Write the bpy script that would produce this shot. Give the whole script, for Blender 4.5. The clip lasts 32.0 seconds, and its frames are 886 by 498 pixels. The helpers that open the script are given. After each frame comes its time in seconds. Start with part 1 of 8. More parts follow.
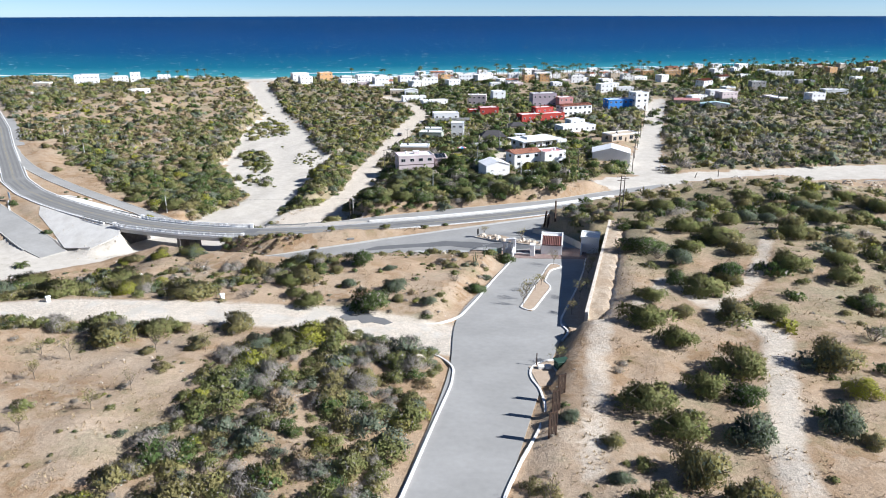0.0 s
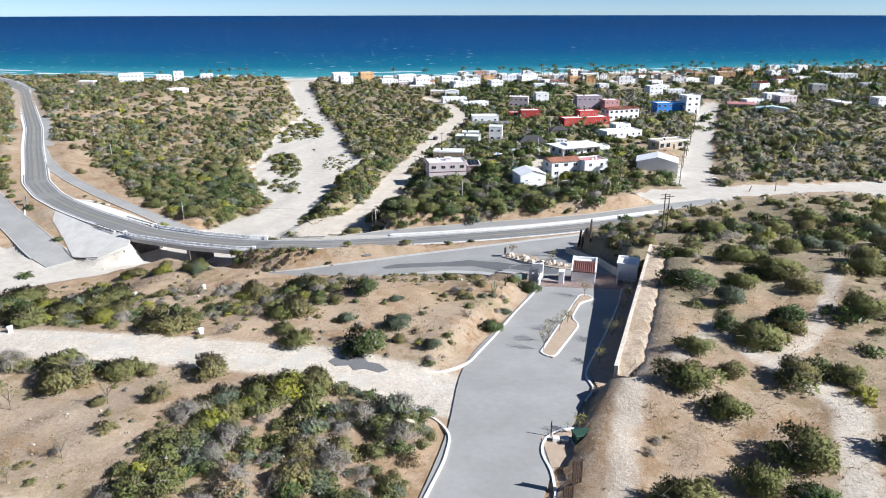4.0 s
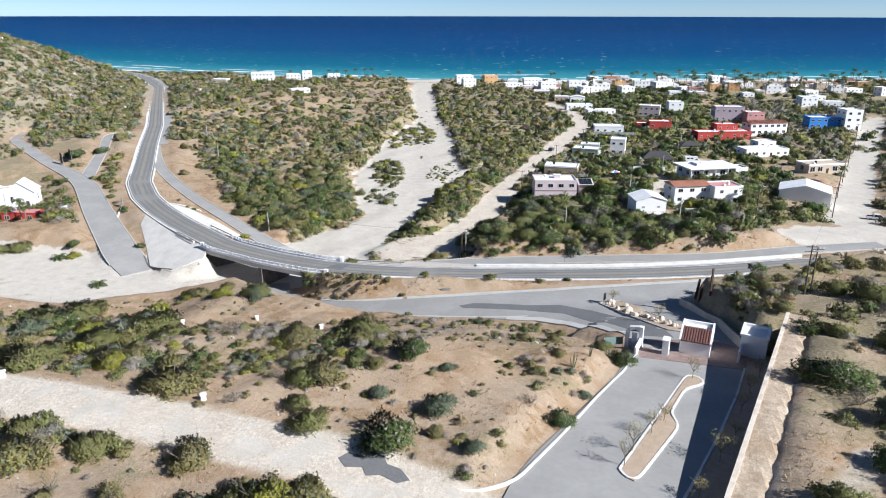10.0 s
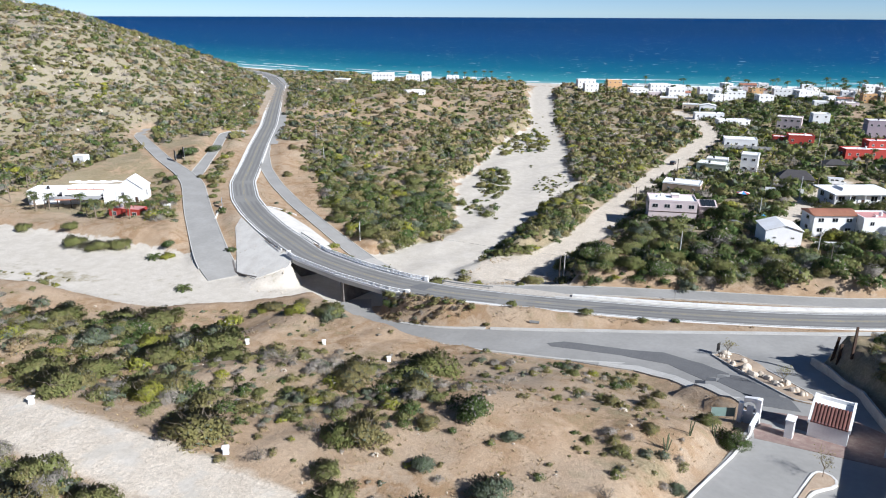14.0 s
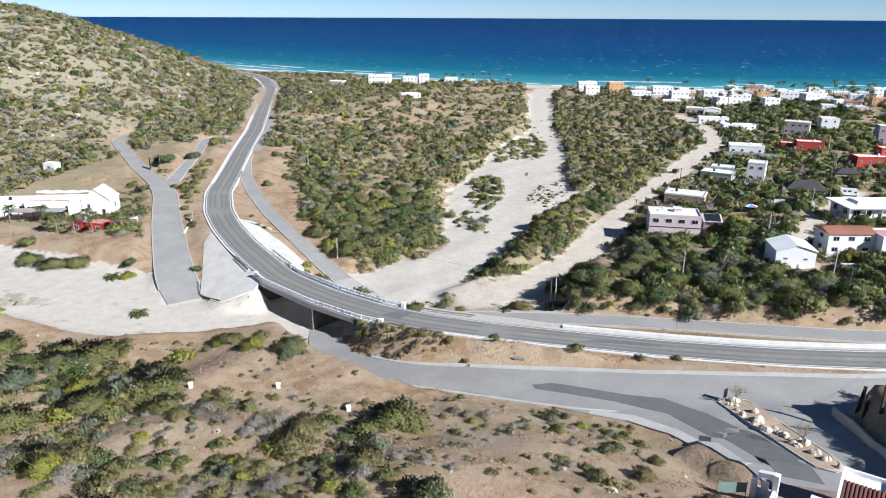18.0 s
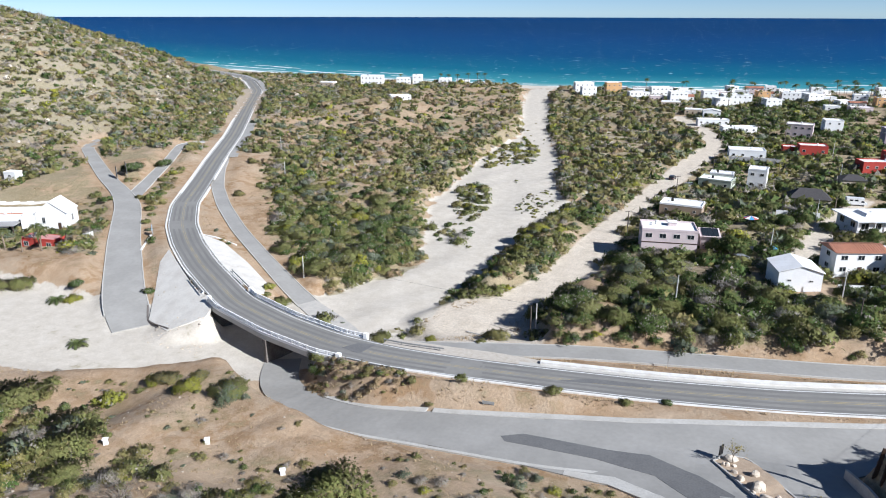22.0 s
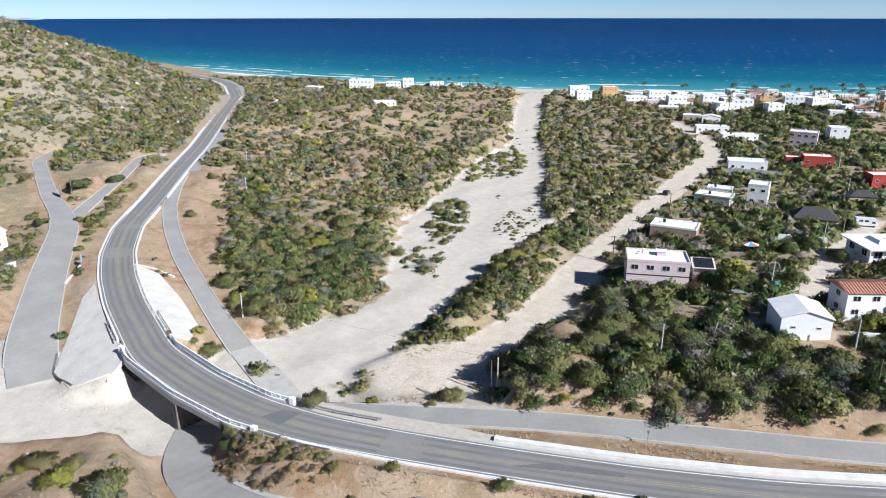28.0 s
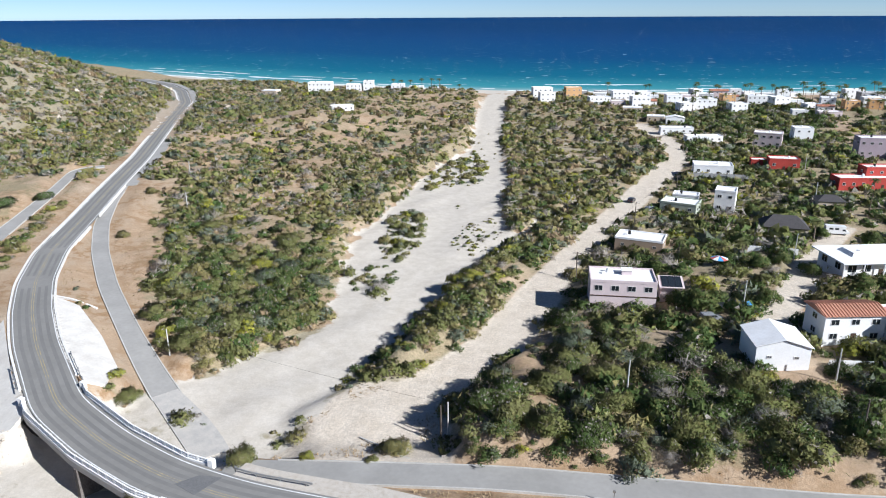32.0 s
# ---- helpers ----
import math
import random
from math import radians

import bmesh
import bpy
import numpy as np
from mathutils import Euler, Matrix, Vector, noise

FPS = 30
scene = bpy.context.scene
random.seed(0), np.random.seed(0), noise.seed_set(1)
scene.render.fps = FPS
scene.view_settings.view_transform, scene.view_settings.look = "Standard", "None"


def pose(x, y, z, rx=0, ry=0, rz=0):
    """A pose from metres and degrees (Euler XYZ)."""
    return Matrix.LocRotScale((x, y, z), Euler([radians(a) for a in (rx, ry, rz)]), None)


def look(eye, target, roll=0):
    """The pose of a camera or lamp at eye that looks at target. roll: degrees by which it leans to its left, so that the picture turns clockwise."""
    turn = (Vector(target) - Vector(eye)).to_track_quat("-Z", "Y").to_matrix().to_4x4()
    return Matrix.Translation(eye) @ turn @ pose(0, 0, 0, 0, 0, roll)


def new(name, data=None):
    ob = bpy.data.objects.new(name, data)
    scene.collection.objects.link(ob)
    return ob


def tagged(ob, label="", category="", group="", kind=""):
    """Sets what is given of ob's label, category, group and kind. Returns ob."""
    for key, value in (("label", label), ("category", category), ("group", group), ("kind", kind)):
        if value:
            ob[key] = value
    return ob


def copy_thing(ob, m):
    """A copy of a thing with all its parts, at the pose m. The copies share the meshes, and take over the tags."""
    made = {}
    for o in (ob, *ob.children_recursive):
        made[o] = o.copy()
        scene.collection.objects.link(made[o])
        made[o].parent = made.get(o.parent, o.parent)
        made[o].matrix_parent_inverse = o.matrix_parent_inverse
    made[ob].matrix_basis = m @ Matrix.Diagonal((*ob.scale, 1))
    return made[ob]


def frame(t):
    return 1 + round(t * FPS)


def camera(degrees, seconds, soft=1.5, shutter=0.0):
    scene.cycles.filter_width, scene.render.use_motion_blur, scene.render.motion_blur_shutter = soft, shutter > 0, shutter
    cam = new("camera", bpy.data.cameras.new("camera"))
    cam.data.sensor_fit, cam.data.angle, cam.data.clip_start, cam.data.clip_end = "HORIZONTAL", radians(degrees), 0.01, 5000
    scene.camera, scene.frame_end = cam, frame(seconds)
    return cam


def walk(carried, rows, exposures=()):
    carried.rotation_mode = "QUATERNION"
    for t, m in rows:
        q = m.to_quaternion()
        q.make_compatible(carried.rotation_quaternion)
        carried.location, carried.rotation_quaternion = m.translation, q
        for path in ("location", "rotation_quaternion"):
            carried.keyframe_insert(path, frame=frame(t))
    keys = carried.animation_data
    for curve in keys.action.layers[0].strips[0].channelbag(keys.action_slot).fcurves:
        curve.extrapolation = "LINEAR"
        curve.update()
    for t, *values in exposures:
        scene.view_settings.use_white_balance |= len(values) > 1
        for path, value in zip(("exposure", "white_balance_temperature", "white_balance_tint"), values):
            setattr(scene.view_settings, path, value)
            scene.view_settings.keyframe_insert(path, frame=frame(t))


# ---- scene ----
cam = camera(64.54, 32.0, 1.0)
# seconds, place, heading to the left of +y, pitch, roll
PATH = [
    (0, 0.00, -0.00, 71.02, -1.865, -18.652, -0.080),
    (0.5, 0.69, 1.98, 71.08, -1.380, -18.652, -0.090),
    (1, 1.38, 3.97, 71.12, -0.926, -18.650, -0.060),
    (1.5, 2.07, 5.98, 71.15, -0.465, -18.659, -0.069),
    (2, 2.78, 8.01, 71.13, 0.000, -18.633, -0.118),
    (2.5, 3.49, 10.08, 71.05, 0.472, -18.659, -0.067),
    (3, 4.20, 12.16, 70.94, 0.962, -18.668, -0.017),
    (3.5, 4.91, 14.22, 70.83, 1.449, -18.707, -0.067),
    (5.5, 7.40, 22.25, 70.86, 3.496, -18.683, -0.007),
    (6, 7.86, 24.36, 70.94, 3.982, -18.672, 0.000),
    (6.5, 8.32, 26.48, 71.02, 4.602, -18.687, 0.076),
    (7, 8.84, 28.57, 71.08, 5.600, -18.678, 0.058),
    (7.5, 9.42, 30.61, 71.12, 6.777, -18.685, 0.150),
    (8, 10.03, 32.63, 71.15, 7.929, -18.701, 0.130),
    (8.5, 10.62, 34.68, 71.17, 9.134, -18.683, 0.161),
    (9, 11.15, 36.77, 71.18, 10.347, -18.660, 0.166),
    (9.5, 11.59, 38.88, 71.16, 11.535, -18.655, 0.089),
    (10, 11.96, 40.98, 71.12, 12.572, -18.646, 0.079),
    (10.5, 12.28, 43.05, 71.09, 14.303, -18.649, 0.116),
    (11, 12.55, 45.10, 71.09, 16.082, -18.652, 0.120),
    (11.5, 12.78, 47.14, 71.12, 17.342, -18.620, 0.195),
    (12, 12.97, 49.18, 71.16, 18.888, -18.620, 0.166),
    (12.5, 13.11, 51.21, 71.21, 20.588, -18.595, 0.173),
    (13, 13.21, 53.25, 71.25, 22.163, -18.586, 0.182),
    (13.5, 13.27, 55.28, 71.27, 22.473, -18.584, 0.222),
    (14, 13.27, 57.32, 71.28, 22.501, -18.579, 0.225),
    (14.5, 13.24, 59.36, 71.28, 22.528, -18.579, 0.200),
    (16.5, 12.65, 67.90, 71.14, 22.653, -18.516, 0.204),
    (17, 12.44, 69.95, 71.15, 22.696, -18.509, 0.203),
    (17.5, 12.24, 71.99, 71.15, 22.724, -18.514, 0.287),
    (18, 12.06, 74.04, 71.15, 22.761, -18.518, 0.264),
    (18.5, 11.92, 76.10, 71.14, 22.812, -18.533, 0.213),
    (19, 11.83, 78.20, 71.12, 22.854, -18.566, 0.206),
    (19.5, 11.79, 80.31, 71.10, 22.904, -18.570, 0.207),
    (20, 11.80, 82.43, 71.10, 22.936, -18.574, 0.194),
    (20.5, 11.84, 84.57, 71.11, 22.985, -18.574, 0.170),
    (21, 11.93, 86.71, 71.12, 23.044, -18.550, 0.213),
    (21.5, 12.08, 88.86, 71.16, 23.057, -18.571, 0.142),
    (22, 12.29, 91.00, 71.22, 22.881, -18.585, 0.117),
    (22.5, 12.55, 93.15, 71.29, 22.748, -18.589, 0.081),
    (23, 12.85, 95.29, 71.35, 22.795, -18.592, 0.046),
    (23.5, 13.19, 97.42, 71.42, 22.838, -18.584, 0.072),
    (24, 13.53, 99.53, 71.50, 22.872, -18.574, 0.035),
    (24.5, 13.84, 101.61, 71.58, 22.912, -18.560, 0.015),
    (25, 14.09, 103.67, 71.67, 22.933, -18.575, 0.016),
    (25.5, 14.26, 105.72, 71.77, 22.981, -18.564, -0.035),
    (27.5, 13.26, 113.77, 71.91, 23.065, -18.483, -0.099),
    (28, 12.96, 115.70, 71.98, 23.094, -18.521, -0.031),
    (28.5, 12.73, 117.59, 72.10, 23.108, -18.539, -0.162),
    (29, 12.55, 119.47, 72.24, 22.981, -18.531, -0.191),
    (29.5, 12.38, 121.35, 72.36, 22.551, -18.587, -0.258),
    (30, 12.22, 123.24, 72.46, 22.080, -18.593, -0.270),
    (30.5, 12.06, 125.12, 72.54, 21.603, -18.588, -0.278),
    (31, 11.93, 126.99, 72.62, 21.111, -18.586, -0.274),
    (31.5, 11.82, 128.82, 72.69, 20.720, -18.580, -0.327),
    (32, 11.73, 130.64, 72.75, 20.499, -18.569, -0.339),
]


def flown(x, y, z, heading, pitch, roll):
    a, b = radians(heading), radians(pitch)
    ahead = Vector((-math.sin(a) * math.cos(b), math.cos(a) * math.cos(b), math.sin(b)))
    return look((x, y, z), Vector((x, y, z)) + 100 * ahead, roll)


walk(cam, [(row[0], flown(*row[1:])) for row in PATH], exposures=[(0, 0.82, 5800, 10), (10, 0.69, 5800, 10), (20, 0.65, 5800, 10), (32, 0.63, 5800, 10)])
# ---- light ----
SUN_AZ, SUN_EL = radians(106.0), radians(35.0)   # azimuth from +y towards +x
world = bpy.data.worlds.new("sky")
scene.world = world
world.use_nodes = True
wn = world.node_tree
sky = wn.nodes.new("ShaderNodeTexSky")
sky.sky_type, sky.sun_disc = "NISHITA", False
sky.sun_elevation, sky.sun_rotation = SUN_EL, SUN_AZ
sky.altitude, sky.air_density, sky.dust_density, sky.ozone_density = 900, 0.55, 0.05, 4.0
wn.links.new(sky.outputs[0], wn.nodes["Background"].inputs[0])
wn.nodes["Background"].inputs[1].default_value = 0.06
sun_light = bpy.data.lights.new("sun", "SUN")
sun_light.energy, sun_light.angle, sun_light.color = 5.0, radians(0.53), (1.0, 0.965, 0.915)
sun = new("sun", sun_light)
sun_way = Vector((math.sin(SUN_AZ) * math.cos(SUN_EL), math.cos(SUN_AZ) * math.cos(SUN_EL), math.sin(SUN_EL)))
sun.matrix_world = look(sun_way * 300, (0, 0, 0))

# ---- materials ----


def material(name, base, rough=0.9, metal=0.0, vary=0.25, scale=1.0, bump=0.3, second=None, big=0.0, spec=0.3, per_object=0.0, per_island=0.0):
    """Two scales of variation on a base colour, with fine relief. second: the colour that patches turn to. Scale in metres."""
    m = bpy.data.materials.new(name)
    m.use_nodes = True
    nt = m.node_tree
    b = nt.nodes["Principled BSDF"]
    b.inputs["Roughness"].default_value, b.inputs["Metallic"].default_value = rough, metal
    b.inputs["Specular IOR Level"].default_value = spec
    geo = nt.nodes.new("ShaderNodeNewGeometry")
    fine = nt.nodes.new("ShaderNodeTexNoise")
    fine.inputs["Scale"].default_value, fine.inputs["Detail"].default_value = 3.0 / scale, 5
    wide = nt.nodes.new("ShaderNodeTexNoise")
    wide.inputs["Scale"].default_value, wide.inputs["Detail"].default_value = 0.35 / scale, 4
    for n in (fine, wide):
        nt.links.new(geo.outputs["Position"], n.inputs["Vector"])
    mix = nt.nodes.new("ShaderNodeMix")
    mix.data_type = "RGBA"
    mix.inputs["A"].default_value = (*base, 1)
    mix.inputs["B"].default_value = (*(second or [c * 0.6 for c in base]), 1)
    ramp = nt.nodes.new("ShaderNodeMapRange")
    ramp.inputs["From Min"].default_value, ramp.inputs["From Max"].default_value = 0.4, 0.68
    nt.links.new(wide.outputs["Fac"], ramp.inputs["Value"])
    ramp.inputs["To Max"].default_value = 0.35 + big
    nt.links.new(ramp.outputs["Result"], mix.inputs["Factor"])
    val = nt.nodes.new("ShaderNodeMapRange")
    val.inputs["From Min"].default_value, val.inputs["From Max"].default_value = 0.25, 0.75
    val.inputs["To Min"].default_value, val.inputs["To Max"].default_value = 1 - vary, 1 + vary
    nt.links.new(fine.outputs["Fac"], val.inputs["Value"])
    hsv = nt.nodes.new("ShaderNodeHueSaturation")
    nt.links.new(mix.outputs["Result"], hsv.inputs["Color"])
    last = val.outputs["Result"]
    for amount, source in ((per_object, "ShaderNodeObjectInfo"), (per_island, "ShaderNodeNewGeometry")):
        if amount:
            info = nt.nodes.new(source)
            r = nt.nodes.new("ShaderNodeMapRange")
            r.inputs["To Min"].default_value, r.inputs["To Max"].default_value = 1 - amount, 1 + amount
            nt.links.new(info.outputs["Random" if per_object and source == "ShaderNodeObjectInfo" else "Random Per Island"], r.inputs["Value"])
            mul = nt.nodes.new("ShaderNodeMath")
            mul.operation = "MULTIPLY"
            nt.links.new(last, mul.inputs[0])
            nt.links.new(r.outputs["Result"], mul.inputs[1])
            last = mul.outputs[0]
    nt.links.new(last, hsv.inputs["Value"])
    nt.links.new(hsv.outputs["Color"], b.inputs["Base Color"])
    if bump:
        bp = nt.nodes.new("ShaderNodeBump")
        bp.inputs["Strength"].default_value, bp.inputs["Distance"].default_value = bump, 0.06 * scale
        nt.links.new(fine.outputs["Fac"], bp.inputs["Height"])
        nt.links.new(bp.outputs["Normal"], b.inputs["Normal"])
    return m


ASPHALT = material("asphalt", (0.3, 0.288, 0.264), 0.88, vary=0.06, scale=2.4, second=(0.36, 0.345, 0.318), big=0.45, bump=0.04)
PALE_CONCRETE = material("pale_concrete", (0.66, 0.625, 0.56), 0.9, vary=0.08, scale=1.2, second=(0.55, 0.51, 0.45), big=0.5, bump=0.25)
ASPHALT_DARK = material("fresh_asphalt", (0.15, 0.148, 0.145), 0.85, vary=0.15, scale=0.8, second=(0.2, 0.197, 0.19), bump=0.15)
ASPHALT_WORN = material("worn_road", (0.215, 0.207, 0.19), 0.88, vary=0.06, scale=3.0, second=(0.26, 0.25, 0.23), big=0.4, bump=0.15)
CONCRETE = material("concrete", (0.5, 0.48, 0.44), 0.9, vary=0.12, scale=0.9, second=(0.4, 0.375, 0.33), big=0.3, bump=0.2)
WHITE_CONCRETE = material("painted_kerb", (0.74, 0.72, 0.68), 0.8, vary=0.1, scale=0.6, second=(0.55, 0.5, 0.43), big=0.2, bump=0.2)
LINE = material("road_line", (0.72, 0.72, 0.7), 0.7, vary=0.2, scale=0.4, second=(0.45, 0.44, 0.42), big=0.3, bump=0.0)
YELLOW_LINE = material("yellow_line", (0.36, 0.3, 0.17), 0.8, vary=0.25, scale=0.6, second=(0.24, 0.225, 0.19), big=0.65, bump=0.0)
STUCCO_WHITE = material("white_stucco", (0.8, 0.79, 0.77), 0.85, vary=0.05, scale=1.0, second=(0.68, 0.66, 0.62), big=0.0, bump=0.15)
STUCCO_RIM = material("stucco_trim", (0.82, 0.81, 0.79), 0.85, vary=0.05, scale=0.6, bump=0.1, second=(0.7, 0.68, 0.63))


def ground_material():
    m = bpy.data.materials.new("dry_ground")
    m.use_nodes = True
    nt = m.node_tree
    b = nt.nodes["Principled BSDF"]
    b.inputs["Roughness"].default_value, b.inputs["Specular IOR Level"].default_value = 0.95, 0.15
    geo = nt.nodes.new("ShaderNodeNewGeometry")

    def tex(scale, detail=5, rough=0.55):
        n = nt.nodes.new("ShaderNodeTexNoise")
        n.inputs["Scale"].default_value, n.inputs["Detail"].default_value, n.inputs["Roughness"].default_value = scale, detail, rough
        nt.links.new(geo.outputs["Position"], n.inputs["Vector"])
        return n.outputs["Fac"]

    def span(value, a, c, lo=0.0, hi=1.0):
        n = nt.nodes.new("ShaderNodeMapRange")
        for k, v in (("From Min", a), ("From Max", c), ("To Min", lo), ("To Max", hi)):
            n.inputs[k].default_value = v
        nt.links.new(value, n.inputs["Value"])
        return n.outputs["Result"]

    def calc(op, x, y):
        n = nt.nodes.new("ShaderNodeMath")
        n.operation = op
        for k, v in enumerate((x, y)):
            if isinstance(v, float):
                n.inputs[k].default_value = v
            else:
                nt.links.new(v, n.inputs[k])
        return n.outputs[0]

    def mix(f, x, y):
        n = nt.nodes.new("ShaderNodeMix")
        n.data_type = "RGBA"
        for k, v in (("Factor", f), ("A", x), ("B", y)):
            if isinstance(v, tuple):
                n.inputs[k].default_value = (*v, 1)
            elif isinstance(v, float):
                n.inputs[k].default_value = v
            else:
                nt.links.new(v, n.inputs[k])
        return n.outputs["Result"]

    def attr(name):
        n = nt.nodes.new("ShaderNodeAttribute")
        n.attribute_name = name
        return n.outputs["Fac"]

    broad, mid, fine, grit = tex(0.05), tex(0.35, 6, 0.65), tex(2.2, 6, 0.7), tex(9.0, 3)
    soil = mix(span(mid, 0.38, 0.62), (0.37, 0.28, 0.19), (0.53, 0.43, 0.32))
    soil = mix(span(broad, 0.42, 0.6), soil, (0.415, 0.3, 0.195))
    grass = mix(span(fine, 0.4, 0.62), (0.36, 0.24, 0.135), (0.25, 0.16, 0.09))
    soil = mix(calc("MULTIPLY", span(mid, 0.41, 0.56), attr("grass")), soil, grass)
    stony = mix(span(fine, 0.4, 0.62), (0.37, 0.32, 0.255), (0.25, 0.212, 0.165))
    soil = mix(attr("stony"), soil, stony)
    track = mix(span(mid, 0.35, 0.65), (0.62, 0.545, 0.445), (0.53, 0.455, 0.36))
    soil = mix(span(calc("ADD", attr("track"), span(mid, 0.3, 0.7, -0.25, 0.25)), 0.3, 0.75), soil, track)
    sand = mix(span(mid, 0.35, 0.65), (0.57, 0.52, 0.445), (0.49, 0.44, 0.365))
    edge = calc("ADD", attr("sand"), span(tex(0.25, 6, 0.6), 0.3, 0.7, -0.35, 0.35))
    col = mix(span(edge, 0.4, 0.6), soil, sand)
    litter = mix(span(fine, 0.3, 0.7), (0.2, 0.175, 0.095), (0.34, 0.29, 0.185))
    low = calc("MULTIPLY", span(calc("ADD", attr("brush"), span(mid, 0.3, 0.7, -0.4, 0.4)), 0.4, 0.8), 0.75)
    col = mix(low, col, litter)
    hsv = nt.nodes.new("ShaderNodeHueSaturation")
    nt.links.new(col, hsv.inputs["Color"])
    rough = calc("MULTIPLY", span(fine, 0.25, 0.75, 0.74, 1.24), span(grit, 0.3, 0.7, 0.8, 1.2))
    # smooth on sand
    calm = span(edge, 0.4, 0.6, 1.0, 0.45)
    nt.links.new(calc("ADD", calc("MULTIPLY", calc("SUBTRACT", rough, 1.0), calm), 1.0), hsv.inputs["Value"])
    nt.links.new(hsv.outputs["Color"], b.inputs["Base Color"])
    bp = nt.nodes.new("ShaderNodeBump")
    bp.inputs["Distance"].default_value = 0.25
    nt.links.new(calc("MULTIPLY", calm, 0.6), bp.inputs["Strength"])
    nt.links.new(calc("ADD", fine, calc("MULTIPLY", mid, 1.5)), bp.inputs["Height"])
    nt.links.new(bp.outputs["Normal"], b.inputs["Normal"])
    return m


def sea_material():
    m = bpy.data.materials.new("sea_water")
    m.use_nodes = True
    nt = m.node_tree
    b = nt.nodes["Principled BSDF"]
    b.inputs["Roughness"].default_value, b.inputs["IOR"].default_value = 0.55, 1.33
    b.inputs["Specular IOR Level"].default_value = 0.03
    geo = nt.nodes.new("ShaderNodeNewGeometry")
    depth = nt.nodes.new("ShaderNodeAttribute")
    depth.attribute_name = "depth"
    ramp = nt.nodes.new("ShaderNodeValToRGB")
    e = ramp.color_ramp.elements
    e[0].position, e[0].color = 0.0, (0.30, 0.42, 0.40, 1)
    e[1].position, e[1].color = 1.0, (0.0035, 0.034, 0.108, 1)
    for p, c in ((0.018, (0.05, 0.235, 0.265)), (0.08, (0.011, 0.115, 0.18)), (0.24, (0.005, 0.058, 0.15)), (0.6, (0.0045, 0.043, 0.135))):
        n = e.new(p)
        n.color = (*c, 1)
    streak = nt.nodes.new("ShaderNodeTexNoise")
    streak.inputs["Scale"].default_value, streak.inputs["Detail"].default_value = 1.0, 4
    mp = nt.nodes.new("ShaderNodeMapping")
    mp.inputs["Scale"].default_value = (0.0016, 0.006, 0.0)
    nt.links.new(geo.outputs["Position"], mp.inputs["Vector"])
    nt.links.new(mp.outputs["Vector"], streak.inputs["Vector"])
    shift = nt.nodes.new("ShaderNodeMath")
    shift.operation = "MULTIPLY_ADD"
    shift.inputs[1].default_value, shift.inputs[2].default_value = 0.22, -0.11
    nt.links.new(streak.outputs["Fac"], shift.inputs[0])
    scaled = nt.nodes.new("ShaderNodeMath")
    scaled.operation = "MULTIPLY"
    nt.links.new(shift.outputs[0], scaled.inputs[0])
    nt.links.new(depth.outputs["Fac"], scaled.inputs[1])
    add = nt.nodes.new("ShaderNodeMath")
    nt.links.new(scaled.outputs[0], add.inputs[0])
    nt.links.new(depth.outputs["Fac"], add.inputs[1])
    nt.links.new(add.outputs[0], ramp.inputs["Fac"])
    fleck = nt.nodes.new("ShaderNodeTexNoise")
    fleck.inputs["Scale"].default_value, fleck.inputs["Detail"].default_value, fleck.inputs["Roughness"].default_value = 1.0, 3, 0.6
    fmap = nt.nodes.new("ShaderNodeMapping")
    fmap.inputs["Scale"].default_value = (0.06, 0.1, 0.0)
    nt.links.new(geo.outputs["Position"], fmap.inputs["Vector"])
    nt.links.new(fmap.outputs["Vector"], fleck.inputs["Vector"])
    cut = nt.nodes.new("ShaderNodeMapRange")
    cut.inputs["From Min"].default_value, cut.inputs["From Max"].default_value, cut.inputs["To Max"].default_value = 0.652, 0.688, 0.9
    nt.links.new(fleck.outputs["Fac"], cut.inputs["Value"])
    foam = nt.nodes.new("ShaderNodeMix")
    foam.data_type = "RGBA"
    foam.inputs["B"].default_value = (0.6, 0.66, 0.7, 1)
    nt.links.new(cut.outputs["Result"], foam.inputs["Factor"])
    nt.links.new(ramp.outputs["Color"], foam.inputs["A"])
    nt.links.new(foam.outputs["Result"], b.inputs["Base Color"])
    wave = nt.nodes.new("ShaderNodeTexNoise")
    wave.inputs["Scale"].default_value, wave.inputs["Detail"].default_value = 0.12, 6
    nt.links.new(geo.outputs["Position"], wave.inputs["Vector"])
    bp = nt.nodes.new("ShaderNodeBump")
    bp.inputs["Strength"].default_value, bp.inputs["Distance"].default_value = 0.5, 1.2
    nt.links.new(wave.outputs["Fac"], bp.inputs["Height"])
    nt.links.new(bp.outputs["Normal"], b.inputs["Normal"])
    return m


GROUND, SEA = ground_material(), sea_material()
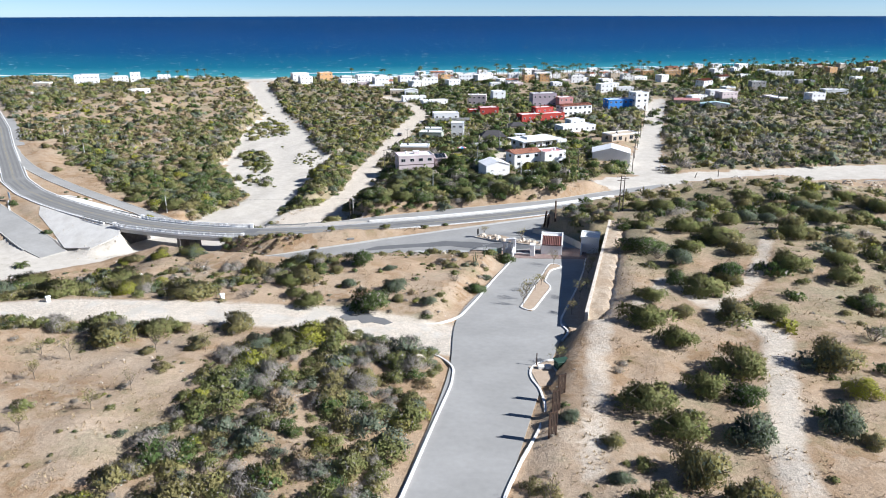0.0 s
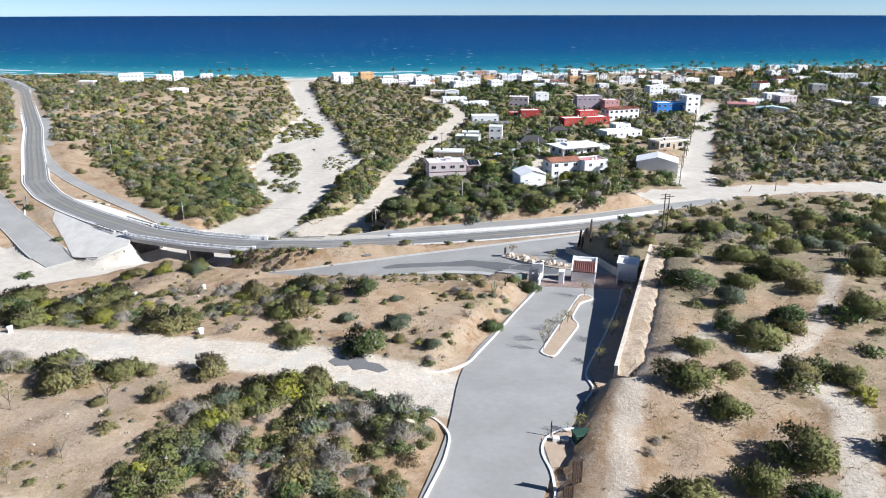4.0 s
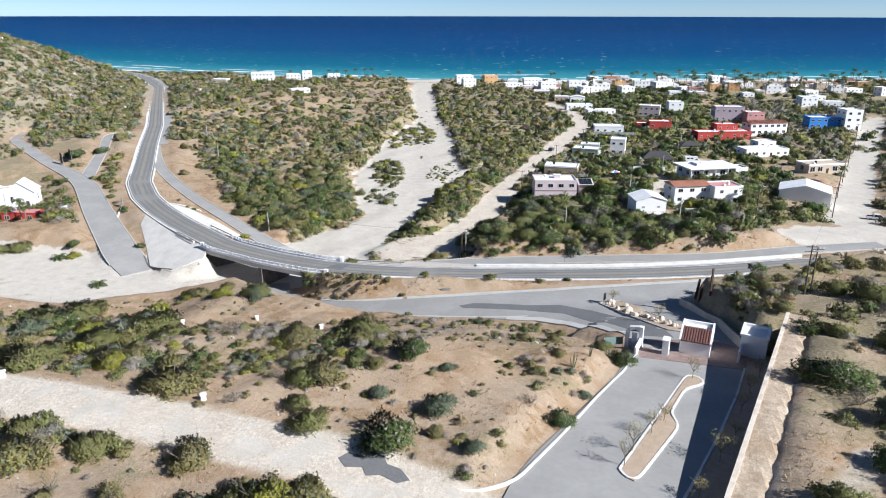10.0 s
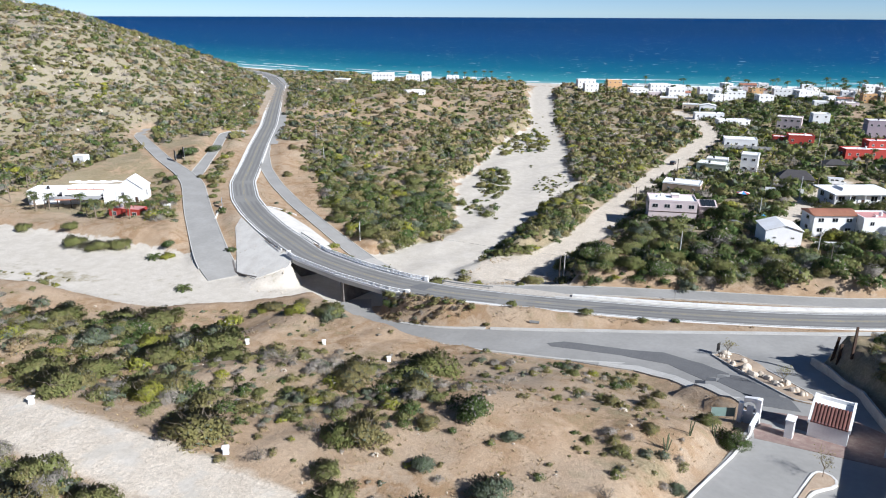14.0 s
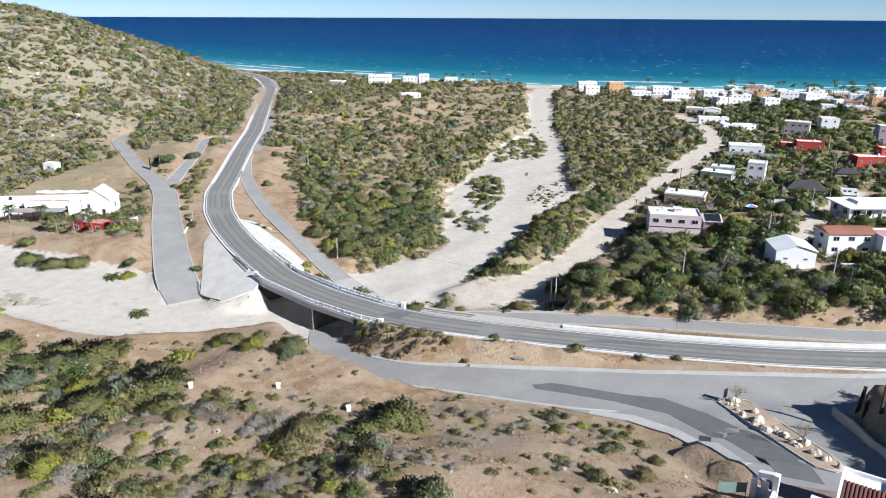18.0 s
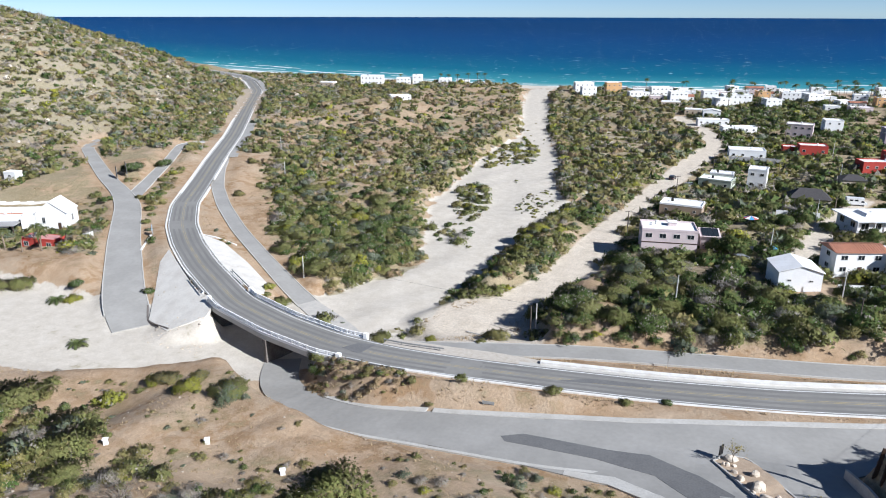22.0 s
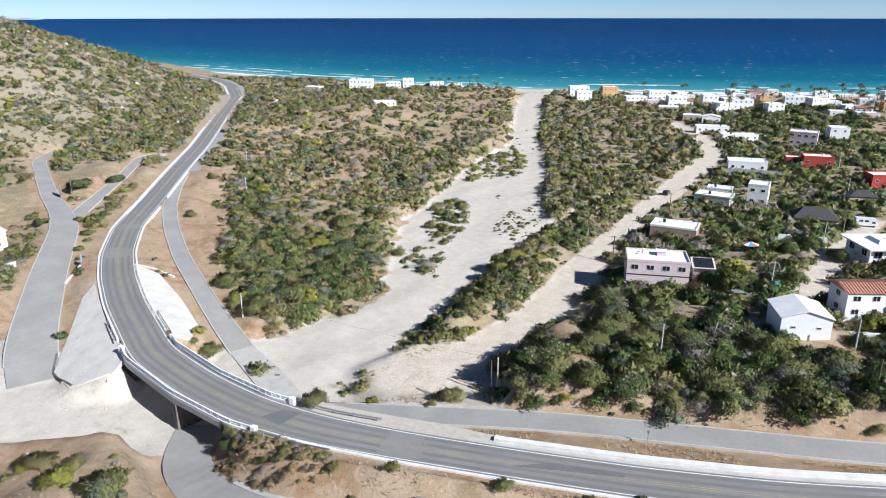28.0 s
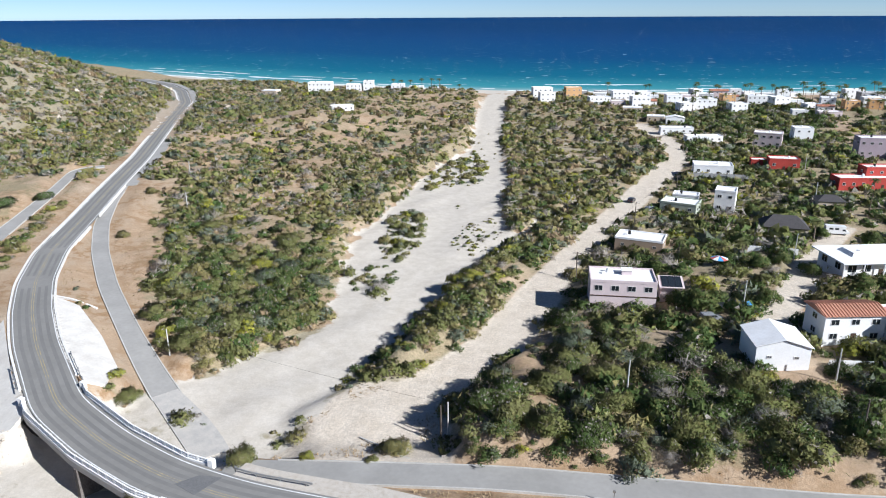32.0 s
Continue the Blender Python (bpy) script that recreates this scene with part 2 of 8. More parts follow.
# ---- lie of the land: spot heights by area, and ways that are cut or banked into it ----
SPOTS_NEAR = [(-60, 60, 29), (-60, 100, 27.5), (-30, 70, 28.8), (-33, 108, 26.4), (-12, 126, 26.3), (0, 84, 27.5), (2, 135, 25.2), (-3, 150, 21), (2, 160, 16.2), (-8, 163, 14.6), (-30, 166, 11.5), (8, 152, 19.5),
              (-110, 160, 6.5), (-82, 158, 8), (-58, 152, 14), (-40, 158, 13.5), (-22, 159, 15.5), (-95, 130, 18), (-130, 100, 24), (-155, 150, 9), (-45, 132, 22.5), (-75, 140, 15)]
SPOTS_EAST = [(33, 95, 28.3), (45, 135, 27), (36, 118, 27.3), (60, 160, 25.6), (50, 168, 24), (42, 178, 20.5), (56, 182, 21), (80, 130, 28), (120, 150, 26), (42, 70, 29.2), (22, 66, 28.3), (24, 80, 27.8), (28, 92, 27.9), (16, 46, 29.4), (32, 45, 30), (150, 60, 33), (100, 190, 22),
              (66, 196, 19), (160, 205, 17), (0, 0, 34), (-80, 0, 34), (120, -60, 40)]
SPOTS_MIDDLE = [(-86, 232, 7.6), (-120, 300, 9.5), (-162, 393, 10.5), (-207, 366, 14), (-130, 480, 8), (-230, 450, 17), (-100, 420, 6), (-250, 560, 12), (-170, 620, 5), (-60, 600, 3.5),
                (-300, 700, 6), (-450, 720, 8), (-330, 600, 10), (-70, 270, 5), (-95, 350, 6.5)]
SPOTS_TOWN = [(4, 238, 12), (24, 252, 13.2), (60, 258, 14), (36, 300, 12.3), (-5, 282, 9.5), (60, 370, 8), (17, 401, 4.5), (56, 429, 5.5), (0, 540, 3), (100, 550, 5),
              (150, 420, 7), (110, 300, 12), (200, 300, 12), (250, 420, 8), (300, 600, 4), (0, 700, 2.5), (200, 780, 2.5), (500, 700, 4), (500, 300, 14), (-20, 330, 6.5)]
SPOTS_HILL = [(-262, 331, 21), (-298, 378, 40), (-323, 351, 58), (-300, 420, 36), (-376, 366, 74), (-356, 391, 65.5), (-340, 405, 57.5), (-333, 416, 52), (-322, 430, 45), (-318, 452, 39.5), (-330, 478, 34), (-331, 489, 29), (-345, 515, 25), (-420, 300, 76),
              (-300, 295, 27), (-270, 245, 12), (-350, 240, 30), (-500, 450, 60), (-420, 560, 20), (-200, 220, 8), (-260, 180, 12), (-236, 300, 15), (-360, 545, 22), (-520, 250, 70)]
SPOTS = np.array(SPOTS_NEAR + SPOTS_EAST + SPOTS_MIDDLE + SPOTS_TOWN + SPOTS_HILL, float)
SHORE = np.array([(-4000, 1500), (-1500, 1020), (-700, 880), (-480, 825), (-190, 806), (0, 845), (127, 882), (300, 927), (500, 966), (1500, 1200), (4000, 1900)], float)

# x, y, height, half width
MAIN = [(-425, 592, 23.2, 3.5), (-396, 579, 22.8, 3.5), (-369, 565, 22.6, 3.5), (-336, 538, 22, 3.6), (-298, 496, 20.3, 3.6), (-258, 434, 18.5, 3.6), (-212, 363, 15.6, 3.7), (-187, 320, 13.6, 3.8), (-168, 289, 12.3, 4), (-153, 264, 11.5, 4.2),
        (-138, 246, 11.1, 4.2), (-124, 233, 11, 4.2), (-109, 221, 11, 4.2), (-85, 204.5, 11, 4.2), (-69, 198.5, 11, 4.2), (-55, 195, 11.1, 4.2), (-42, 194.3, 11.2, 4), (-28, 195.4, 11.4, 3.7),
        (-13, 196.9, 11.8, 3.6), (6, 199.1, 12.4, 3.6), (24, 202.3, 13, 3.6), (40, 206.8, 13.4, 3.6), (58, 214.2, 13.6, 3.6), (74, 220.8, 13.7, 3.6), (97, 227.9, 13.6, 3.6), (125, 232.6, 13.5, 3.6), (153, 237.5, 13.4, 3.6), (400, 275, 13, 3.6)]
SERVICE = [(-187, 326, 13.2, 1.9), (-176, 309, 12.2, 2), (-161, 289.5, 11.1, 2.1), (-143, 271, 10.3, 2.1), (-123, 253.5, 9.2, 2.1), (-101, 237, 7.7, 2.1), (-86, 226.5, 6.2, 2.4), (-77, 220.6, 5.4, 2.5)]
SERVICE_EAST = [(-52, 204.5, 6.8, 2.3), (-39, 206.5, 8, 2.6), (-28, 209, 8.7, 2.6), (-10, 212.9, 9.8, 2.6), (11, 215.9, 10.8, 2.6), (31, 218.7, 11.7, 2.6), (45, 221.8, 12.1, 2.6), (63, 229.6, 12.6, 2.7), (87, 238, 13.1, 2.6)]
LOWER = [(-67, 196, 4.8, 3.6), (-62, 186, 5.4, 3.6), (-52, 179.5, 7.2, 3.6), (-40, 176.5, 8.8, 3.8), (-25, 177.3, 10.2, 4.8), (-8, 178.8, 11.6, 6.4), (8, 183, 12.7, 8), (24, 188.6, 13.2, 7), (38, 194, 13.5, 5), (54, 203, 13.6, 3.2)]
DRIVE = [(4, 182, 12.5, 5.5), (12, 178, 13.2, 8.5), (20, 173.5, 14.4, 11.5), (26, 163, 16.9, 9.5), (28.5, 149, 19.3, 8), (25, 133, 21.4, 8.2), (20.3, 120, 22.6, 8.3), (13.5, 100, 24.7, 9), (10.3, 84, 26, 6.3), (6.5, 69, 27.4, 5.4), (2.5, 54, 28.5, 4.8), (-4, 30, 30, 4.8), (-16, -10, 33, 4.8)]
FORE = [(-140, 96, 25, 3), (-90, 101, 26.5, 3), (-56, 103, 27, 3), (-41, 103, 26.6, 3), (-25, 101.5, 26.2, 3), (-14, 101, 25.8, 3.2), (-2, 96.5, 25.2, 3.8), (6, 93, 25, 4.5)]
SIDE = [(-105, 194.3, 5.5, 4.6), (-111.8, 198.7, 6.5, 4.8), (-120.6, 206.6, 8.2, 4.6), (-144.6, 230.2, 10.2, 4.2), (-167.7, 254.5, 12.0, 3.8), (-181.1, 264.5, 12.7, 3), (-201.1, 276.6, 13.6, 2.6), (-227.7, 295.2, 14.8, 2.4), (-250.1, 311.4, 15.4, 2.3), (-259.0, 327.0, 15.8, 2.2)]
SIDE_EAST = [(-173.4, 261.6, 12.3, 2.6), (-183.6, 278.6, 12.8, 2.2), (-200.3, 307.1, 14, 2), (-219.3, 336.2, 15.2, 2), (-212.4, 343.1, 15.4, 1.8)]
SERVICE_END = [(-78, 221.2, 5.5, 2.5), (-72, 217.8, 5.05, 2.9), (-64, 213.5, 4.72, 3.4), (-58, 209, 4.6, 3)]
WASH = [(-320, 150, 9, 24), (-200, 178, 7.4, 20), (-142, 186, 6.4, 15), (-112, 186, 5.6, 14), (-75, 198, 4.6, 13), (-64, 218, 4.4, 15), (-59, 244, 4.1, 11), (-60, 275, 3.7, 6.5), (-62, 308, 3.3, 6), (-66, 344, 2.9, 5.5),
        (-74, 387, 2.6, 5.5), (-90, 468, 2.1, 6), (-117, 557, 1.6, 6.5), (-150, 680, 1.1, 9), (-175, 790, 0.6, 20)]
TOWN_ROAD = [(-44, 214, 5.4, 3), (-38, 224, 6, 5), (-33, 236, 6.3, 4.5), (-29, 246, 6.5, 4.5), (-24.5, 259, 6.8, 5), (-22.8, 275, 6.8, 5), (-22.2, 290, 6.6, 5), (-20.8, 322, 6.1, 3), (-16.2, 358, 5.5, 3.8), (-8.5, 420, 4.8, 5), (0, 485, 4, 5), (-5, 535, 3.4, 5), (-16, 575, 2.8, 5), (-30, 610, 2.6, 4.5)]
EAST_ROAD = [(86, 262, 12.6, 6.5), (92, 282, 11.8, 5), (110, 332, 9, 4.4), (125, 378, 7.4, 4.4), (141, 421, 6, 4.5), (169, 504, 5, 5), (190, 560, 4, 5)]
DIRT_BAND = [(70, 242, 13.2, 5), (90, 247, 13.2, 6), (125, 251, 13.1, 7), (160, 256, 13, 8), (400, 292, 12.8, 8)]
TRAIL = [(42.8, 112, 0, 1.3), (44.4, 100, 0, 1.2), (47.3, 93, 0, 1.3), (49.6, 87.3, 0, 1.2), (44.4, 76.4, 0, 1.1), (40.2, 66.6, 0, 1.2), (36, 58.4, 0, 1.1), (34, 47, 0, 1)]
TRAIL_FORK = [(70, 133, 0, 0.8), (64.5, 123.6, 0, 0.9), (58, 112.5, 0, 1), (50, 103, 0, 0.9), (45.5, 97, 0, 0.9)]
TRAIL_WALL = [(44, 152, 0, 1), (36, 125, 0, 1.2), (28, 99, 0, 1.3), (23, 82, 0, 1), (18.8, 66, 0, 0.8), (16, 56, 0, 0.7)]
TRAIL_LOW = [(42, 112, 0, 0.8), (39, 106, 0, 1), (33, 99, 0, 0.8)]
ALLEY = [(27, 270, 12.9, 2.6), (31, 285, 12.5, 3), (37, 305, 11.9, 3), (42, 328, 10.4, 3), (47, 345, 9.5, 2.6), (56, 372, 8, 2.4)]


def along(way, px, py):
    """For arrays of places: the distance to the way's line, and its height and half width there."""
    best = np.full(px.shape, 1e9)
    height, half = np.zeros(px.shape), np.ones(px.shape)
    for (ax, ay, az, aw), (bx, by, bz, bw) in zip(way, way[1:]):
        dx, dy = bx - ax, by - ay
        u = np.clip(((px - ax) * dx + (py - ay) * dy) / (dx * dx + dy * dy), 0, 1)
        d = np.hypot(px - ax - u * dx, py - ay - u * dy)
        near = d < best
        best = np.where(near, d, best)
        height, half = np.where(near, az + u * (bz - az), height), np.where(near, aw + u * (bw - aw), half)
    return best, height, half


def smooth(v):
    v = np.clip(v, 0, 1)
    return v * v * (3 - 2 * v)


def waves(x, y, size, seed):
    """Soft random relief from a few sine waves, between about -1 and 1."""
    r = np.random.RandomState(seed)
    total = 0
    for k in range(7):
        a, ph, s = r.uniform(0, 6.28), r.uniform(0, 6.28), size * r.uniform(0.6, 1.7)
        total = total + np.sin((x * np.cos(a) + y * np.sin(a)) * 6.28 / s + ph)
    return total / 3.5


WALL_A, WALL_B = Vector((25.2, 98.0)), Vector((43.4, 153.5))
BRIDGE_A, BRIDGE_B = Vector((-88.5, 207.5)), Vector((-49.5, 194.8))


near_hill = SPOTS[(SPOTS[:, 0] < -155) & (SPOTS[:, 1] > 140)]
HILL_KNOTS = near_hill[:, :2]
hill_gap = np.sqrt(((HILL_KNOTS[:, None] - HILL_KNOTS[None]) ** 2).sum(-1) + 625)
hill_grid = np.vstack([np.hstack([hill_gap, np.ones((len(HILL_KNOTS), 1))]), np.append(np.ones(len(HILL_KNOTS)), 0)])
HILL_WEIGHTS = np.linalg.solve(hill_grid, np.append(near_hill[:, 2], 0))


def bare(x, y):
    """The land before any way is cut into it."""
    num, den = 0, 0
    for sx, sy, sz in SPOTS:
        w = 1 / ((x - sx) ** 2 + (y - sy) ** 2 + 120) ** 1.9
        num, den = num + w * sz, den + w
    z = num / den
    # the western hill rises in one even sweep
    far = x < -205
    if np.any(far):
        hx, hy = x[far], y[far]
        even = HILL_WEIGHTS[-1]
        for (sx, sy), w in zip(HILL_KNOTS, HILL_WEIGHTS):
            even = even + w * np.sqrt((hx - sx) ** 2 + (hy - sy) ** 2 + 625)
        k = smooth((-205 - hx) / 45) * smooth((hy - 190) / 50) * smooth((660 - hy) / 80) * smooth((hx + 620) / 120)
        z = np.array(z)
        z[far] = z[far] * (1 - k) + even * k
    rough = smooth((z - 4) / 10)
    z = z + rough * (0.5 * waves(x, y, 26, 3) + 0.22 * waves(x, y, 9, 4) + 0.1 * waves(x, y, 4.2, 5)) + smooth((z - 18) / 20) * smooth((-230 - x) / 40) * (0.7 * waves(x, y, 38, 7) + 0.5 * waves(x, y, 15, 8))
    # the knoll west of the gate falls away evenly to the lower road
    foot = np.interp(x, [-30, -21, -9, 2, 8, 12, 17], [167.5, 166.6, 165.6, 164.4, 164, 162.4, 160.4])
    knoll = (x > -34) & (x < 21) & (y > 120) & (y < 176)
    return np.where(knoll, np.minimum(z, np.maximum(12.9 + 0.47 * (foot - y), 12.0) + 3 * smooth((-26 - x) / 8)), z)


APRON = [(-124.6, 226.6), (-112.5, 217.6), (-103, 210.6), (-89, 202.2), (-88, 198), (-95.4, 194), (-104.4, 198), (-112.5, 208.5), (-122.6, 221)]
# even slope of the concrete apron: height = a + b x + c y
APRON_A, APRON_B, APRON_C = np.linalg.lstsq(np.array([(1, -124.6, 226.6), (1, -103, 210.6), (1, -91, 202.6), (1, -95.4, 195), (1, -104.4, 198), (1, -122.6, 221)]), np.array([10.9, 10.9, 10.7, 5.9, 6.8, 9.6]), rcond=None)[0]


WASH_FLOOR = [(-78, 226), (-74.4, 230), (-72.8, 241.7), (-67.2, 246), (-64.3, 259), (-70.7, 274), (-82.8, 302), (-92, 326), (-94, 350), (-98, 373), (-106.7, 433), (-107.3, 492), (-123, 547), (-153, 647), (-182, 774),
              (-165, 774), (-131, 648), (-100, 524), (-66, 420), (-56, 373), (-45, 343), (-36, 374), (-31, 409), (-27, 410), (-33, 377), (-39, 349), (-44, 318), (-47.7, 287), (-46.5, 260), (-51.5, 244), (-49.6, 232), (-49, 224), (-58, 212)]
SLAB = [(-126.5, 240.6), (-117.8, 240), (-102.3, 231), (-90, 222.5), (-85.4, 214.8), (-87.5, 212.6), (-97.1, 217.6), (-110.2, 226.8)]
WASH_BANK = [(-45, 343), (-36, 374), (-31, 409), (-27, 410), (-20, 440), (-15, 520), (-60, 600), (-131, 648), (-100, 524), (-66, 420), (-56, 373)]
YARD = [(-49, 224), (-38, 211), (-20, 213.5), (-21, 222), (-26, 230), (-30, 244), (-36, 240), (-44, 236)]
JUNCTION = [(-30, 173.2), (-18, 172.6), (-6, 171.8), (2, 171.2), (8.5, 168.6), (14, 164), (18.2, 158.5), (20.3, 154.5), (20.5, 149), (36.6, 149), (37.2, 158), (36.3, 166.5), (34.5, 171.5), (32.9, 177.7), (31.2, 182.5),
            (38, 189), (50, 197), (60, 205), (57, 208), (46, 202.4), (36, 197.8), (26.3, 194.6), (16.3, 191.4), (3, 187.3), (-9, 184.8), (-25, 182.1), (-30, 181.8)]


def within(x, y, poly):
    """Whether places lie in a plan outline, and how far they are from its edge."""
    hit = np.zeros(x.shape, bool)
    for (px, py), (qx, qy) in zip(poly, poly[1:] + poly[:1]):
        hit ^= ((py > y) != (qy > y)) & (x < (qx - px) * (y - py) / (qy - py + 1e-12) + px)
    return hit, along([(*p, 0, 0) for p in poly + poly[:1]], x, y)[0]


def slab_level(x, y):
    """An even slope between the main road's edge and the service road below it."""
    x, y = np.asarray(x, float), np.asarray(y, float)
    dm, hm, wm = along(MAIN, x, y)
    ds, hs, ws = along(SERVICE, x, y)
    u = np.clip((dm - wm - 0.6) / np.maximum(dm - wm + ds - ws - 0.6, 0.5), 0, 1)
    return (hm - 0.05) * (1 - u) + (hs + 0.25) * u


def junction_level(x, y):
    """One even surface where the drive runs out on to the lower road."""
    x, y = np.asarray(x, float), np.asarray(y, float)
    num, den = 0, 0
    for way in (LOWER, DRIVE):
        d, h, half = along(way, x, y)
        w = 1 / ((d / half) ** 2 + 0.04) ** 1.5
        num, den = num + w * h, den + w
    return num / den


def apron_level(x, y):
    return APRON_A + APRON_B * np.asarray(x) + APRON_C * np.asarray(y)


def land(x, y):
    """Height of the ground at arrays of places."""
    x, y = np.asarray(x, float), np.asarray(y, float)
    z = bare(x, y)
    shore = np.interp(x, SHORE[:, 0], SHORE[:, 1])
    for way, blend, drop in ((TOWN_ROAD, 6.5, 0), (EAST_ROAD, 8, 0), (DIRT_BAND, 8, 0), (ALLEY, 4, 0), (FORE, 4, 0),
                             (MAIN, 6.5, 0.16), (SIDE, 4, 0.25), (SIDE_EAST, 4, 0.35), (SERVICE_EAST, 3.4, 0.3), (SERVICE, 3.5, 0.2), (SERVICE_END, 3, 0.12), (DRIVE, 4.0, 0.16), (LOWER, 4.5, 0.16)):
        d, h, half = along(way, x, y)
        k = smooth(1 - (d - half - 0.9) / blend)
        if way is TOWN_ROAD:
            k = np.where(y < 245, smooth(1 - (d - half - 0.9) / 12), k)
        if way is MAIN:
            k = np.where(x < -192, smooth(1 - (d - half - 5) / 6.5), k)
            # a long even bank west of the bridge
            k = np.where(x < -86, np.clip(1 - (d - half - 0.6) / 12.5, 0, 1), k)
        if way is DRIVE:
            # cut upright behind the retaining wall
            east = ((x - WALL_A.x) * (WALL_B.y - WALL_A.y) - (y - WALL_A.y) * (WALL_B.x - WALL_A.x)) / (WALL_B - WALL_A).length
            run = ((x - WALL_A.x) * (WALL_B.x - WALL_A.x) + (y - WALL_A.y) * (WALL_B.y - WALL_A.y)) / (WALL_B - WALL_A).length_squared
            cap = 27.25 - 1.6 * run + np.maximum(0, east - 3.5) * 0.3
            z = np.where((run > -0.06) & (run < 1.05) & (east > -5) & (east < 12), np.minimum(z, cap), z)
            # and filled up level behind the wall
            fill = np.maximum(z, 27.2 - 1.6 * run - 0.1 * np.maximum(0, east - 3))
            z = z + (fill - z) * smooth((run + 0.18) / 0.2) * smooth((1.12 - run) / 0.12) * smooth((15 - east) / 7) * (east > -5) * (run > -0.2) * (run < 1.12)
            by_wall = smooth((y - 95) / 3) * smooth((157 - y) / 4) * (d < 22)
            k = np.where((y < 97) & (y > 56) & (x > 9), smooth(1 - (d - half - 0.9) / 2.2), k)
            k = k * (1 - by_wall) + by_wall * np.where(east > -4, smooth(1 - (east - 1.2) / 1.8), k)
        z = z * (1 - k) + (h - drop) * k
    # the wash runs on under the bridge
    d, h, half = along(WASH, x, y)
    k = smooth(1 - (d - half) / np.where((y < 260) & (x > -62), 9.0, 6.0))
    on_main = along(MAIN, x, y)[0]
    u = ((x - BRIDGE_A.x) * (BRIDGE_B.x - BRIDGE_A.x) + (y - BRIDGE_A.y) * (BRIDGE_B.y - BRIDGE_A.y)) / (BRIDGE_B - BRIDGE_A).length_squared
    keep = np.where((u > -0.015) & (u < 1.01), 1.0, np.where(u < 0.5, np.clip((on_main - 5) / 12, 0, 1), smooth((on_main - 6) / 6)))
    keep = keep * smooth((along(LOWER, x, y)[0] - along(LOWER, x, y)[2] - 0.5) / 2) * smooth((along(SIDE, x, y)[0] - 4.6) / 2) * smooth((along(SERVICE, x, y)[0] - 3) / 2) * smooth((along(SERVICE_EAST, x, y)[0] - 3) / 2) * smooth((along(SERVICE_END, x, y)[0] - 3) / 2)
    k = k * keep
    z = z * (1 - k) + h * k
    # the broad sandy floor north of the bridge
    near = (x > -190) & (x < -20) & (y > 208) & (y < 780)
    if near.any():
        ax, ay = x[near], y[near]
        inner, d = within(ax, ay, WASH_FLOOR)
        k = np.where(inner, 1.0, smooth(1 - d / 5)) * smooth((along(SERVICE, ax, ay)[0] - 3) / 2) * smooth((along(SERVICE_END, ax, ay)[0] - 3.4) / 2) * smooth((along(MAIN, ax, ay)[0] - 6) / 5) * smooth((along(TOWN_ROAD, ax, ay)[0] - 5) / 4)
        z = np.array(z)
        z[near] = z[near] * (1 - k) + (along(WASH, ax, ay)[1] + 0.2 + 0.25 * waves(ax, ay, 19, 62)) * k
    near = (x > -150) & (x < -5) & (y > 330) & (y < 660)
    if near.any():
        ax, ay = x[near], y[near]
        inner, d = within(ax, ay, WASH_BANK)
        k = np.where(inner, smooth(d / 6), 0.0) * smooth((along(TOWN_ROAD, ax, ay)[0] - 6) / 5)
        z = np.array(z)
        z[near] = z[near] * (1 - k) + (along(WASH, ax, ay)[1] + 0.9 + 0.4 * waves(ax, ay, 23, 64)) * k
    # the bare yard between the service road and the sand road
    near = (x > -60) & (x < -8) & (y > 205) & (y < 252)
    if near.any():
        ax, ay = x[near], y[near]
        inner, d = within(ax, ay, YARD)
        ds, hs, half = along(SERVICE_EAST, ax, ay)
        k = np.where(inner, 1.0, smooth(1 - d / 5)) * smooth((ds - 3.2) / 2) * smooth((along(SERVICE_END, ax, ay)[0] - 3.4) / 2)
        z = np.array(z)
        z[near] = z[near] * (1 - k) + (6.2 + 0.12 * waves(ax, ay, 8, 63) + (hs - 6.6) * smooth(1 - (ds - 3) / 9)) * k
    # level ground under the junction
    near = (x > -36) & (x < 58) & (y > 150) & (y < 214)
    if near.any():
        ax, ay = x[near], y[near]
        inner, d = within(ax, ay, JUNCTION)
        k = np.where(inner, 1.0, smooth(1 - d / 2.5)) * smooth((ay - 150) / 4)
        z = np.array(z)
        z[near] = z[near] * (1 - k) + (junction_level(ax, ay) - 0.2) * k
    # an even bank between the main road and the service road east of the bridge
    near = (x > -44) & (x < 80) & (y > 192) & (y < 236)
    if near.any():
        ax, ay = x[near], y[near]
        dm, hm, wm = along(MAIN, ax, ay)
        ds, hs, ws = along(SERVICE_EAST, ax, ay)
        my = np.interp(ax, [p[0] for p in MAIN], [p[1] for p in MAIN])
        sy = np.interp(ax, [p[0] for p in SERVICE_EAST], [p[1] for p in SERVICE_EAST])
        u = np.clip((dm - wm - 1) / np.maximum(dm - wm - 1 + ds - ws, 0.5), 0, 1)
        k = ((ay > my) & (ay < sy) & (dm > wm + 1)) * smooth((ds - ws + 0.2) / 0.8) * smooth((ax + 44) / 8) * smooth((80 - ax) / 10)
        z = np.array(z)
        z[near] = z[near] * (1 - k) + np.minimum(z[near], (hm - 0.2) * (1 - u) + (hs - 0.15) * u) * k
    near = (x > -135) & (x < -80) & (y > 205) & (y < 248)
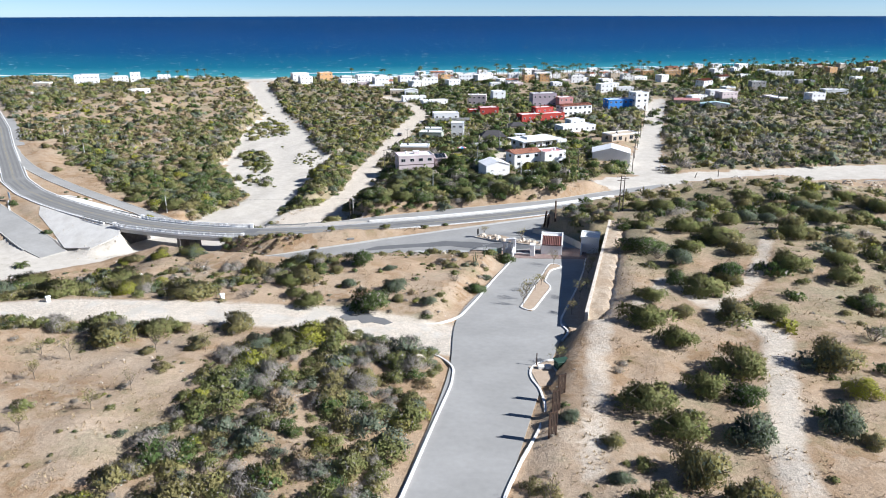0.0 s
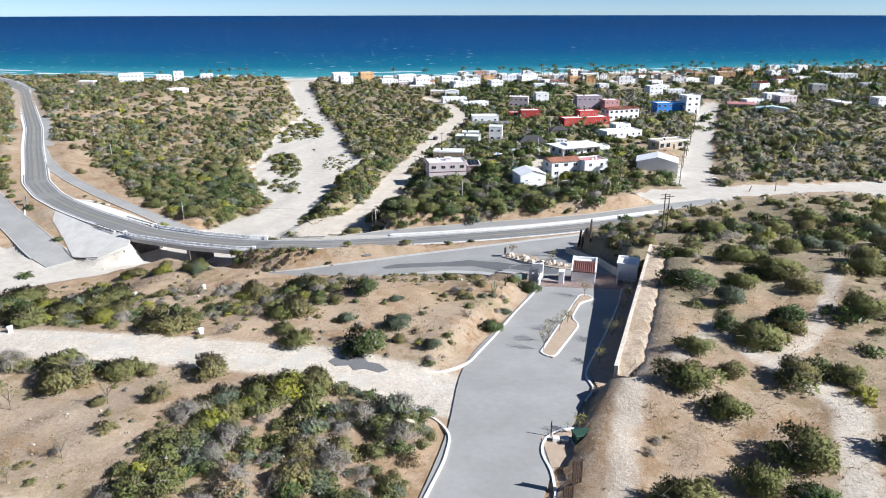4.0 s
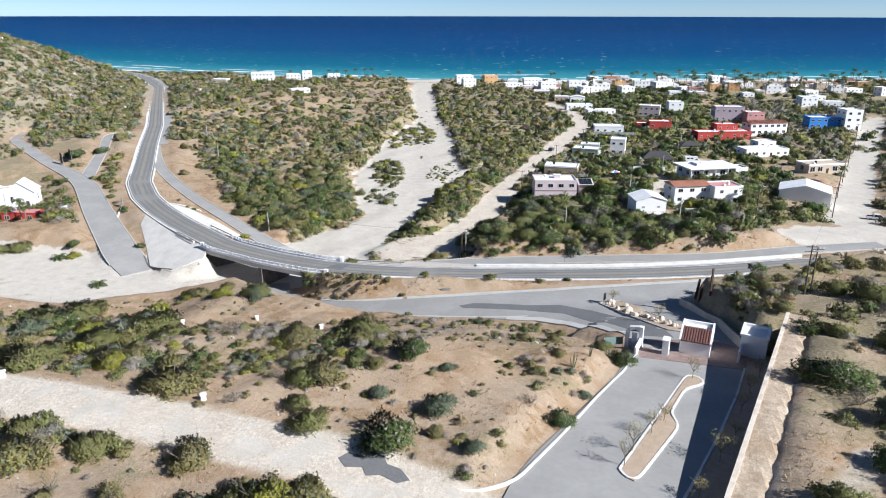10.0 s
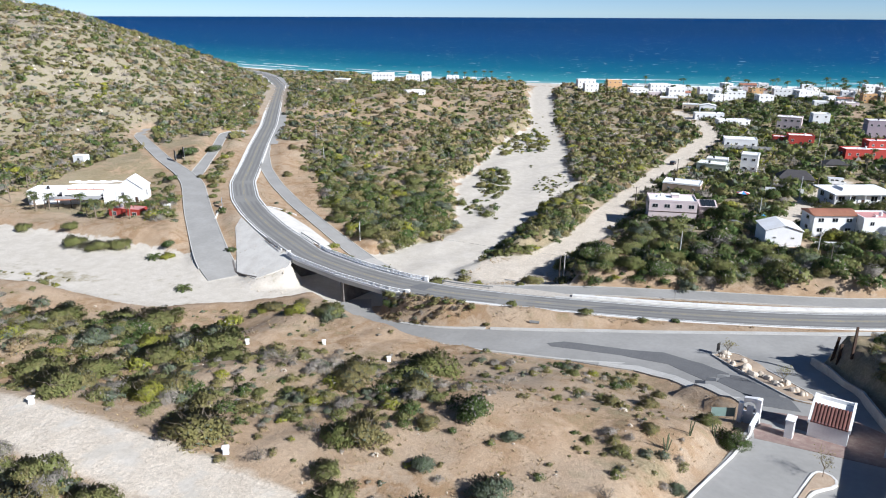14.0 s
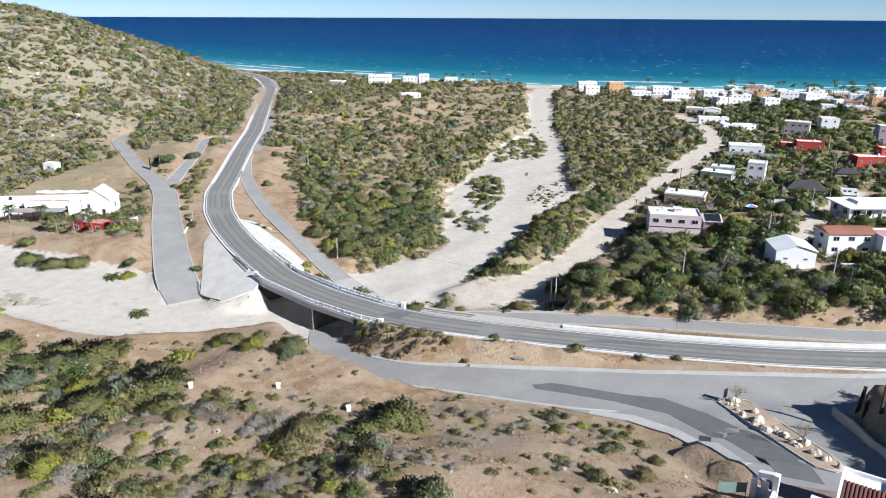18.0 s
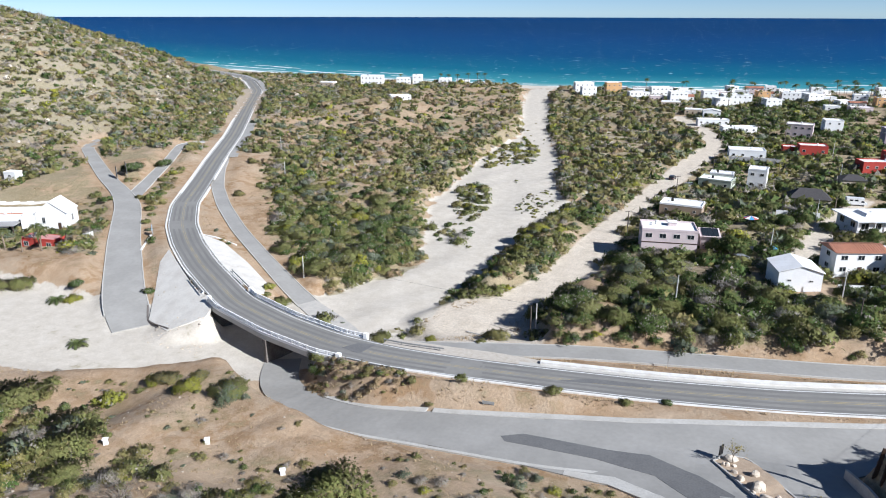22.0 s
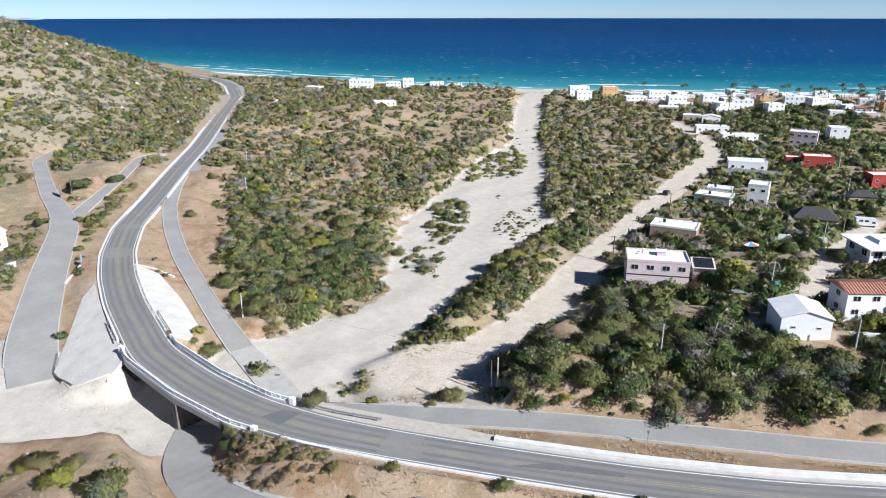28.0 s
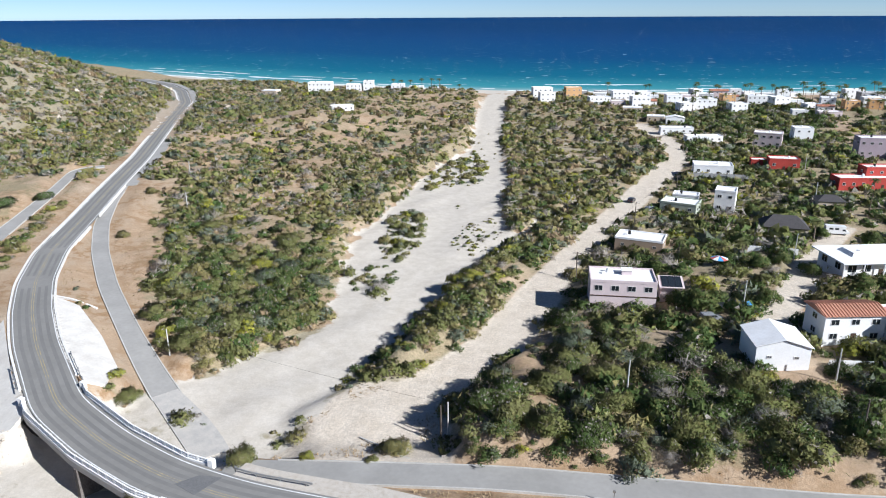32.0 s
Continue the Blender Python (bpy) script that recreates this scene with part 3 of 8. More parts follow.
    if near.any():
        ax, ay = x[near], y[near]
        inner, d = within(ax, ay, SLAB)
        k = np.where(inner, 1.0, smooth(1 - d / 2)) * smooth((along(MAIN, ax, ay)[0] - 4.3) / 0.6)
        z = np.array(z)
        z[near] = z[near] * (1 - k) + (slab_level(ax, ay) - 0.32) * k
    # level ground under the concrete apron
    near = (x > -135) & (x < -80) & (y > 185) & (y < 235)
    if near.any():
        ax, ay = x[near], y[near]
        inner, d = within(ax, ay, APRON)
        k = np.where(inner, 1.0, smooth(1 - d / 3)) * smooth((along(MAIN, ax, ay)[0] - 4.4) / 0.8) * smooth((along(SIDE, ax, ay)[0] - 4.8) / 1.2)
        z = np.array(z)
        z[near] = z[near] * (1 - k) + (apron_level(ax, ay) - 0.15) * k
    return np.minimum(z, (shore - y) * 0.045 + 0.3 + np.maximum(0, shore - y - 70) * 0.6)


def height(x, y):
    return float(land(np.array([x]), np.array([y]))[0])
# ---- ground and sea ----


def mesh_object(name, verts, faces, mat, parent=None, smooth_faces=False):
    me = bpy.data.meshes.new(name)
    me.from_pydata([tuple(v) for v in verts], [], [tuple(f) for f in faces])
    me.materials.append(mat)
    if smooth_faces:
        me.polygons.foreach_set("use_smooth", [True] * len(me.polygons))
    me.update()
    ob = new(name, me)
    ob.parent = parent
    return ob


def steps(*runs):
    """Grid lines: (end, step) runs from a start."""
    out = [runs[0]]
    for end, step in runs[1:]:
        n = max(1, round((end - out[-1]) / step))
        out += list(np.linspace(out[-1], end, n + 1)[1:])
    return np.array(out)


xs = steps(-4600, (-1500, 300), (-700, 60), (-420, 12), (-240, 5), (-150, 3), (70, 1.6), (180, 4), (320, 10), (700, 40), (1500, 100), (4600, 300))
ys = steps(-4000, (-600, 300), (-100, 60), (30, 10), (60, 3), (250, 1.6), (420, 2.5), (560, 5), (760, 12), (1000, 20), (1500, 80))
gx, gy = np.meshgrid(xs, ys)
gz = land(gx.ravel(), gy.ravel()).reshape(gx.shape)
gz = np.maximum(gz, -6)
nx, ny = len(xs), len(ys)
ix = (np.arange(ny - 1)[:, None] * nx + np.arange(nx - 1)[None]).ravel()
ground = mesh_object("ground", np.stack([gx.ravel(), gy.ravel(), gz.ravel()], 1), np.stack([ix, ix + 1, ix + nx + 1, ix + nx], 1), GROUND, smooth_faces=True)
tagged(ground, "dry sandy hillside ground with bare soil, straw and pale sand", "ground", kind="structure")

fx, fy = gx.ravel(), gy.ravel()
sandy = np.zeros(fx.shape)
for way, soft, most in ((WASH, 4, 1), (EAST_ROAD, 3, 1), (DIRT_BAND, 6, 1), (FORE, 2, 0.42)):
    d, h, half = along(way, fx, fy)
    if way is WASH:
        d = d + smooth((fy - 250) / 40) * 30
    sandy = np.maximum(sandy, most * smooth(1 - (d - half) / soft))
inner, edge_gap = within(fx, fy, WASH_FLOOR)
sandy = np.maximum(sandy, smooth(np.where(inner, 0.6 + edge_gap / 5, 0.6 - edge_gap / 5) + 0.35 * waves(fx, fy, 13, 61)) * (fy > 205))
inner, edge_gap = within(fx, fy, WASH_BANK)
sandy = np.maximum(sandy, np.where(inner, 0.42 + 0.3 * waves(fx, fy, 16, 65), 0))
trodden = np.zeros(fx.shape)
for way, soft, most in ((TOWN_ROAD, 2.5, 1), (ALLEY, 2, 0.9), (TRAIL, 1.8, 0.75), (TRAIL_FORK, 1.6, 0.65), (TRAIL_WALL, 1.8, 0.6), (TRAIL_LOW, 1.8, 0.65), (FORE, 3, 0.95)):
    d, h, half = along(way, fx, fy)
    trodden = np.maximum(trodden, most * smooth(1 - (d - half) / soft))
inner, edge_gap = within(fx, fy, YARD)
trodden = np.maximum(trodden, 0.8 * np.where(inner, 1, smooth(1 - edge_gap / 4)))
stony = smooth((-205 - fx) / 40) * smooth((gz.ravel() - 14) / 8)
shore_y = np.interp(fx, SHORE[:, 0], SHORE[:, 1])
sandy = np.maximum(sandy, smooth(1 - (shore_y - fy - 15) / 30))


def brushy(x, y):
    """How thickly shrubs stand, 0 to 1."""
    x, y = np.asarray(x, float), np.asarray(y, float)
    n = waves(x, y, 30, 21) * 0.5 + waves(x, y, 12, 22) * 0.35
    z = np.full(x.shape, 0.33)
    z = np.where((y > 215) & (x > -300) & (x < -20), 0.8 - 0.2 * smooth((y - 280) / 110), z)
    z = np.where((y > 340) & (x > -125) & (x < -20), 0.88, z)
    z = np.where((y > 240) & (x > -22) & (x < 85), 0.85, z)
    z = np.where((y > 222) & (y < 268) & (x > -26) & (x < 50), 0.5, z)
    z = np.where((y > 262) & (x > 100), 0.9, z)
    z = np.where((x < -235) & (y > 250), 0.82, z)
    z = np.where((x > 30) & (y < 215), 0.42 + 0.36 * smooth((x + y - 135) / 50), z)
    z = np.where(y > np.interp(x, SHORE[:, 0], SHORE[:, 1]) - 55, 0.1, z)
    z = np.where((y < 205) & (y > 180) & (x < -92), 0, z)
    z = z + n * np.where((x < -235) & (y > 250), 0.25, 0.45)
    d = along(SERVICE, x, y)[0]
    z = np.where((y > 262) & (y < 335) & (d < 22) & (x < -118), z * (0.25 + 0.75 * smooth((d - 9) / 11)), z)
    inner, gap = within(x, y, WASH_FLOOR)
    z = np.where(inner, 0, z * smooth(gap / 2.5 + 0.3))
    for bare_plot in (YARD, SLAB, APRON):
        inner, gap = within(x, y, bare_plot)
        z = np.where(inner, 0, z)
    for way, wide in ((TOWN_ROAD, 0.6), (EAST_ROAD, 2), (DIRT_BAND, 4), (ALLEY, 1), (FORE, 0.5), (MAIN, 4.5), (SERVICE, 4.5), (SERVICE_EAST, 1.5), (LOWER, 1.5), (DRIVE, 1.5), (SIDE, 2), (SIDE_EAST, 1.5), (TRAIL, 0.6), (TRAIL_FORK, 0.4), (TRAIL_WALL, 0.6)):
        d, h, half = along(way, x, y)
        z = z * smooth((d - half - wide) / 2.5 + 0.5)
    return np.clip(z, 0, 1)


for name, values in (("track", trodden), ("stony", stony), ("sand", sandy), ("brush", brushy(fx, fy)), ("grass", np.clip(0.75 + 0.5 * waves(fx, fy, 22, 31), 0, 1))):
    a = ground.data.attributes.new(name, "FLOAT", "POINT")
    a.data.foreach_set("value", values.astype(np.float32))

# the sea: rings about the bay, lifted towards the horizon as the earth's curve leaves it in view
rings = np.concatenate([np.linspace(600, 1400, 60), np.linspace(1440, 4850, 70)])
turns = np.radians(np.linspace(-100, 100, 161))
rr, aa = np.meshgrid(rings, turns, indexing="ij")
sx, sy = rr * np.sin(aa), 80 + rr * np.cos(aa)
sz = 46 * np.clip((rr - 1000) / 3850, 0, 1) ** 2
na = len(turns)
ix = (np.arange(len(rings) - 1)[:, None] * na + np.arange(na - 1)[None]).ravel()
sea = mesh_object("sea", np.stack([sx.ravel(), sy.ravel(), sz.ravel()], 1), np.stack([ix, ix + na, ix + na + 1, ix + 1], 1), SEA, smooth_faces=True)
tagged(sea, "deep blue sea turning turquoise near the shore", "sea", kind="structure")
off = sy - np.interp(sx, SHORE[:, 0], SHORE[:, 1])
a = sea.data.attributes.new("depth", "FLOAT", "POINT")
a.data.foreach_set("value", np.clip(off.ravel() / 2200, 0, 1).astype(np.float32))

# ---- roads ----


def trace(way, step=3.0, ease=6):
    """Evenly spaced points along a way, with its corners eased; each is x, y, z, half width."""
    pts = [Vector(p) for p in way]
    line = []
    for a, b in zip(pts, pts[1:]):
        n = max(1, round((b.xy - a.xy).length / step))
        line += [a.lerp(b, k / n) for k in range(n)]
    line.append(pts[-1])
    for _ in range(ease):
        line = [line[0]] + [(line[k - 1] + 2 * line[k] + line[k + 1]) / 4 for k in range(1, len(line) - 1)] + [line[-1]]
    return line


def offset(line, side):
    """The line moved sideways to its right."""
    out = []
    for k, p in enumerate(line):
        w = (line[min(k + 1, len(line) - 1)] - line[max(k - 1, 0)]).xy.normalized()
        s = side(p) if callable(side) else side
        out.append(Vector((p.x + w.y * s, p.y - w.x * s, p.z)))
    return out


def strip(name, line, lo, hi, mat, lift=0.0, thick=0.25, parent=None, top=None):
    """A closed bar along a line from lo to hi across (numbers, or functions of the point)."""
    a, b = offset(line, lo), offset(line, hi)
    verts, faces = [], []
    for k in range(len(line)):
        for p, z in ((a[k], 0), (b[k], 0), (b[k], -thick), (a[k], -thick)):
            verts.append((p.x, p.y, p.z + z + lift))
        if k:
            c = 4 * k
            for q in range(4):
                faces.append((c - 4 + q, c - 4 + (q + 1) % 4, c + (q + 1) % 4, c + q))
    faces += [(3, 2, 1, 0), tuple(len(verts) - 4 + q for q in range(4))]
    return mesh_object(name, verts, faces, mat, parent)


def lane(name, way, mat, label, lift=0.0):
    ob = strip(name, trace(way), lambda p: -p.w, lambda p: p.w, mat, lift)
    return tagged(ob, label, "road", kind="structure")


main_road = lane("road_main", MAIN, ASPHALT_WORN, "grey two-lane asphalt road curving over a bridge")
DUSTY = material("sand_covered_asphalt", (0.46, 0.43, 0.385), 0.95, vary=0.12, scale=0.6, second=(0.36, 0.345, 0.32), big=0.4, bump=0.1)
lane("road_service_end", SERVICE_END, DUSTY, "sand-covered end of the narrow service road", 0.0)
lane("road_service", SERVICE, ASPHALT, "narrow grey service road beside the main road", -0.02)
lane("road_service", SERVICE_EAST, ASPHALT, "narrow grey service road beside the main road", -0.02)
lane("road_lower", LOWER[:5], ASPHALT, "broad grey asphalt access road below the main road", -0.03)
lane("road_drive", DRIVE[4:], ASPHALT, "grey asphalt entrance drive climbing from the gate")
lane("road_side", SIDE, ASPHALT, "grey asphalt side road leading down to the wash", -0.02)
lane("road_side", SIDE_EAST, ASPHALT, "grey asphalt side road branch", -0.05)
# ---- plants ----


def leaf_material(name, base, second, vary=0.2):
    """Leaves let some light through."""
    m = material(name, base, 0.7, vary=0.2, scale=2.5, second=second, big=0.5, bump=0.0, spec=0.15, per_island=vary)
    nt = m.node_tree
    b = nt.nodes["Principled BSDF"]
    thin = nt.nodes.new("ShaderNodeBsdfTranslucent")
    nt.links.new(b.inputs["Base Color"].links[0].from_socket, thin.inputs["Color"])
    both = nt.nodes.new("ShaderNodeMixShader")
    both.inputs[0].default_value = 0.2
    # sprays shade like a soft crown
    geo = nt.nodes.new("ShaderNodeNewGeometry")
    crown = nt.nodes.new("ShaderNodeAttribute")
    crown.attribute_name = "outward"
    turn = nt.nodes.new("ShaderNodeVectorTransform")
    turn.vector_type, turn.convert_from, turn.convert_to = "VECTOR", "OBJECT", "WORLD"
    nt.links.new(crown.outputs["Vector"], turn.inputs[0])
    lift = nt.nodes.new("ShaderNodeVectorMath")
    lift.operation = "MULTIPLY_ADD"
    lift.inputs[1].default_value = (0.45, 0.45, 0.45)
    nt.links.new(turn.outputs[0], lift.inputs[2])
    unit = nt.nodes.new("ShaderNodeVectorMath")
    unit.operation = "NORMALIZE"
    nt.links.new(geo.outputs["Normal"], lift.inputs[0])
    nt.links.new(lift.outputs[0], unit.inputs[0])
    nt.links.new(unit.outputs[0], b.inputs["Normal"])
    nt.links.new(b.outputs[0], both.inputs[1])
    nt.links.new(thin.outputs[0], both.inputs[2])
    # gaps between the single leaves of a spray
    gap = nt.nodes.new("ShaderNodeTexNoise")
    gap.inputs["Scale"].default_value, gap.inputs["Detail"].default_value = 10.0, 2
    nt.links.new(geo.outputs["Position"], gap.inputs["Vector"])
    cut = nt.nodes.new("ShaderNodeMath")
    cut.operation = "GREATER_THAN"
    cut.inputs[1].default_value = 0.57
    nt.links.new(gap.outputs["Fac"], cut.inputs[0])
    clear = nt.nodes.new("ShaderNodeBsdfTransparent")
    leafy = nt.nodes.new("ShaderNodeMixShader")
    nt.links.new(cut.outputs[0], leafy.inputs[0])
    nt.links.new(both.outputs[0], leafy.inputs[1])
    nt.links.new(clear.outputs[0], leafy.inputs[2])
    nt.links.new(leafy.outputs[0], nt.nodes["Material Output"].inputs["Surface"])
    return m


LEAVES = [leaf_material("dusty_green_leaves", (0.186, 0.202, 0.066), (0.224, 0.218, 0.086)),
          leaf_material("dark_green_leaves", (0.086, 0.133, 0.038), (0.123, 0.155, 0.048)),
          leaf_material("olive_leaves", (0.255, 0.229, 0.086), (0.288, 0.241, 0.107)),
          leaf_material("grey_twigs", (0.384, 0.341, 0.294), (0.278, 0.246, 0.208)),
          leaf_material("grey_green_leaves", (0.181, 0.208, 0.139), (0.149, 0.176, 0.118)),
          leaf_material("yellow_green_leaves", (0.352, 0.341, 0.053), (0.234, 0.25, 0.058)),
          leaf_material("dry_straw_leaves", (0.405, 0.304, 0.176), (0.309, 0.224, 0.128))]
WOOD = material("shrub_wood", (0.2, 0.16, 0.12), 0.9, vary=0.25, scale=0.3)


def leaf_cloud(seed, count, size, lumps=7, flat=0.6, low=0.1):
    """Slender leaf sprays over the loose lobes of a unit-radius shrub: arrays of triangle corners."""
    r = np.random.RandomState(seed)
    lobes = [(r.uniform(-0.12, 0.12), r.uniform(-0.12, 0.12), 0.5 * flat, 0.42)]
    for k in range(lumps):
        a, d = 6.283 * (k + r.uniform(0, 0.9)) / lumps, r.uniform(0.25, 0.78)
        lobes.append((d * np.cos(a), d * np.sin(a), flat * r.uniform(0.2, 0.85) * (1.1 - 0.5 * d), r.uniform(0.2, 0.38)))
    weight = np.array([l[3] ** 2 for l in lobes])
    pick = r.choice(len(lobes), count, p=weight / weight.sum())
    lobes = np.array(lobes)[pick]
    n = r.normal(size=(count, 3))
    n /= np.linalg.norm(n, axis=1)[:, None]
    n[:, 2] = np.where(n[:, 2] < -0.4, -n[:, 2], n[:, 2])
    rad = lobes[:, 3] * r.uniform(0.35, 1.0, count) ** 0.6 * (1 + np.abs(r.normal(0, 0.16, count)))
    c = lobes[:, :3] + n * rad[:, None] * (1, 1, flat * 1.2)
    c += r.normal(0, 0.055, c.shape) * (1, 1, 0.7)
    c[:, 2] = np.maximum(c[:, 2], low * r.uniform(0.2, 1, count))
    t = n * 0.45 + r.normal(scale=0.7, size=n.shape) + (0, 0, 0.1)
    t /= np.linalg.norm(t, axis=1)[:, None]
    b = np.cross(t, r.normal(size=n.shape))
    b /= np.linalg.norm(b, axis=1)[:, None]
    s = size * r.uniform(0.55, 1.5, (count, 1))
    return np.stack([c + t * s * 1.1, c - t * s * 0.65 + b * s * 0.7, c - t * s * 0.6 - b * s * 0.75], 1)


def soup(name, tri, mats, index=None, parent=None, outward=None):
    """A mesh of loose triangles. outward: for each one, the way its crown faces there."""
    n = len(tri)
    me = bpy.data.meshes.new(name)
    me.vertices.add(3 * n)
    me.vertices.foreach_set("co", tri.reshape(-1).astype(np.float32))
    me.loops.add(3 * n)
    me.loops.foreach_set("vertex_index", np.arange(3 * n, dtype=np.int32))
    me.polygons.add(n)
    me.polygons.foreach_set("loop_start", np.arange(0, 3 * n, 3, dtype=np.int32))
    for m in mats:
        me.materials.append(m)
    if index is not None:
        me.polygons.foreach_set("material_index", index.astype(np.int32))
    me.update(calc_edges=True)
    if outward is not None:
        a = me.attributes.new("outward", "FLOAT_VECTOR", "POINT")
        a.data.foreach_set("vector", np.repeat(outward, 3, axis=0).reshape(-1).astype(np.float32))
    ob = new(name, me)
    ob.parent = parent
    return ob


SPECKLE = np.random.RandomState(6).uniform(0, 1, 4000)


def crown_way(c):
    """The way a round crown of unit size faces at places in it."""
    n = c - (0.0, 0.0, 0.12)
    return n / (np.linalg.norm(n, axis=1)[:, None] + 1e-6)


BARE = {}


def bare_twigs(clouds):
    """The same crowns as leafless sprays: each leaf drawn out to a thin twig."""
    key = len(clouds), len(clouds[0]), round(float(clouds[0][0, 0, 0]), 6)
    if key not in BARE:
        out = []
        for t in clouds:
            c = t.mean(1, keepdims=True)
            tip, base = t[:, :1], (t[:, 1:2] + t[:, 2:]) / 2
            long = (tip - base) * (1.5 if len(t) > 60 else 1.0)
            out.append(np.concatenate([c + long, c - long * 0.6 + (t[:, 1:2] - base) * 0.28, c - long * 0.6 + (t[:, 2:] - base) * 0.28], 1))
        BARE[key] = out
    return BARE[key]


def scatter(name, label, places, clouds, mats, category="shrubs"):
    """One object of many shrubs. places: x, y, z, radius, height factor, cloud, material."""
    tris, index, ways = [], [], []
    for x, y, z, s, h, c, m in places:
        t = (bare_twigs(clouds) if m == 3 else clouds)[int(c)]
        a = (x * 12.9898 + y * 78.233) % 6.283
        ca, sa = np.cos(a), np.sin(a)
        q = np.empty_like(t)
        q[..., 0] = (t[..., 0] * ca - t[..., 1] * sa) * s + x
        q[..., 1] = (t[..., 0] * sa + t[..., 1] * ca) * s + y
        q[..., 2] = t[..., 2] * s * h + z
        tris.append(q)
        ways.append(crown_way((q.mean(1) - (x, y, z)) / (s, s, s * h)))
        index.append(np.where(SPECKLE[:len(q)] < 0.06, 2 if m < 2 else 0, np.where(SPECKLE[:len(q)] > 0.95, 3, int(m))))
    ob = soup(name, np.concatenate(tris), mats, np.concatenate(index), outward=np.concatenate(ways))
    return tagged(ob, label, category, kind="stuff")


FAR_CLOUDS = [leaf_cloud(40 + k, 36, 0.3, lumps=6, flat=0.6) for k in range(6)]
SEA_CLOUDS = [leaf_cloud(50 + k, 14, 0.55, lumps=4) for k in range(4)]
MID_CLOUDS = [leaf_cloud(60 + k, 250, 0.11, lumps=9) for k in range(6)]


def spread(seed, count, box, clouds, big, mix, keep=None, density=1.0):
    """Random shrubs where brush grows in the box (x0, y0, x1, y1)."""
    r = np.random.RandomState(seed)
    x, y = r.uniform(box[0], box[2], count), r.uniform(box[1], box[3], count)
    ok = r.uniform(0, 1, count) < np.clip((brushy(x, y) - 0.25) * 1.6 * density, 0, 1)
    if keep is not None:
        ok &= keep(x, y)
    x, y = x[ok], y[ok]
    z = land(x, y)
    ok = z > 0.6
    x, y, z = x[ok], y[ok], z[ok]
    s = big * np.minimum(np.exp(r.normal(-0.12, 0.6, len(x))), 2.3)
    return np.stack([x, y, z - 0.1 * s, s, r.uniform(0.8, 1.25, len(x)), r.randint(0, len(clouds), len(x)), r.choice(len(mix), len(x), p=mix)], 1)


MIX = [0.34, 0.17, 0.22, 0.08, 0.08, 0.05, 0.06]
SPARSE = [0.28, 0.1, 0.26, 0.1, 0.09, 0.04, 0.13]
NEAR_CLOUDS = [leaf_cloud(80 + k, 760, 0.07, lumps=10, flat=0.66) for k in range(6)]


def poly_keep(poly):
    def test(x, y):
        hit = np.zeros(x.shape, bool)
        for (ax, ay), (bx, by) in zip(poly, poly[1:] + poly[:1]):
            hit ^= ((ay > y) != (by > y)) & (x < (bx - ax) * (y - ay) / (by - ay + 1e-12) + ax)
        return hit
    return test


def thicket(name, label, seed, count, poly, big, mix, clouds=None, gap=1.6):
    """A dense stand of shrubs within a plan outline."""
    r = np.random.RandomState(seed)
    px, py = np.array(poly).T
    x, y = r.uniform(px.min(), px.max(), count * 3), r.uniform(py.min(), py.max(), count * 3)
    ok = poly_keep(poly)(x, y)
    for way in (DRIVE, FORE, LOWER, MAIN, SERVICE, SERVICE_EAST, TOWN_ROAD, WASH):
        d, h, half = along(way, x, y)
        ok &= d > (half + gap if way is not WASH or gap > 0 else 0)
    x, y = x[ok][:count], y[ok][:count]
    s = big * np.minimum(np.exp(r.normal(-0.05, 0.45, len(x))), 1.9)
    clouds = clouds or NEAR_CLOUDS
    rows = np.stack([x, y, land(x, y) - 0.08 * s, s, r.uniform(0.85, 1.35, len(x)), r.randint(0, len(clouds), len(x)), r.choice(len(mix), len(x), p=mix)], 1)
    return scatter(name, label, rows, clouds, LEAVES)


def west_bound(x, y):
    return x > -240 - (y - 330) * 0.5


scatter("brush_plateau", "dense dusty green desert shrubs between road and wash", spread(1, 4400, (-190, 215, -20, 320), MID_CLOUDS, 1.5, MIX, keep=west_bound), MID_CLOUDS, LEAVES)
scatter("brush_middle", "dusty green desert shrubs on the low plateau", spread(8, 13000, (-310, 320, -20, 440), FAR_CLOUDS, 1.5, SPARSE, keep=west_bound, density=0.75), FAR_CLOUDS, LEAVES)
scatter("brush_far", "far low desert shrubs towards the beach", spread(2, 15000, (-480, 440, 0, 790), FAR_CLOUDS, 1.9, SPARSE, density=0.85), FAR_CLOUDS, LEAVES)
scatter("brush_hill", "scattered shrubs on a dry stony hillside", spread(3, 25000, (-480, 200, -225, 620), FAR_CLOUDS, 1.5, [0.27, 0.1, 0.24, 0.15, 0.1, 0.02, 0.12]), FAR_CLOUDS, LEAVES)
scatter("brush_east", "grey green desert scrub beside the town", spread(4, 12500, (95, 255, 520, 640), FAR_CLOUDS, 2.0, [0.28, 0.08, 0.13, 0.3, 0.19, 0.02]), FAR_CLOUDS, LEAVES)
scatter("brush_town", "green shrubs and small trees between the houses", spread(5, 1300, (-20, 222, 100, 330), MID_CLOUDS, 2.2, [0.34, 0.36, 0.1, 0.08, 0.08, 0.04]), MID_CLOUDS, LEAVES)
scatter("brush_town", "green trees and shrubs between the far houses", spread(55, 5600, (-20, 330, 100, 780), FAR_CLOUDS, 1.95, [0.34, 0.38, 0.1, 0.06, 0.08, 0.04]), FAR_CLOUDS, LEAVES)
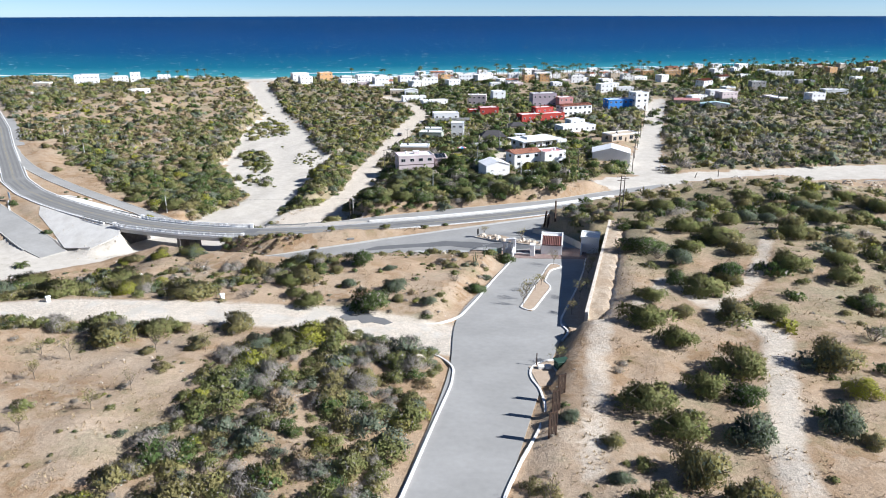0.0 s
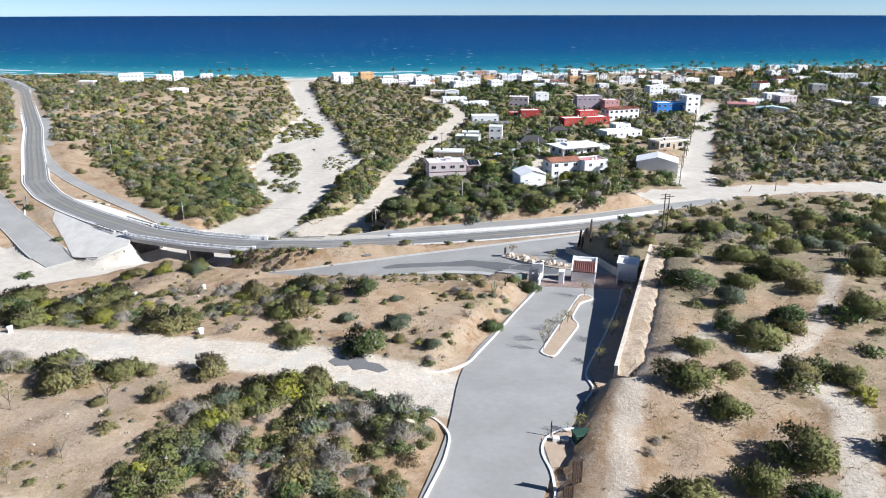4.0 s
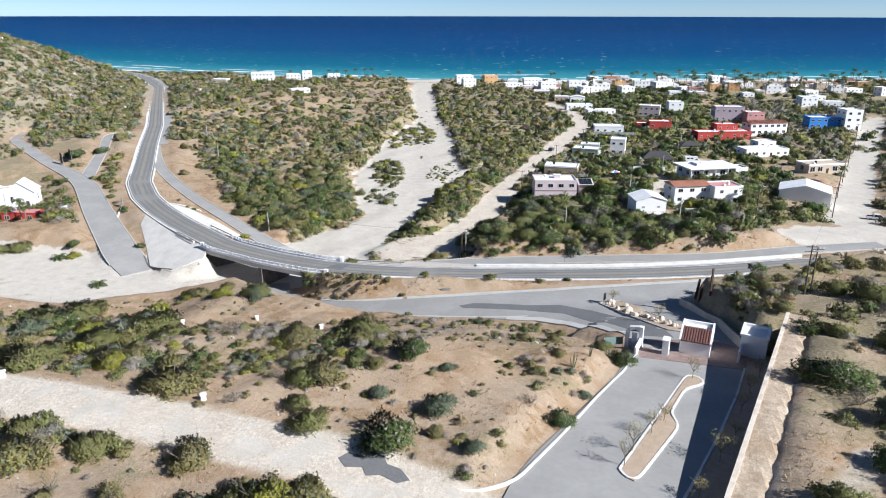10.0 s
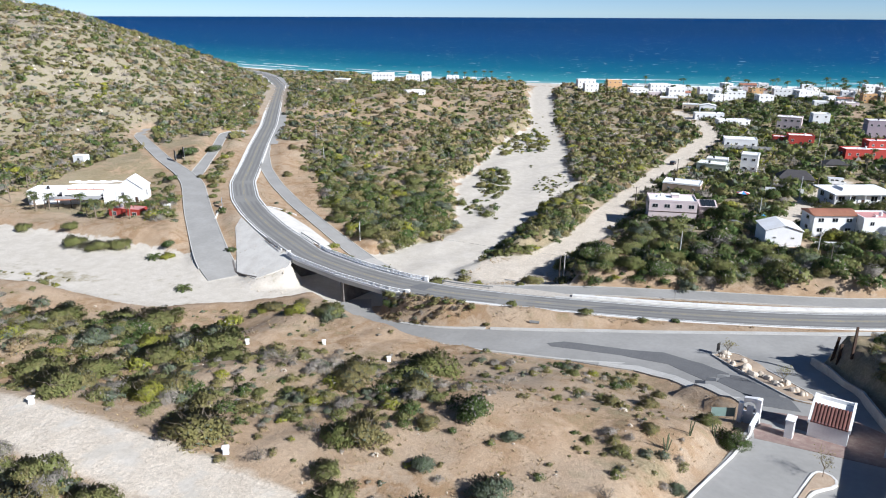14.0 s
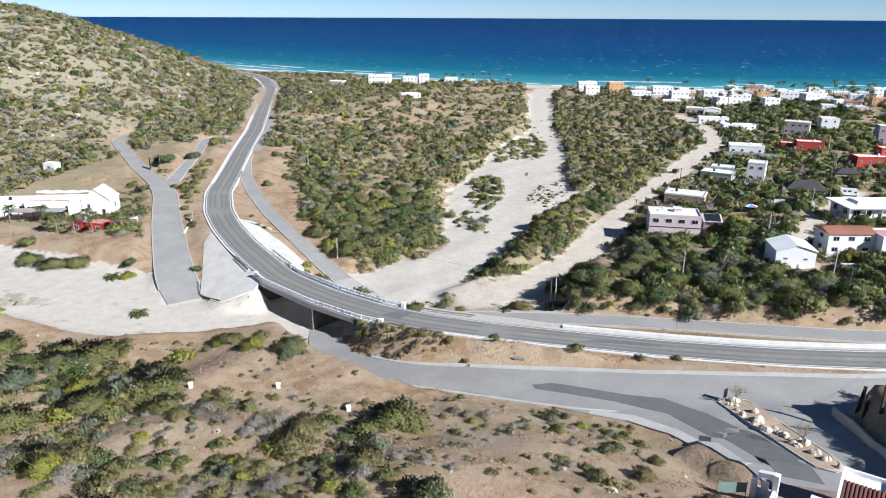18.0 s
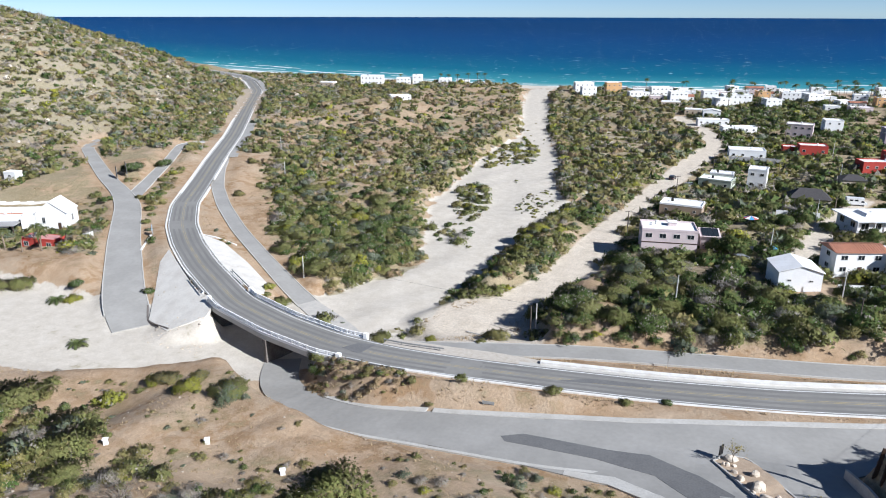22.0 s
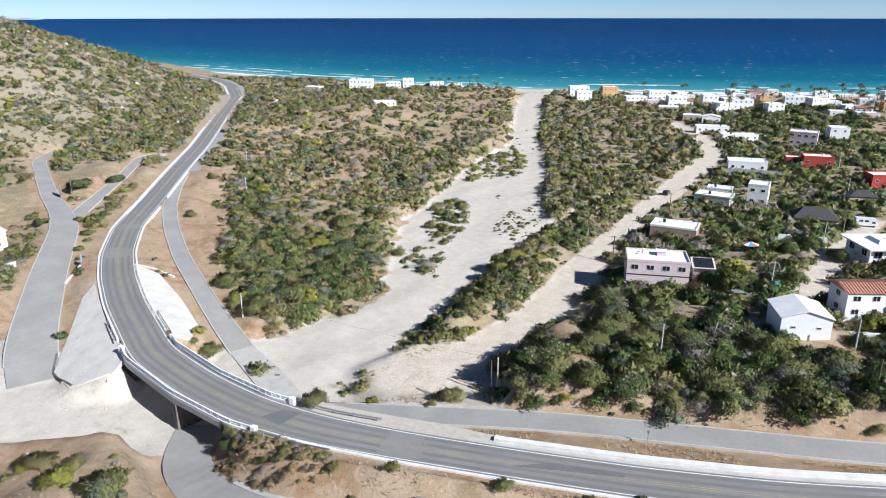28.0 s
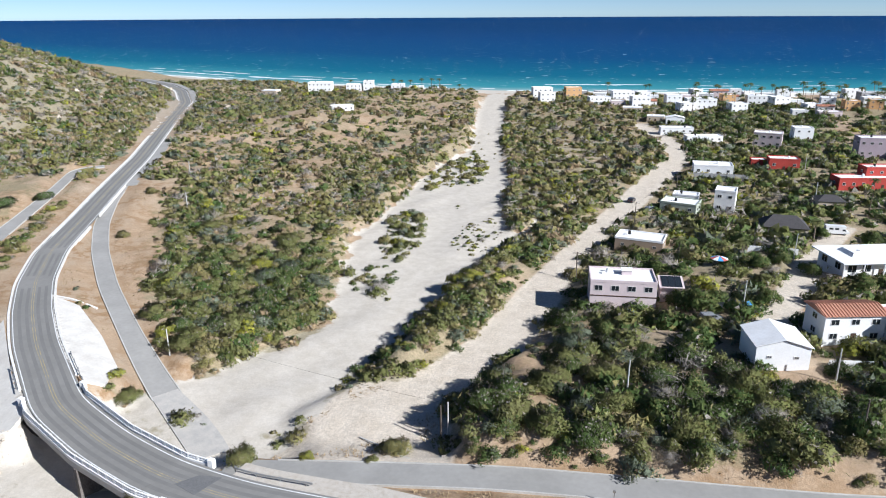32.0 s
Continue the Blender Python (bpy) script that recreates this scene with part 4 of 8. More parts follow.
scatter("brush_slope", "scattered dry shrubs on the sandy slope", spread(6, 9000, (-160, 40, 30, 176), MID_CLOUDS, 0.62, [0.24, 0.1, 0.24, 0.26, 0.12, 0.04], density=1.1), NEAR_CLOUDS, LEAVES)
scatter("brush_field", "scattered shrubs on the dry field beside the drive", spread(7, 2600, (28, 40, 250, 215), MID_CLOUDS, 1.5, MIX, density=0.85), MID_CLOUDS, LEAVES)
DRY = [0.27, 0.07, 0.25, 0.2, 0.16, 0.03, 0.02]
SLOPE_BAND = [(-91, 134.5), (-83.7, 155), (-63, 151.6), (-51, 150.9), (-40, 131), (-49, 125), (-48, 118), (-57, 111), (-84, 118)]
KNOLL_BAND = [(-46.6, 150.6), (-30, 152), (-15, 122), (-24, 117)]
WASH_EDGE = [(-128, 160), (-94, 168), (-76, 164), (-66, 152), (-93, 136), (-128, 140)]
thicket("thicket", "dense thicket of mixed desert shrubs above the drive", 31, 500, [(-26, 87), (-20, 94), (-10, 95), (0.5, 90), (2.5, 83), (0.5, 71.6), (-2, 58), (-5, 50), (-36, 50), (-30, 60), (-29, 70), (-27.6, 79)], 1.25, DRY)
thicket("thicket", "row of desert shrubs along the dirt track", 32, 110, [(-95, 95), (-34, 95.5), (-34, 98), (-60, 99), (-100, 97.5)], 1.2, DRY)
thicket("thicket", "band of desert shrubs below the dirt track", 33, 260, [(-130, 112), (-62, 109), (-36, 111), (-40, 118), (-60, 130), (-62, 150), (-100, 158), (-140, 150)], 1.5, DRY)
thicket("thicket", "scattered shrubs on the slope above the wash", 34, 120, [(-45, 112), (-20, 112), (-16, 132), (-35, 150), (-55, 140)], 0.9, DRY)
thicket("thicket", "mixed green and grey shrubs on the slope", 46, 105, SLOPE_BAND, 1.4, [0.26, 0.06, 0.22, 0.26, 0.16, 0.04])
thicket("thicket", "green and olive shrubs on the knoll", 47, 50, KNOLL_BAND, 1.3, [0.3, 0.12, 0.36, 0.1, 0.06, 0.06])
thicket("thicket", "green shrubs along the edge of the wash", 48, 70, WASH_EDGE, 1.7, [0.46, 0.26, 0.08, 0.04, 0.1, 0.06])
thicket("thicket", "small dry shrubs scattered over the knoll", 53, 110, [(-34, 108), (8, 112), (15, 138), (5, 156), (-28, 162)], 0.62, [0.22, 0.06, 0.3, 0.24, 0.1, 0.02, 0.06], MID_CLOUDS)
thicket("grove", "dark green garden trees between the beach houses", 54, 130, [(-112, 690), (0, 668), (90, 690), (120, 770), (40, 780), (-100, 745)], 2.4, [0.34, 0.5, 0.08, 0.0, 0.05, 0.03], MID_CLOUDS)
thicket("thicket", "dense green thicket below the town houses", 35, 90, [(-22, 226), (8, 223), (40, 231), (48, 246), (22, 250), (0, 262), (-14, 262), (-18, 246)], 2.2, [0.3, 0.3, 0.1, 0.18, 0.1, 0.02], NEAR_CLOUDS)
thicket("thicket", "dense green thicket at the tip of the plateau", 36, 230, [(-100, 240), (-82, 228), (-76, 233), (-73, 243), (-66.8, 248), (-66, 259), (-72, 274), (-84, 301), (-96, 300), (-118, 268)], 2.1, [0.4, 0.44, 0.08, 0.0, 0.06, 0.02], NEAR_CLOUDS)
thicket("thicket", "line of green shrubs between wash and sand road", 37, 230, [(-46, 258), (-47, 287), (-43, 318), (-38, 349), (-32, 377), (-27, 410), (-21, 410), (-22, 375), (-25, 345), (-27, 322), (-30, 287), (-31, 270), (-38, 256)], 1.7, [0.44, 0.26, 0.14, 0.04, 0.08, 0.04], MID_CLOUDS)
thicket("thicket", "low shrubs on islands in the sandy wash", 38, 100, [(-90, 350), (-88, 374), (-73, 340), (-67.5, 316), (-69, 303), (-79, 317)], 1.6, [0.38, 0.2, 0.2, 0.04, 0.1, 0.08], MID_CLOUDS, gap=-9)
thicket("thicket", "green shrubs on a small island in the wash", 50, 26, [(-79, 294), (-74, 305), (-66, 301), (-62, 284), (-64.5, 276), (-71, 279)], 1.7, [0.42, 0.26, 0.12, 0.04, 0.1, 0.06], MID_CLOUDS, gap=-9)
thicket("thicket", "sparse low scrub on the sand between the channels", 51, 70, [(-59.5, 326), (-63, 347), (-56, 366), (-46, 342), (-49, 319)], 0.75, [0.3, 0.08, 0.24, 0.16, 0.14, 0.08], MID_CLOUDS, gap=-9)
thicket("thicket", "yellow green shrubs along the far wash", 52, 150, [(-106, 419), (-105, 446), (-103, 488), (-83, 449), (-76, 411), (-86, 406), (-93, 391)], 1.6, [0.3, 0.12, 0.2, 0.04, 0.08, 0.26], MID_CLOUDS, gap=-9)
thicket("thicket", "yellow green shrubs along the far wash", 39, 430, [(-45, 345), (-36, 374), (-31, 409), (-33, 456), (-62, 495), (-110, 618), (-128, 645), (-98, 524), (-66, 422), (-56, 376)], 1.6, [0.3, 0.16, 0.22, 0.05, 0.1, 0.17], MID_CLOUDS)
thicket("grove", "dark green trees among the palms near the beach", 40, 330, [(20, 640), (120, 600), (260, 620), (380, 700), (380, 800), (200, 790), (60, 740)], 3.4, [0.3, 0.6, 0.05, 0.0, 0.05, 0.0], MID_CLOUDS)
thicket("grove", "dark green garden trees between town houses", 41, 85, [(30, 400), (70, 380), (150, 400), (180, 560), (80, 600), (30, 520)], 3.0, [0.3, 0.6, 0.05, 0.0, 0.05, 0.0], MID_CLOUDS)

thicket("thicket", "dry brown brush on the eroded bank by the bridge", 42, 150, [(-58, 184), (-52, 190), (-36, 189.6), (-33, 184), (-42, 182.2), (-54, 182.6)], 0.7, [0.08, 0.04, 0.16, 0.2, 0.04, 0.02, 0.46], gap=0.3)
thicket("thicket", "small shrubs standing in the sandy wash", 43, 30, [(-69, 270), (-60, 262), (-56, 300), (-60, 344), (-68, 388), (-84, 470), (-112, 560), (-122, 556), (-96, 466), (-78, 386), (-68, 340)], 0.9, [0.3, 0.15, 0.25, 0.1, 0.1, 0.1], MID_CLOUDS, gap=0)
scatter("brush_coast", "low green scrub and gardens behind the beach", spread(9, 9000, (250, 560, 900, 960), SEA_CLOUDS, 2.8, [0.34, 0.3, 0.12, 0.12, 0.1, 0.02]), SEA_CLOUDS, LEAVES)
thicket("thicket", "bushes hanging over the cut bank by the gate", 44, 60, [(37.5, 156), (41, 154), (48, 166), (46, 186), (40, 190), (37.5, 172)], 1.1, [0.25, 0.2, 0.2, 0.15, 0.08, 0.0, 0.12])
thicket("thicket", "dark green brush hanging over the service road's bank", 45, 150, [(-20, 215.5), (10, 219.6), (46, 226), (48, 238), (10, 231), (-20, 226)], 1.7, [0.34, 0.36, 0.1, 0.12, 0.06, 0.02], gap=0.7)

# ---- tools for building things ----


def part(name, bm, mat, parent=None, label="", flat=True):
    """Link a bmesh as one mesh object under a thing or a part."""
    me = bpy.data.meshes.new(name)
    bm.to_mesh(me)
    bm.free()
    for m in (mat if isinstance(mat, (list, tuple)) else (mat,)):
        me.materials.append(m)
    if not flat:
        me.polygons.foreach_set("use_smooth", [True] * len(me.polygons))
    ob = new(name, me)
    ob.parent = parent
    return tagged(ob, label)


def thing(name, m, label, category, group="", kind=""):
    ob = new(name)
    ob.empty_display_size = 0.3
    ob.matrix_world = m
    return tagged(ob, label, category, group, kind)


def box(x0, y0, z0, x1, y1, z1, bm=None, bevel=0.0, taper=0.0):
    """A box between two corners; taper draws its top in."""
    bm = bm or bmesh.new()
    made = []
    for z, t in ((z0, 0), (z1, taper)):
        made += [bm.verts.new(v) for v in ((x0 + t, y0 + t, z), (x1 - t, y0 + t, z), (x1 - t, y1 - t, z), (x0 + t, y1 - t, z))]
    fs = [bm.faces.new([made[k] for k in f]) for f in ((3, 2, 1, 0), (4, 5, 6, 7), (0, 1, 5, 4), (1, 2, 6, 5), (2, 3, 7, 6), (3, 0, 4, 7))]
    if bevel:
        bmesh.ops.bevel(bm, geom=list({e for f in fs for e in f.edges}), offset=bevel, segments=1, affect="EDGES")
    return bm


def prism(outline, z0, z1, bm=None):
    """An upright prism on a plan outline, counter-clockwise."""
    bm = bm or bmesh.new()
    lo, hi = [bm.verts.new((x, y, z0)) for x, y in outline], [bm.verts.new((x, y, z1)) for x, y in outline]
    bm.faces.new(lo[::-1])
    bm.faces.new(hi)
    n = len(lo)
    for k in range(n):
        bm.faces.new((lo[k], lo[(k + 1) % n], hi[(k + 1) % n], hi[k]))
    return bm


def side_prism(outline, y0, y1, bm=None):
    """A prism on an outline in x and z, running along y."""
    bm = bm or bmesh.new()
    a, b = [bm.verts.new((x, y0, z)) for x, z in outline], [bm.verts.new((x, y1, z)) for x, z in outline]
    bm.faces.new(a)
    bm.faces.new(b[::-1])
    n = len(a)
    for k in range(n):
        bm.faces.new((a[(k + 1) % n], a[k], b[k], b[(k + 1) % n]))
    return bm


def rod(a, b, r0, r1=None, sides=8, bm=None):
    """A tapered round bar from a to b."""
    bm = bm or bmesh.new()
    a, b, r1 = Vector(a), Vector(b), r0 if r1 is None else r1
    turn = (b - a).to_track_quat("Z", "Y").to_matrix()
    ends = []
    for c, r in ((a, r0), (b, r1)):
        ends.append([bm.verts.new(c + turn @ Vector((r * math.cos(6.2832 * k / sides), r * math.sin(6.2832 * k / sides), 0))) for k in range(sides)])
    for k in range(sides):
        bm.faces.new((ends[0][k], ends[0][(k + 1) % sides], ends[1][(k + 1) % sides], ends[1][k]))
    bm.faces.new(ends[0][::-1])
    bm.faces.new(ends[1])
    return bm


def stone(r, seed, squash=0.8, bm=None, at=(0, 0, 0)):
    """A lumpy boulder sunk a little into the ground."""
    bm = bm or bmesh.new()
    rnd = random.Random(seed)
    made = bmesh.ops.create_icosphere(bm, subdivisions=2, radius=1.0)["verts"]
    cuts = [(Vector((rnd.gauss(0, 1), rnd.gauss(0, 1), rnd.gauss(0, 1))).normalized(), rnd.uniform(0.6, 0.9)) for _ in range(7)]
    sx, sy = rnd.uniform(0.75, 1.25), rnd.uniform(0.75, 1.25)
    for v in made:
        for n, d in cuts:
            over = v.co.dot(n) - d
            if over > 0:
                v.co -= n * over
        v.co = Vector(at) + Vector((v.co.x * sx * r, v.co.y * sy * r, max(v.co.z, -0.3) * squash * r))
    return bm


# ---- near shrubs, one by one ----


def limbs(seed, count, reach, thick, twigs=0):
    """Bare limbs of a unit shrub, forking upwards."""
    rnd = random.Random(seed)
    bm = bmesh.new()
    for k in range(count):
        a = 6.283 * k / count + rnd.uniform(-0.4, 0.4)
        d = rnd.uniform(0.3, 0.75) * reach
        mid = Vector((d * 0.45 * math.cos(a), d * 0.45 * math.sin(a), rnd.uniform(0.18, 0.3)))
        tip = Vector((d * math.cos(a), d * math.sin(a), rnd.uniform(0.4, 0.62)))
        rod((0.04 * math.cos(a), 0.04 * math.sin(a), -0.03), mid, thick, thick * 0.7, 5, bm)
        rod(mid, tip, thick * 0.7, thick * 0.3, 4, bm)
        for _ in range(twigs):
            p = mid.lerp(tip, rnd.uniform(0.1, 1))
            q = p + Vector((rnd.gauss(0, 0.2), rnd.gauss(0, 0.2), abs(rnd.gauss(0.12, 0.12))))
            rod(p, q, thick * 0.35, thick * 0.12, 3, bm)
    return bm


SHRUB_LABELS = ["dusty green desert shrub on sandy ground", "dark green rounded shrub on sandy ground", "olive green desert bush with open branches",
                "bare grey twiggy dry bush", "grey green spreading shrub", "yellow green leafy bush"]
SHRUBS = {}


def shrub(kind, variant):
    key = (kind, variant)
    if key not in SHRUBS:
        ob = thing("shrub", Matrix.Identity(4), SHRUB_LABELS[kind], "shrub", "desert shrubs")
        part("trunk", limbs(variant + 10 * kind, 9 if kind == 3 else 7, 1.15, 0.02, 9 if kind == 3 else 4), WOOD, ob)
        count = 700 if kind == 3 else 3400
        tri = leaf_cloud(200 + 7 * kind + variant, count, 0.034 if kind == 3 else 0.046, lumps=12, flat=0.56)
        if kind == 3:
            tri = bare_twigs([tri])[0]
        soup("crown", tri, [LEAVES[kind], LEAVES[(kind + 2) % 5]],
             (np.random.RandomState(variant).uniform(0, 1, count) < 0.12).astype(int), ob, crown_way(tri.mean(1)))
        SHRUBS[key] = ob
        return ob, True
    return SHRUBS[key], False


def plant(rows, seed):
    r = random.Random(seed)
    for x, y, radius, kind in rows:
        ob, fresh = shrub(kind, r.randrange(3))
        m = pose(x, y, height(x, y) - 0.06, 0, 0, r.uniform(0, 360)) @ Matrix.Diagonal((radius, radius * r.uniform(0.82, 1.1), min(radius, 3.6) * r.uniform(1.0, 1.4), 1))
        if fresh:
            ob.matrix_world = m
        else:
            keep = ob.scale.copy()
            ob.scale = (1, 1, 1)
            copy_thing(ob, m)
            ob.scale = keep


BUSHES_SLOPE = [(-11.5, 126.5, 3.2, 1), (-8.4, 104.5, 4.2, 1), (-28.5, 152.5, 5.6, 0), (-38.4, 109.7, 4.6, 2), (-20.6, 116.3, 3.5, 2), (-32.2, 133.3, 3.5, 2), (-18.2, 105.9, 2.6, 0), (-44.4, 91.7, 3.7, 2), (-39.3, 95.8, 2.8, 0),
                (-27.4, 95.9, 2.8, 2), (-16, 90.2, 3.5, 5), (-12.6, 91.4, 2.8, 2), (-19.1, 88.3, 2.6, 0), (-22.4, 87, 2.4, 4), (-30.8, 87.8, 1.8, 2), (-37.2, 86.8, 1.4, 2), (-93.5, 158, 5.5, 0), (-103.3, 158, 5, 0), (-66, 146, 5, 0),
                (-50.8, 118.8, 3, 2), (-44.8, 135.9, 3, 3), (-57.4, 168.3, 3, 4), (-15.6, 122.8, 1.8, 2)]
BUSHES_LOW = [(-118.2, 155.5, 6, 0), (-94.5, 151, 5.5, 1), (-87.3, 138.2, 3.6, 4), (-77, 156, 4.4, 0), (-122.5, 149.9, 4.6, 5), (-22.8, 115.5, 2.6, 0), (-34.1, 138.5, 3, 2), (-76.6, 128.6, 4.6, 0), (-54, 117.5, 2.8, 2), (-59.4, 140, 3.5, 0),
              (-28.8, 108.3, 1.7, 3), (-26.9, 115.7, 1.6, 3), (-20.9, 109.1, 2, 0), (-48, 96.6, 2.5, 0), (-12.7, 114.7, 1.7, 4), (-20.5, 130.9, 3, 2), (-83, 123.6, 4.6, 0), (-72.4, 138, 4.4, 0), (-60.3, 110.6, 3.6, 0), (-66, 113, 3.2, 2), (-75.8, 171, 2, 5)]
BUSHES_BANK = [(-6.1, 124.3, 1.4, 4), (-5.6, 157.2, 1.2, 0), (2.5, 155.5, 1.3, 1), (7.9, 153, 1.4, 2), (6.9, 146.7, 1.8, 2), (2.5, 141.3, 1.6, 2), (14.6, 143, 1.6, 0), (18, 140.5, 2.3, 1), (3.7, 131.7, 1, 3), (-4.2, 139.4, 0.9, 0), (12.2, 125.9, 1.5, 4), (6, 118.2, 1.6, 3),
               (-4.9, 113.5, 2.5, 4), (8.4, 133.6, 1.2, 2), (9.5, 117.5, 2.2, 1), (1, 105, 1.6, 4), (-4, 108, 1.4, 2), (-29, 183.5, 1, 2), (-10, 189.5, 1.6, 0), (1, 192, 1.2, 0), (7, 195, 1.1, 1)]
BUSHES_FIELD = [(32.4, 92.3, 4.3, 0), (35, 86, 3, 0), (25.2, 68.4, 3.8, 0), (27.4, 63.4, 3.2, 0), (33.2, 72.1, 3.2, 0), (39.6, 76.4, 3.8, 0), (36.9, 69.3, 2.7, 1), (34.3, 61.9, 3.3, 4), (26.5, 55.3, 3.5, 2), (19.8, 48.9, 3.5, 0), (28.4, 49.4, 3.2, 2), (45.9, 105.6, 4.4, 0),
                (46.3, 93.8, 3.2, 2), (51.7, 93.2, 2.6, 0), (51.8, 76.9, 3.8, 2), (50.6, 69.5, 2.3, 5), (44.6, 63.1, 3, 4), (68.8, 98.2, 2.8, 1), (19.5, 61.5, 1.5, 2), (15.9, 66.2, 1.5, 4), (18.5, 55.1, 1.5, 4), (45.8, 59.8, 1.6, 2), (61, 84, 2.6, 3)]
BUSHES_GATE = [(43.4, 129.2, 5.2, 1), (36.1, 101.5, 2.6, 0), (55.5, 141.3, 4, 0), (43.4, 110.2, 2.5, 1), (47.2, 119.9, 3.3, 4), (48, 145.2, 2.5, 0), (65.3, 168.2, 4, 1), (54.5, 168.8, 3, 0), (43.5, 157.2, 2, 2), (52.3, 129.2, 2.8, 0), (38.8, 95.2, 2, 2), (44.5, 123.5, 2.4, 3), (59.1, 165.1, 4, 0),
               (75.7, 171.8, 4.6, 0), (89.6, 183, 4.8, 0), (97.7, 180.6, 5, 1), (105.3, 182, 4, 0), (115.6, 183.5, 3.8, 0), (60.1, 134.4, 4.6, 0), (61.6, 126, 3.4, 2), (78.2, 140, 4, 2)]
BUSHES_EAST = [(88.5, 144.8, 4, 0), (80.4, 125.5, 3.2, 2), (65.5, 115.9, 3.8, 0), (53, 111.1, 3, 2), (44.4, 173.9, 2, 2), (50.6, 172, 1.8, 0), (72, 110, 3.2, 0), (90, 120, 3.6, 4), (100, 150, 4, 0), (110, 165, 4, 2), (84, 158, 3.6, 0), (70, 152, 3.4, 0), (96, 100, 3, 1)]
BUSHES_WASH = [(-50.4, 206.8, 2.9, 0), (-82.9, 217.3, 3.2, 0), (-40.6, 210, 1.4, 5), (-28.6, 216.4, 3.4, 2), (-113.8, 207.5, 1.6, 1), (-74.1, 171.9, 2.6, 2), (-57.8, 169.2, 3.4, 0), (-55.2, 190.6, 2.4, 0), (-66, 171, 2.2, 2), (-72.8, 171.5, 2, 2), (-65.3, 168.2, 2.4, 5), (-54.5, 188.8, 1.8, 1), (-30.4, 211.9, 1.2, 0), (-33.2, 185.2, 1.2, 2), (-24.9, 187, 1.2, 0),
               (-132, 203, 2.4, 1), (-129, 199, 2.2, 5), (-152, 196, 4.6, 0), (-160, 195, 4.2, 0), (-147, 199, 3.6, 0), (-170, 203, 2.8, 0), (-186, 199, 3, 0), (-195.8, 284.3, 5.2, 1), (-196, 300, 3.4, 1), (-150, 244, 1.8, 0), (-158, 254, 2, 0), (-170, 262, 1.9, 2), (-180, 283, 2, 0)]
BUSHES_TOWN = [(0, 222.4, 4.2, 1), (-5.5, 221.5, 3.4, 0), (-17.6, 225.4, 3.8, 1), (-24, 231, 3.6, 0), (-11.8, 225.4, 2.8, 0), (-7.9, 246.7, 4.5, 0), (-12.4, 270.7, 4.6, 1), (13.1, 252.6, 5.2, 1), (13.8, 227, 3.6, 0), (20.5, 228.3, 3, 0), (27.1, 230.5, 3.2, 0), (6.7, 246.8, 3.4, 0),
               (17.8, 235.8, 4.6, 1), (25, 237.1, 4.6, 0), (32.7, 240.2, 4.6, 0), (35.5, 233.7, 3.2, 0), (2.5, 232.7, 3.4, 0), (7.8, 226.4, 2.3, 2), (38.5, 255.5, 3, 1), (25.3, 247.6, 3.2, 5), (11.7, 235.7, 3, 0), (22, 231.7, 3, 4), (15.7, 269.4, 4.4, 0), (-18.7, 239.2, 3.4, 4)]
for n, rows in enumerate((BUSHES_SLOPE, BUSHES_LOW, BUSHES_BANK, BUSHES_FIELD, BUSHES_GATE, BUSHES_EAST, BUSHES_WASH, BUSHES_TOWN)):
    plant(rows, 70 + n)


def random_bushes(seed, count, outline, low, high, kinds):
    r = random.Random(seed)
    test, rows = poly_keep(outline), []
    while len(rows) < count:
        x, y = r.uniform(min(p[0] for p in outline), max(p[0] for p in outline)), r.uniform(min(p[1] for p in outline), max(p[1] for p in outline))
        a, b = np.array([x]), np.array([y])
        free = all((d - half)[0] > 2.6 for d, h, half in (along(w, a, b) for w in (MAIN, SERVICE, SERVICE_EAST, SIDE, LOWER, FORE, DRIVE, TOWN_ROAD, TRAIL)))
        if free and test(a, b)[0] and all((x - q[0]) ** 2 + (y - q[1]) ** 2 > 7 for q in rows):
            rows.append((x, y, r.uniform(low, high), r.choice(kinds)))
    return rows


plant(random_bushes(1, 22, [(-104, 242), (-84, 229), (-77, 236), (-75, 262), (-90, 290), (-112, 266)], 2.4, 4.4, [0, 0, 1, 1, 4, 5]), 90)
plant(random_bushes(2, 26, [(-18, 228), (8, 226), (40, 234), (46, 246), (20, 250), (0, 260), (-16, 262)], 2.6, 4.6, [0, 1, 1, 4]), 91)
plant(random_bushes(3, 10, [(-47, 268), (-40, 266), (-30, 325), (-24, 368), (-36, 372), (-46, 320)], 1.8, 3.2, [0, 0, 1, 5]), 92)
plant(random_bushes(4, 14, [(-150, 262), (-104, 262), (-80, 330), (-110, 400), (-190, 390), (-176, 330)], 2.2, 3.8, [0, 0, 1, 2, 4, 5]), 93)
plant(random_bushes(5, 22, [(-125, 118), (-70, 113), (-48, 116), (-62, 146), (-100, 152), (-128, 146)], 2.0, 3.6, [0, 0, 2, 4, 5]), 94)
plant(random_bushes(6, 26, [(50, 112), (70, 100), (120, 120), (130, 185), (80, 185), (58, 150)], 2.2, 4.2, [0, 0, 1, 2, 4]), 95)

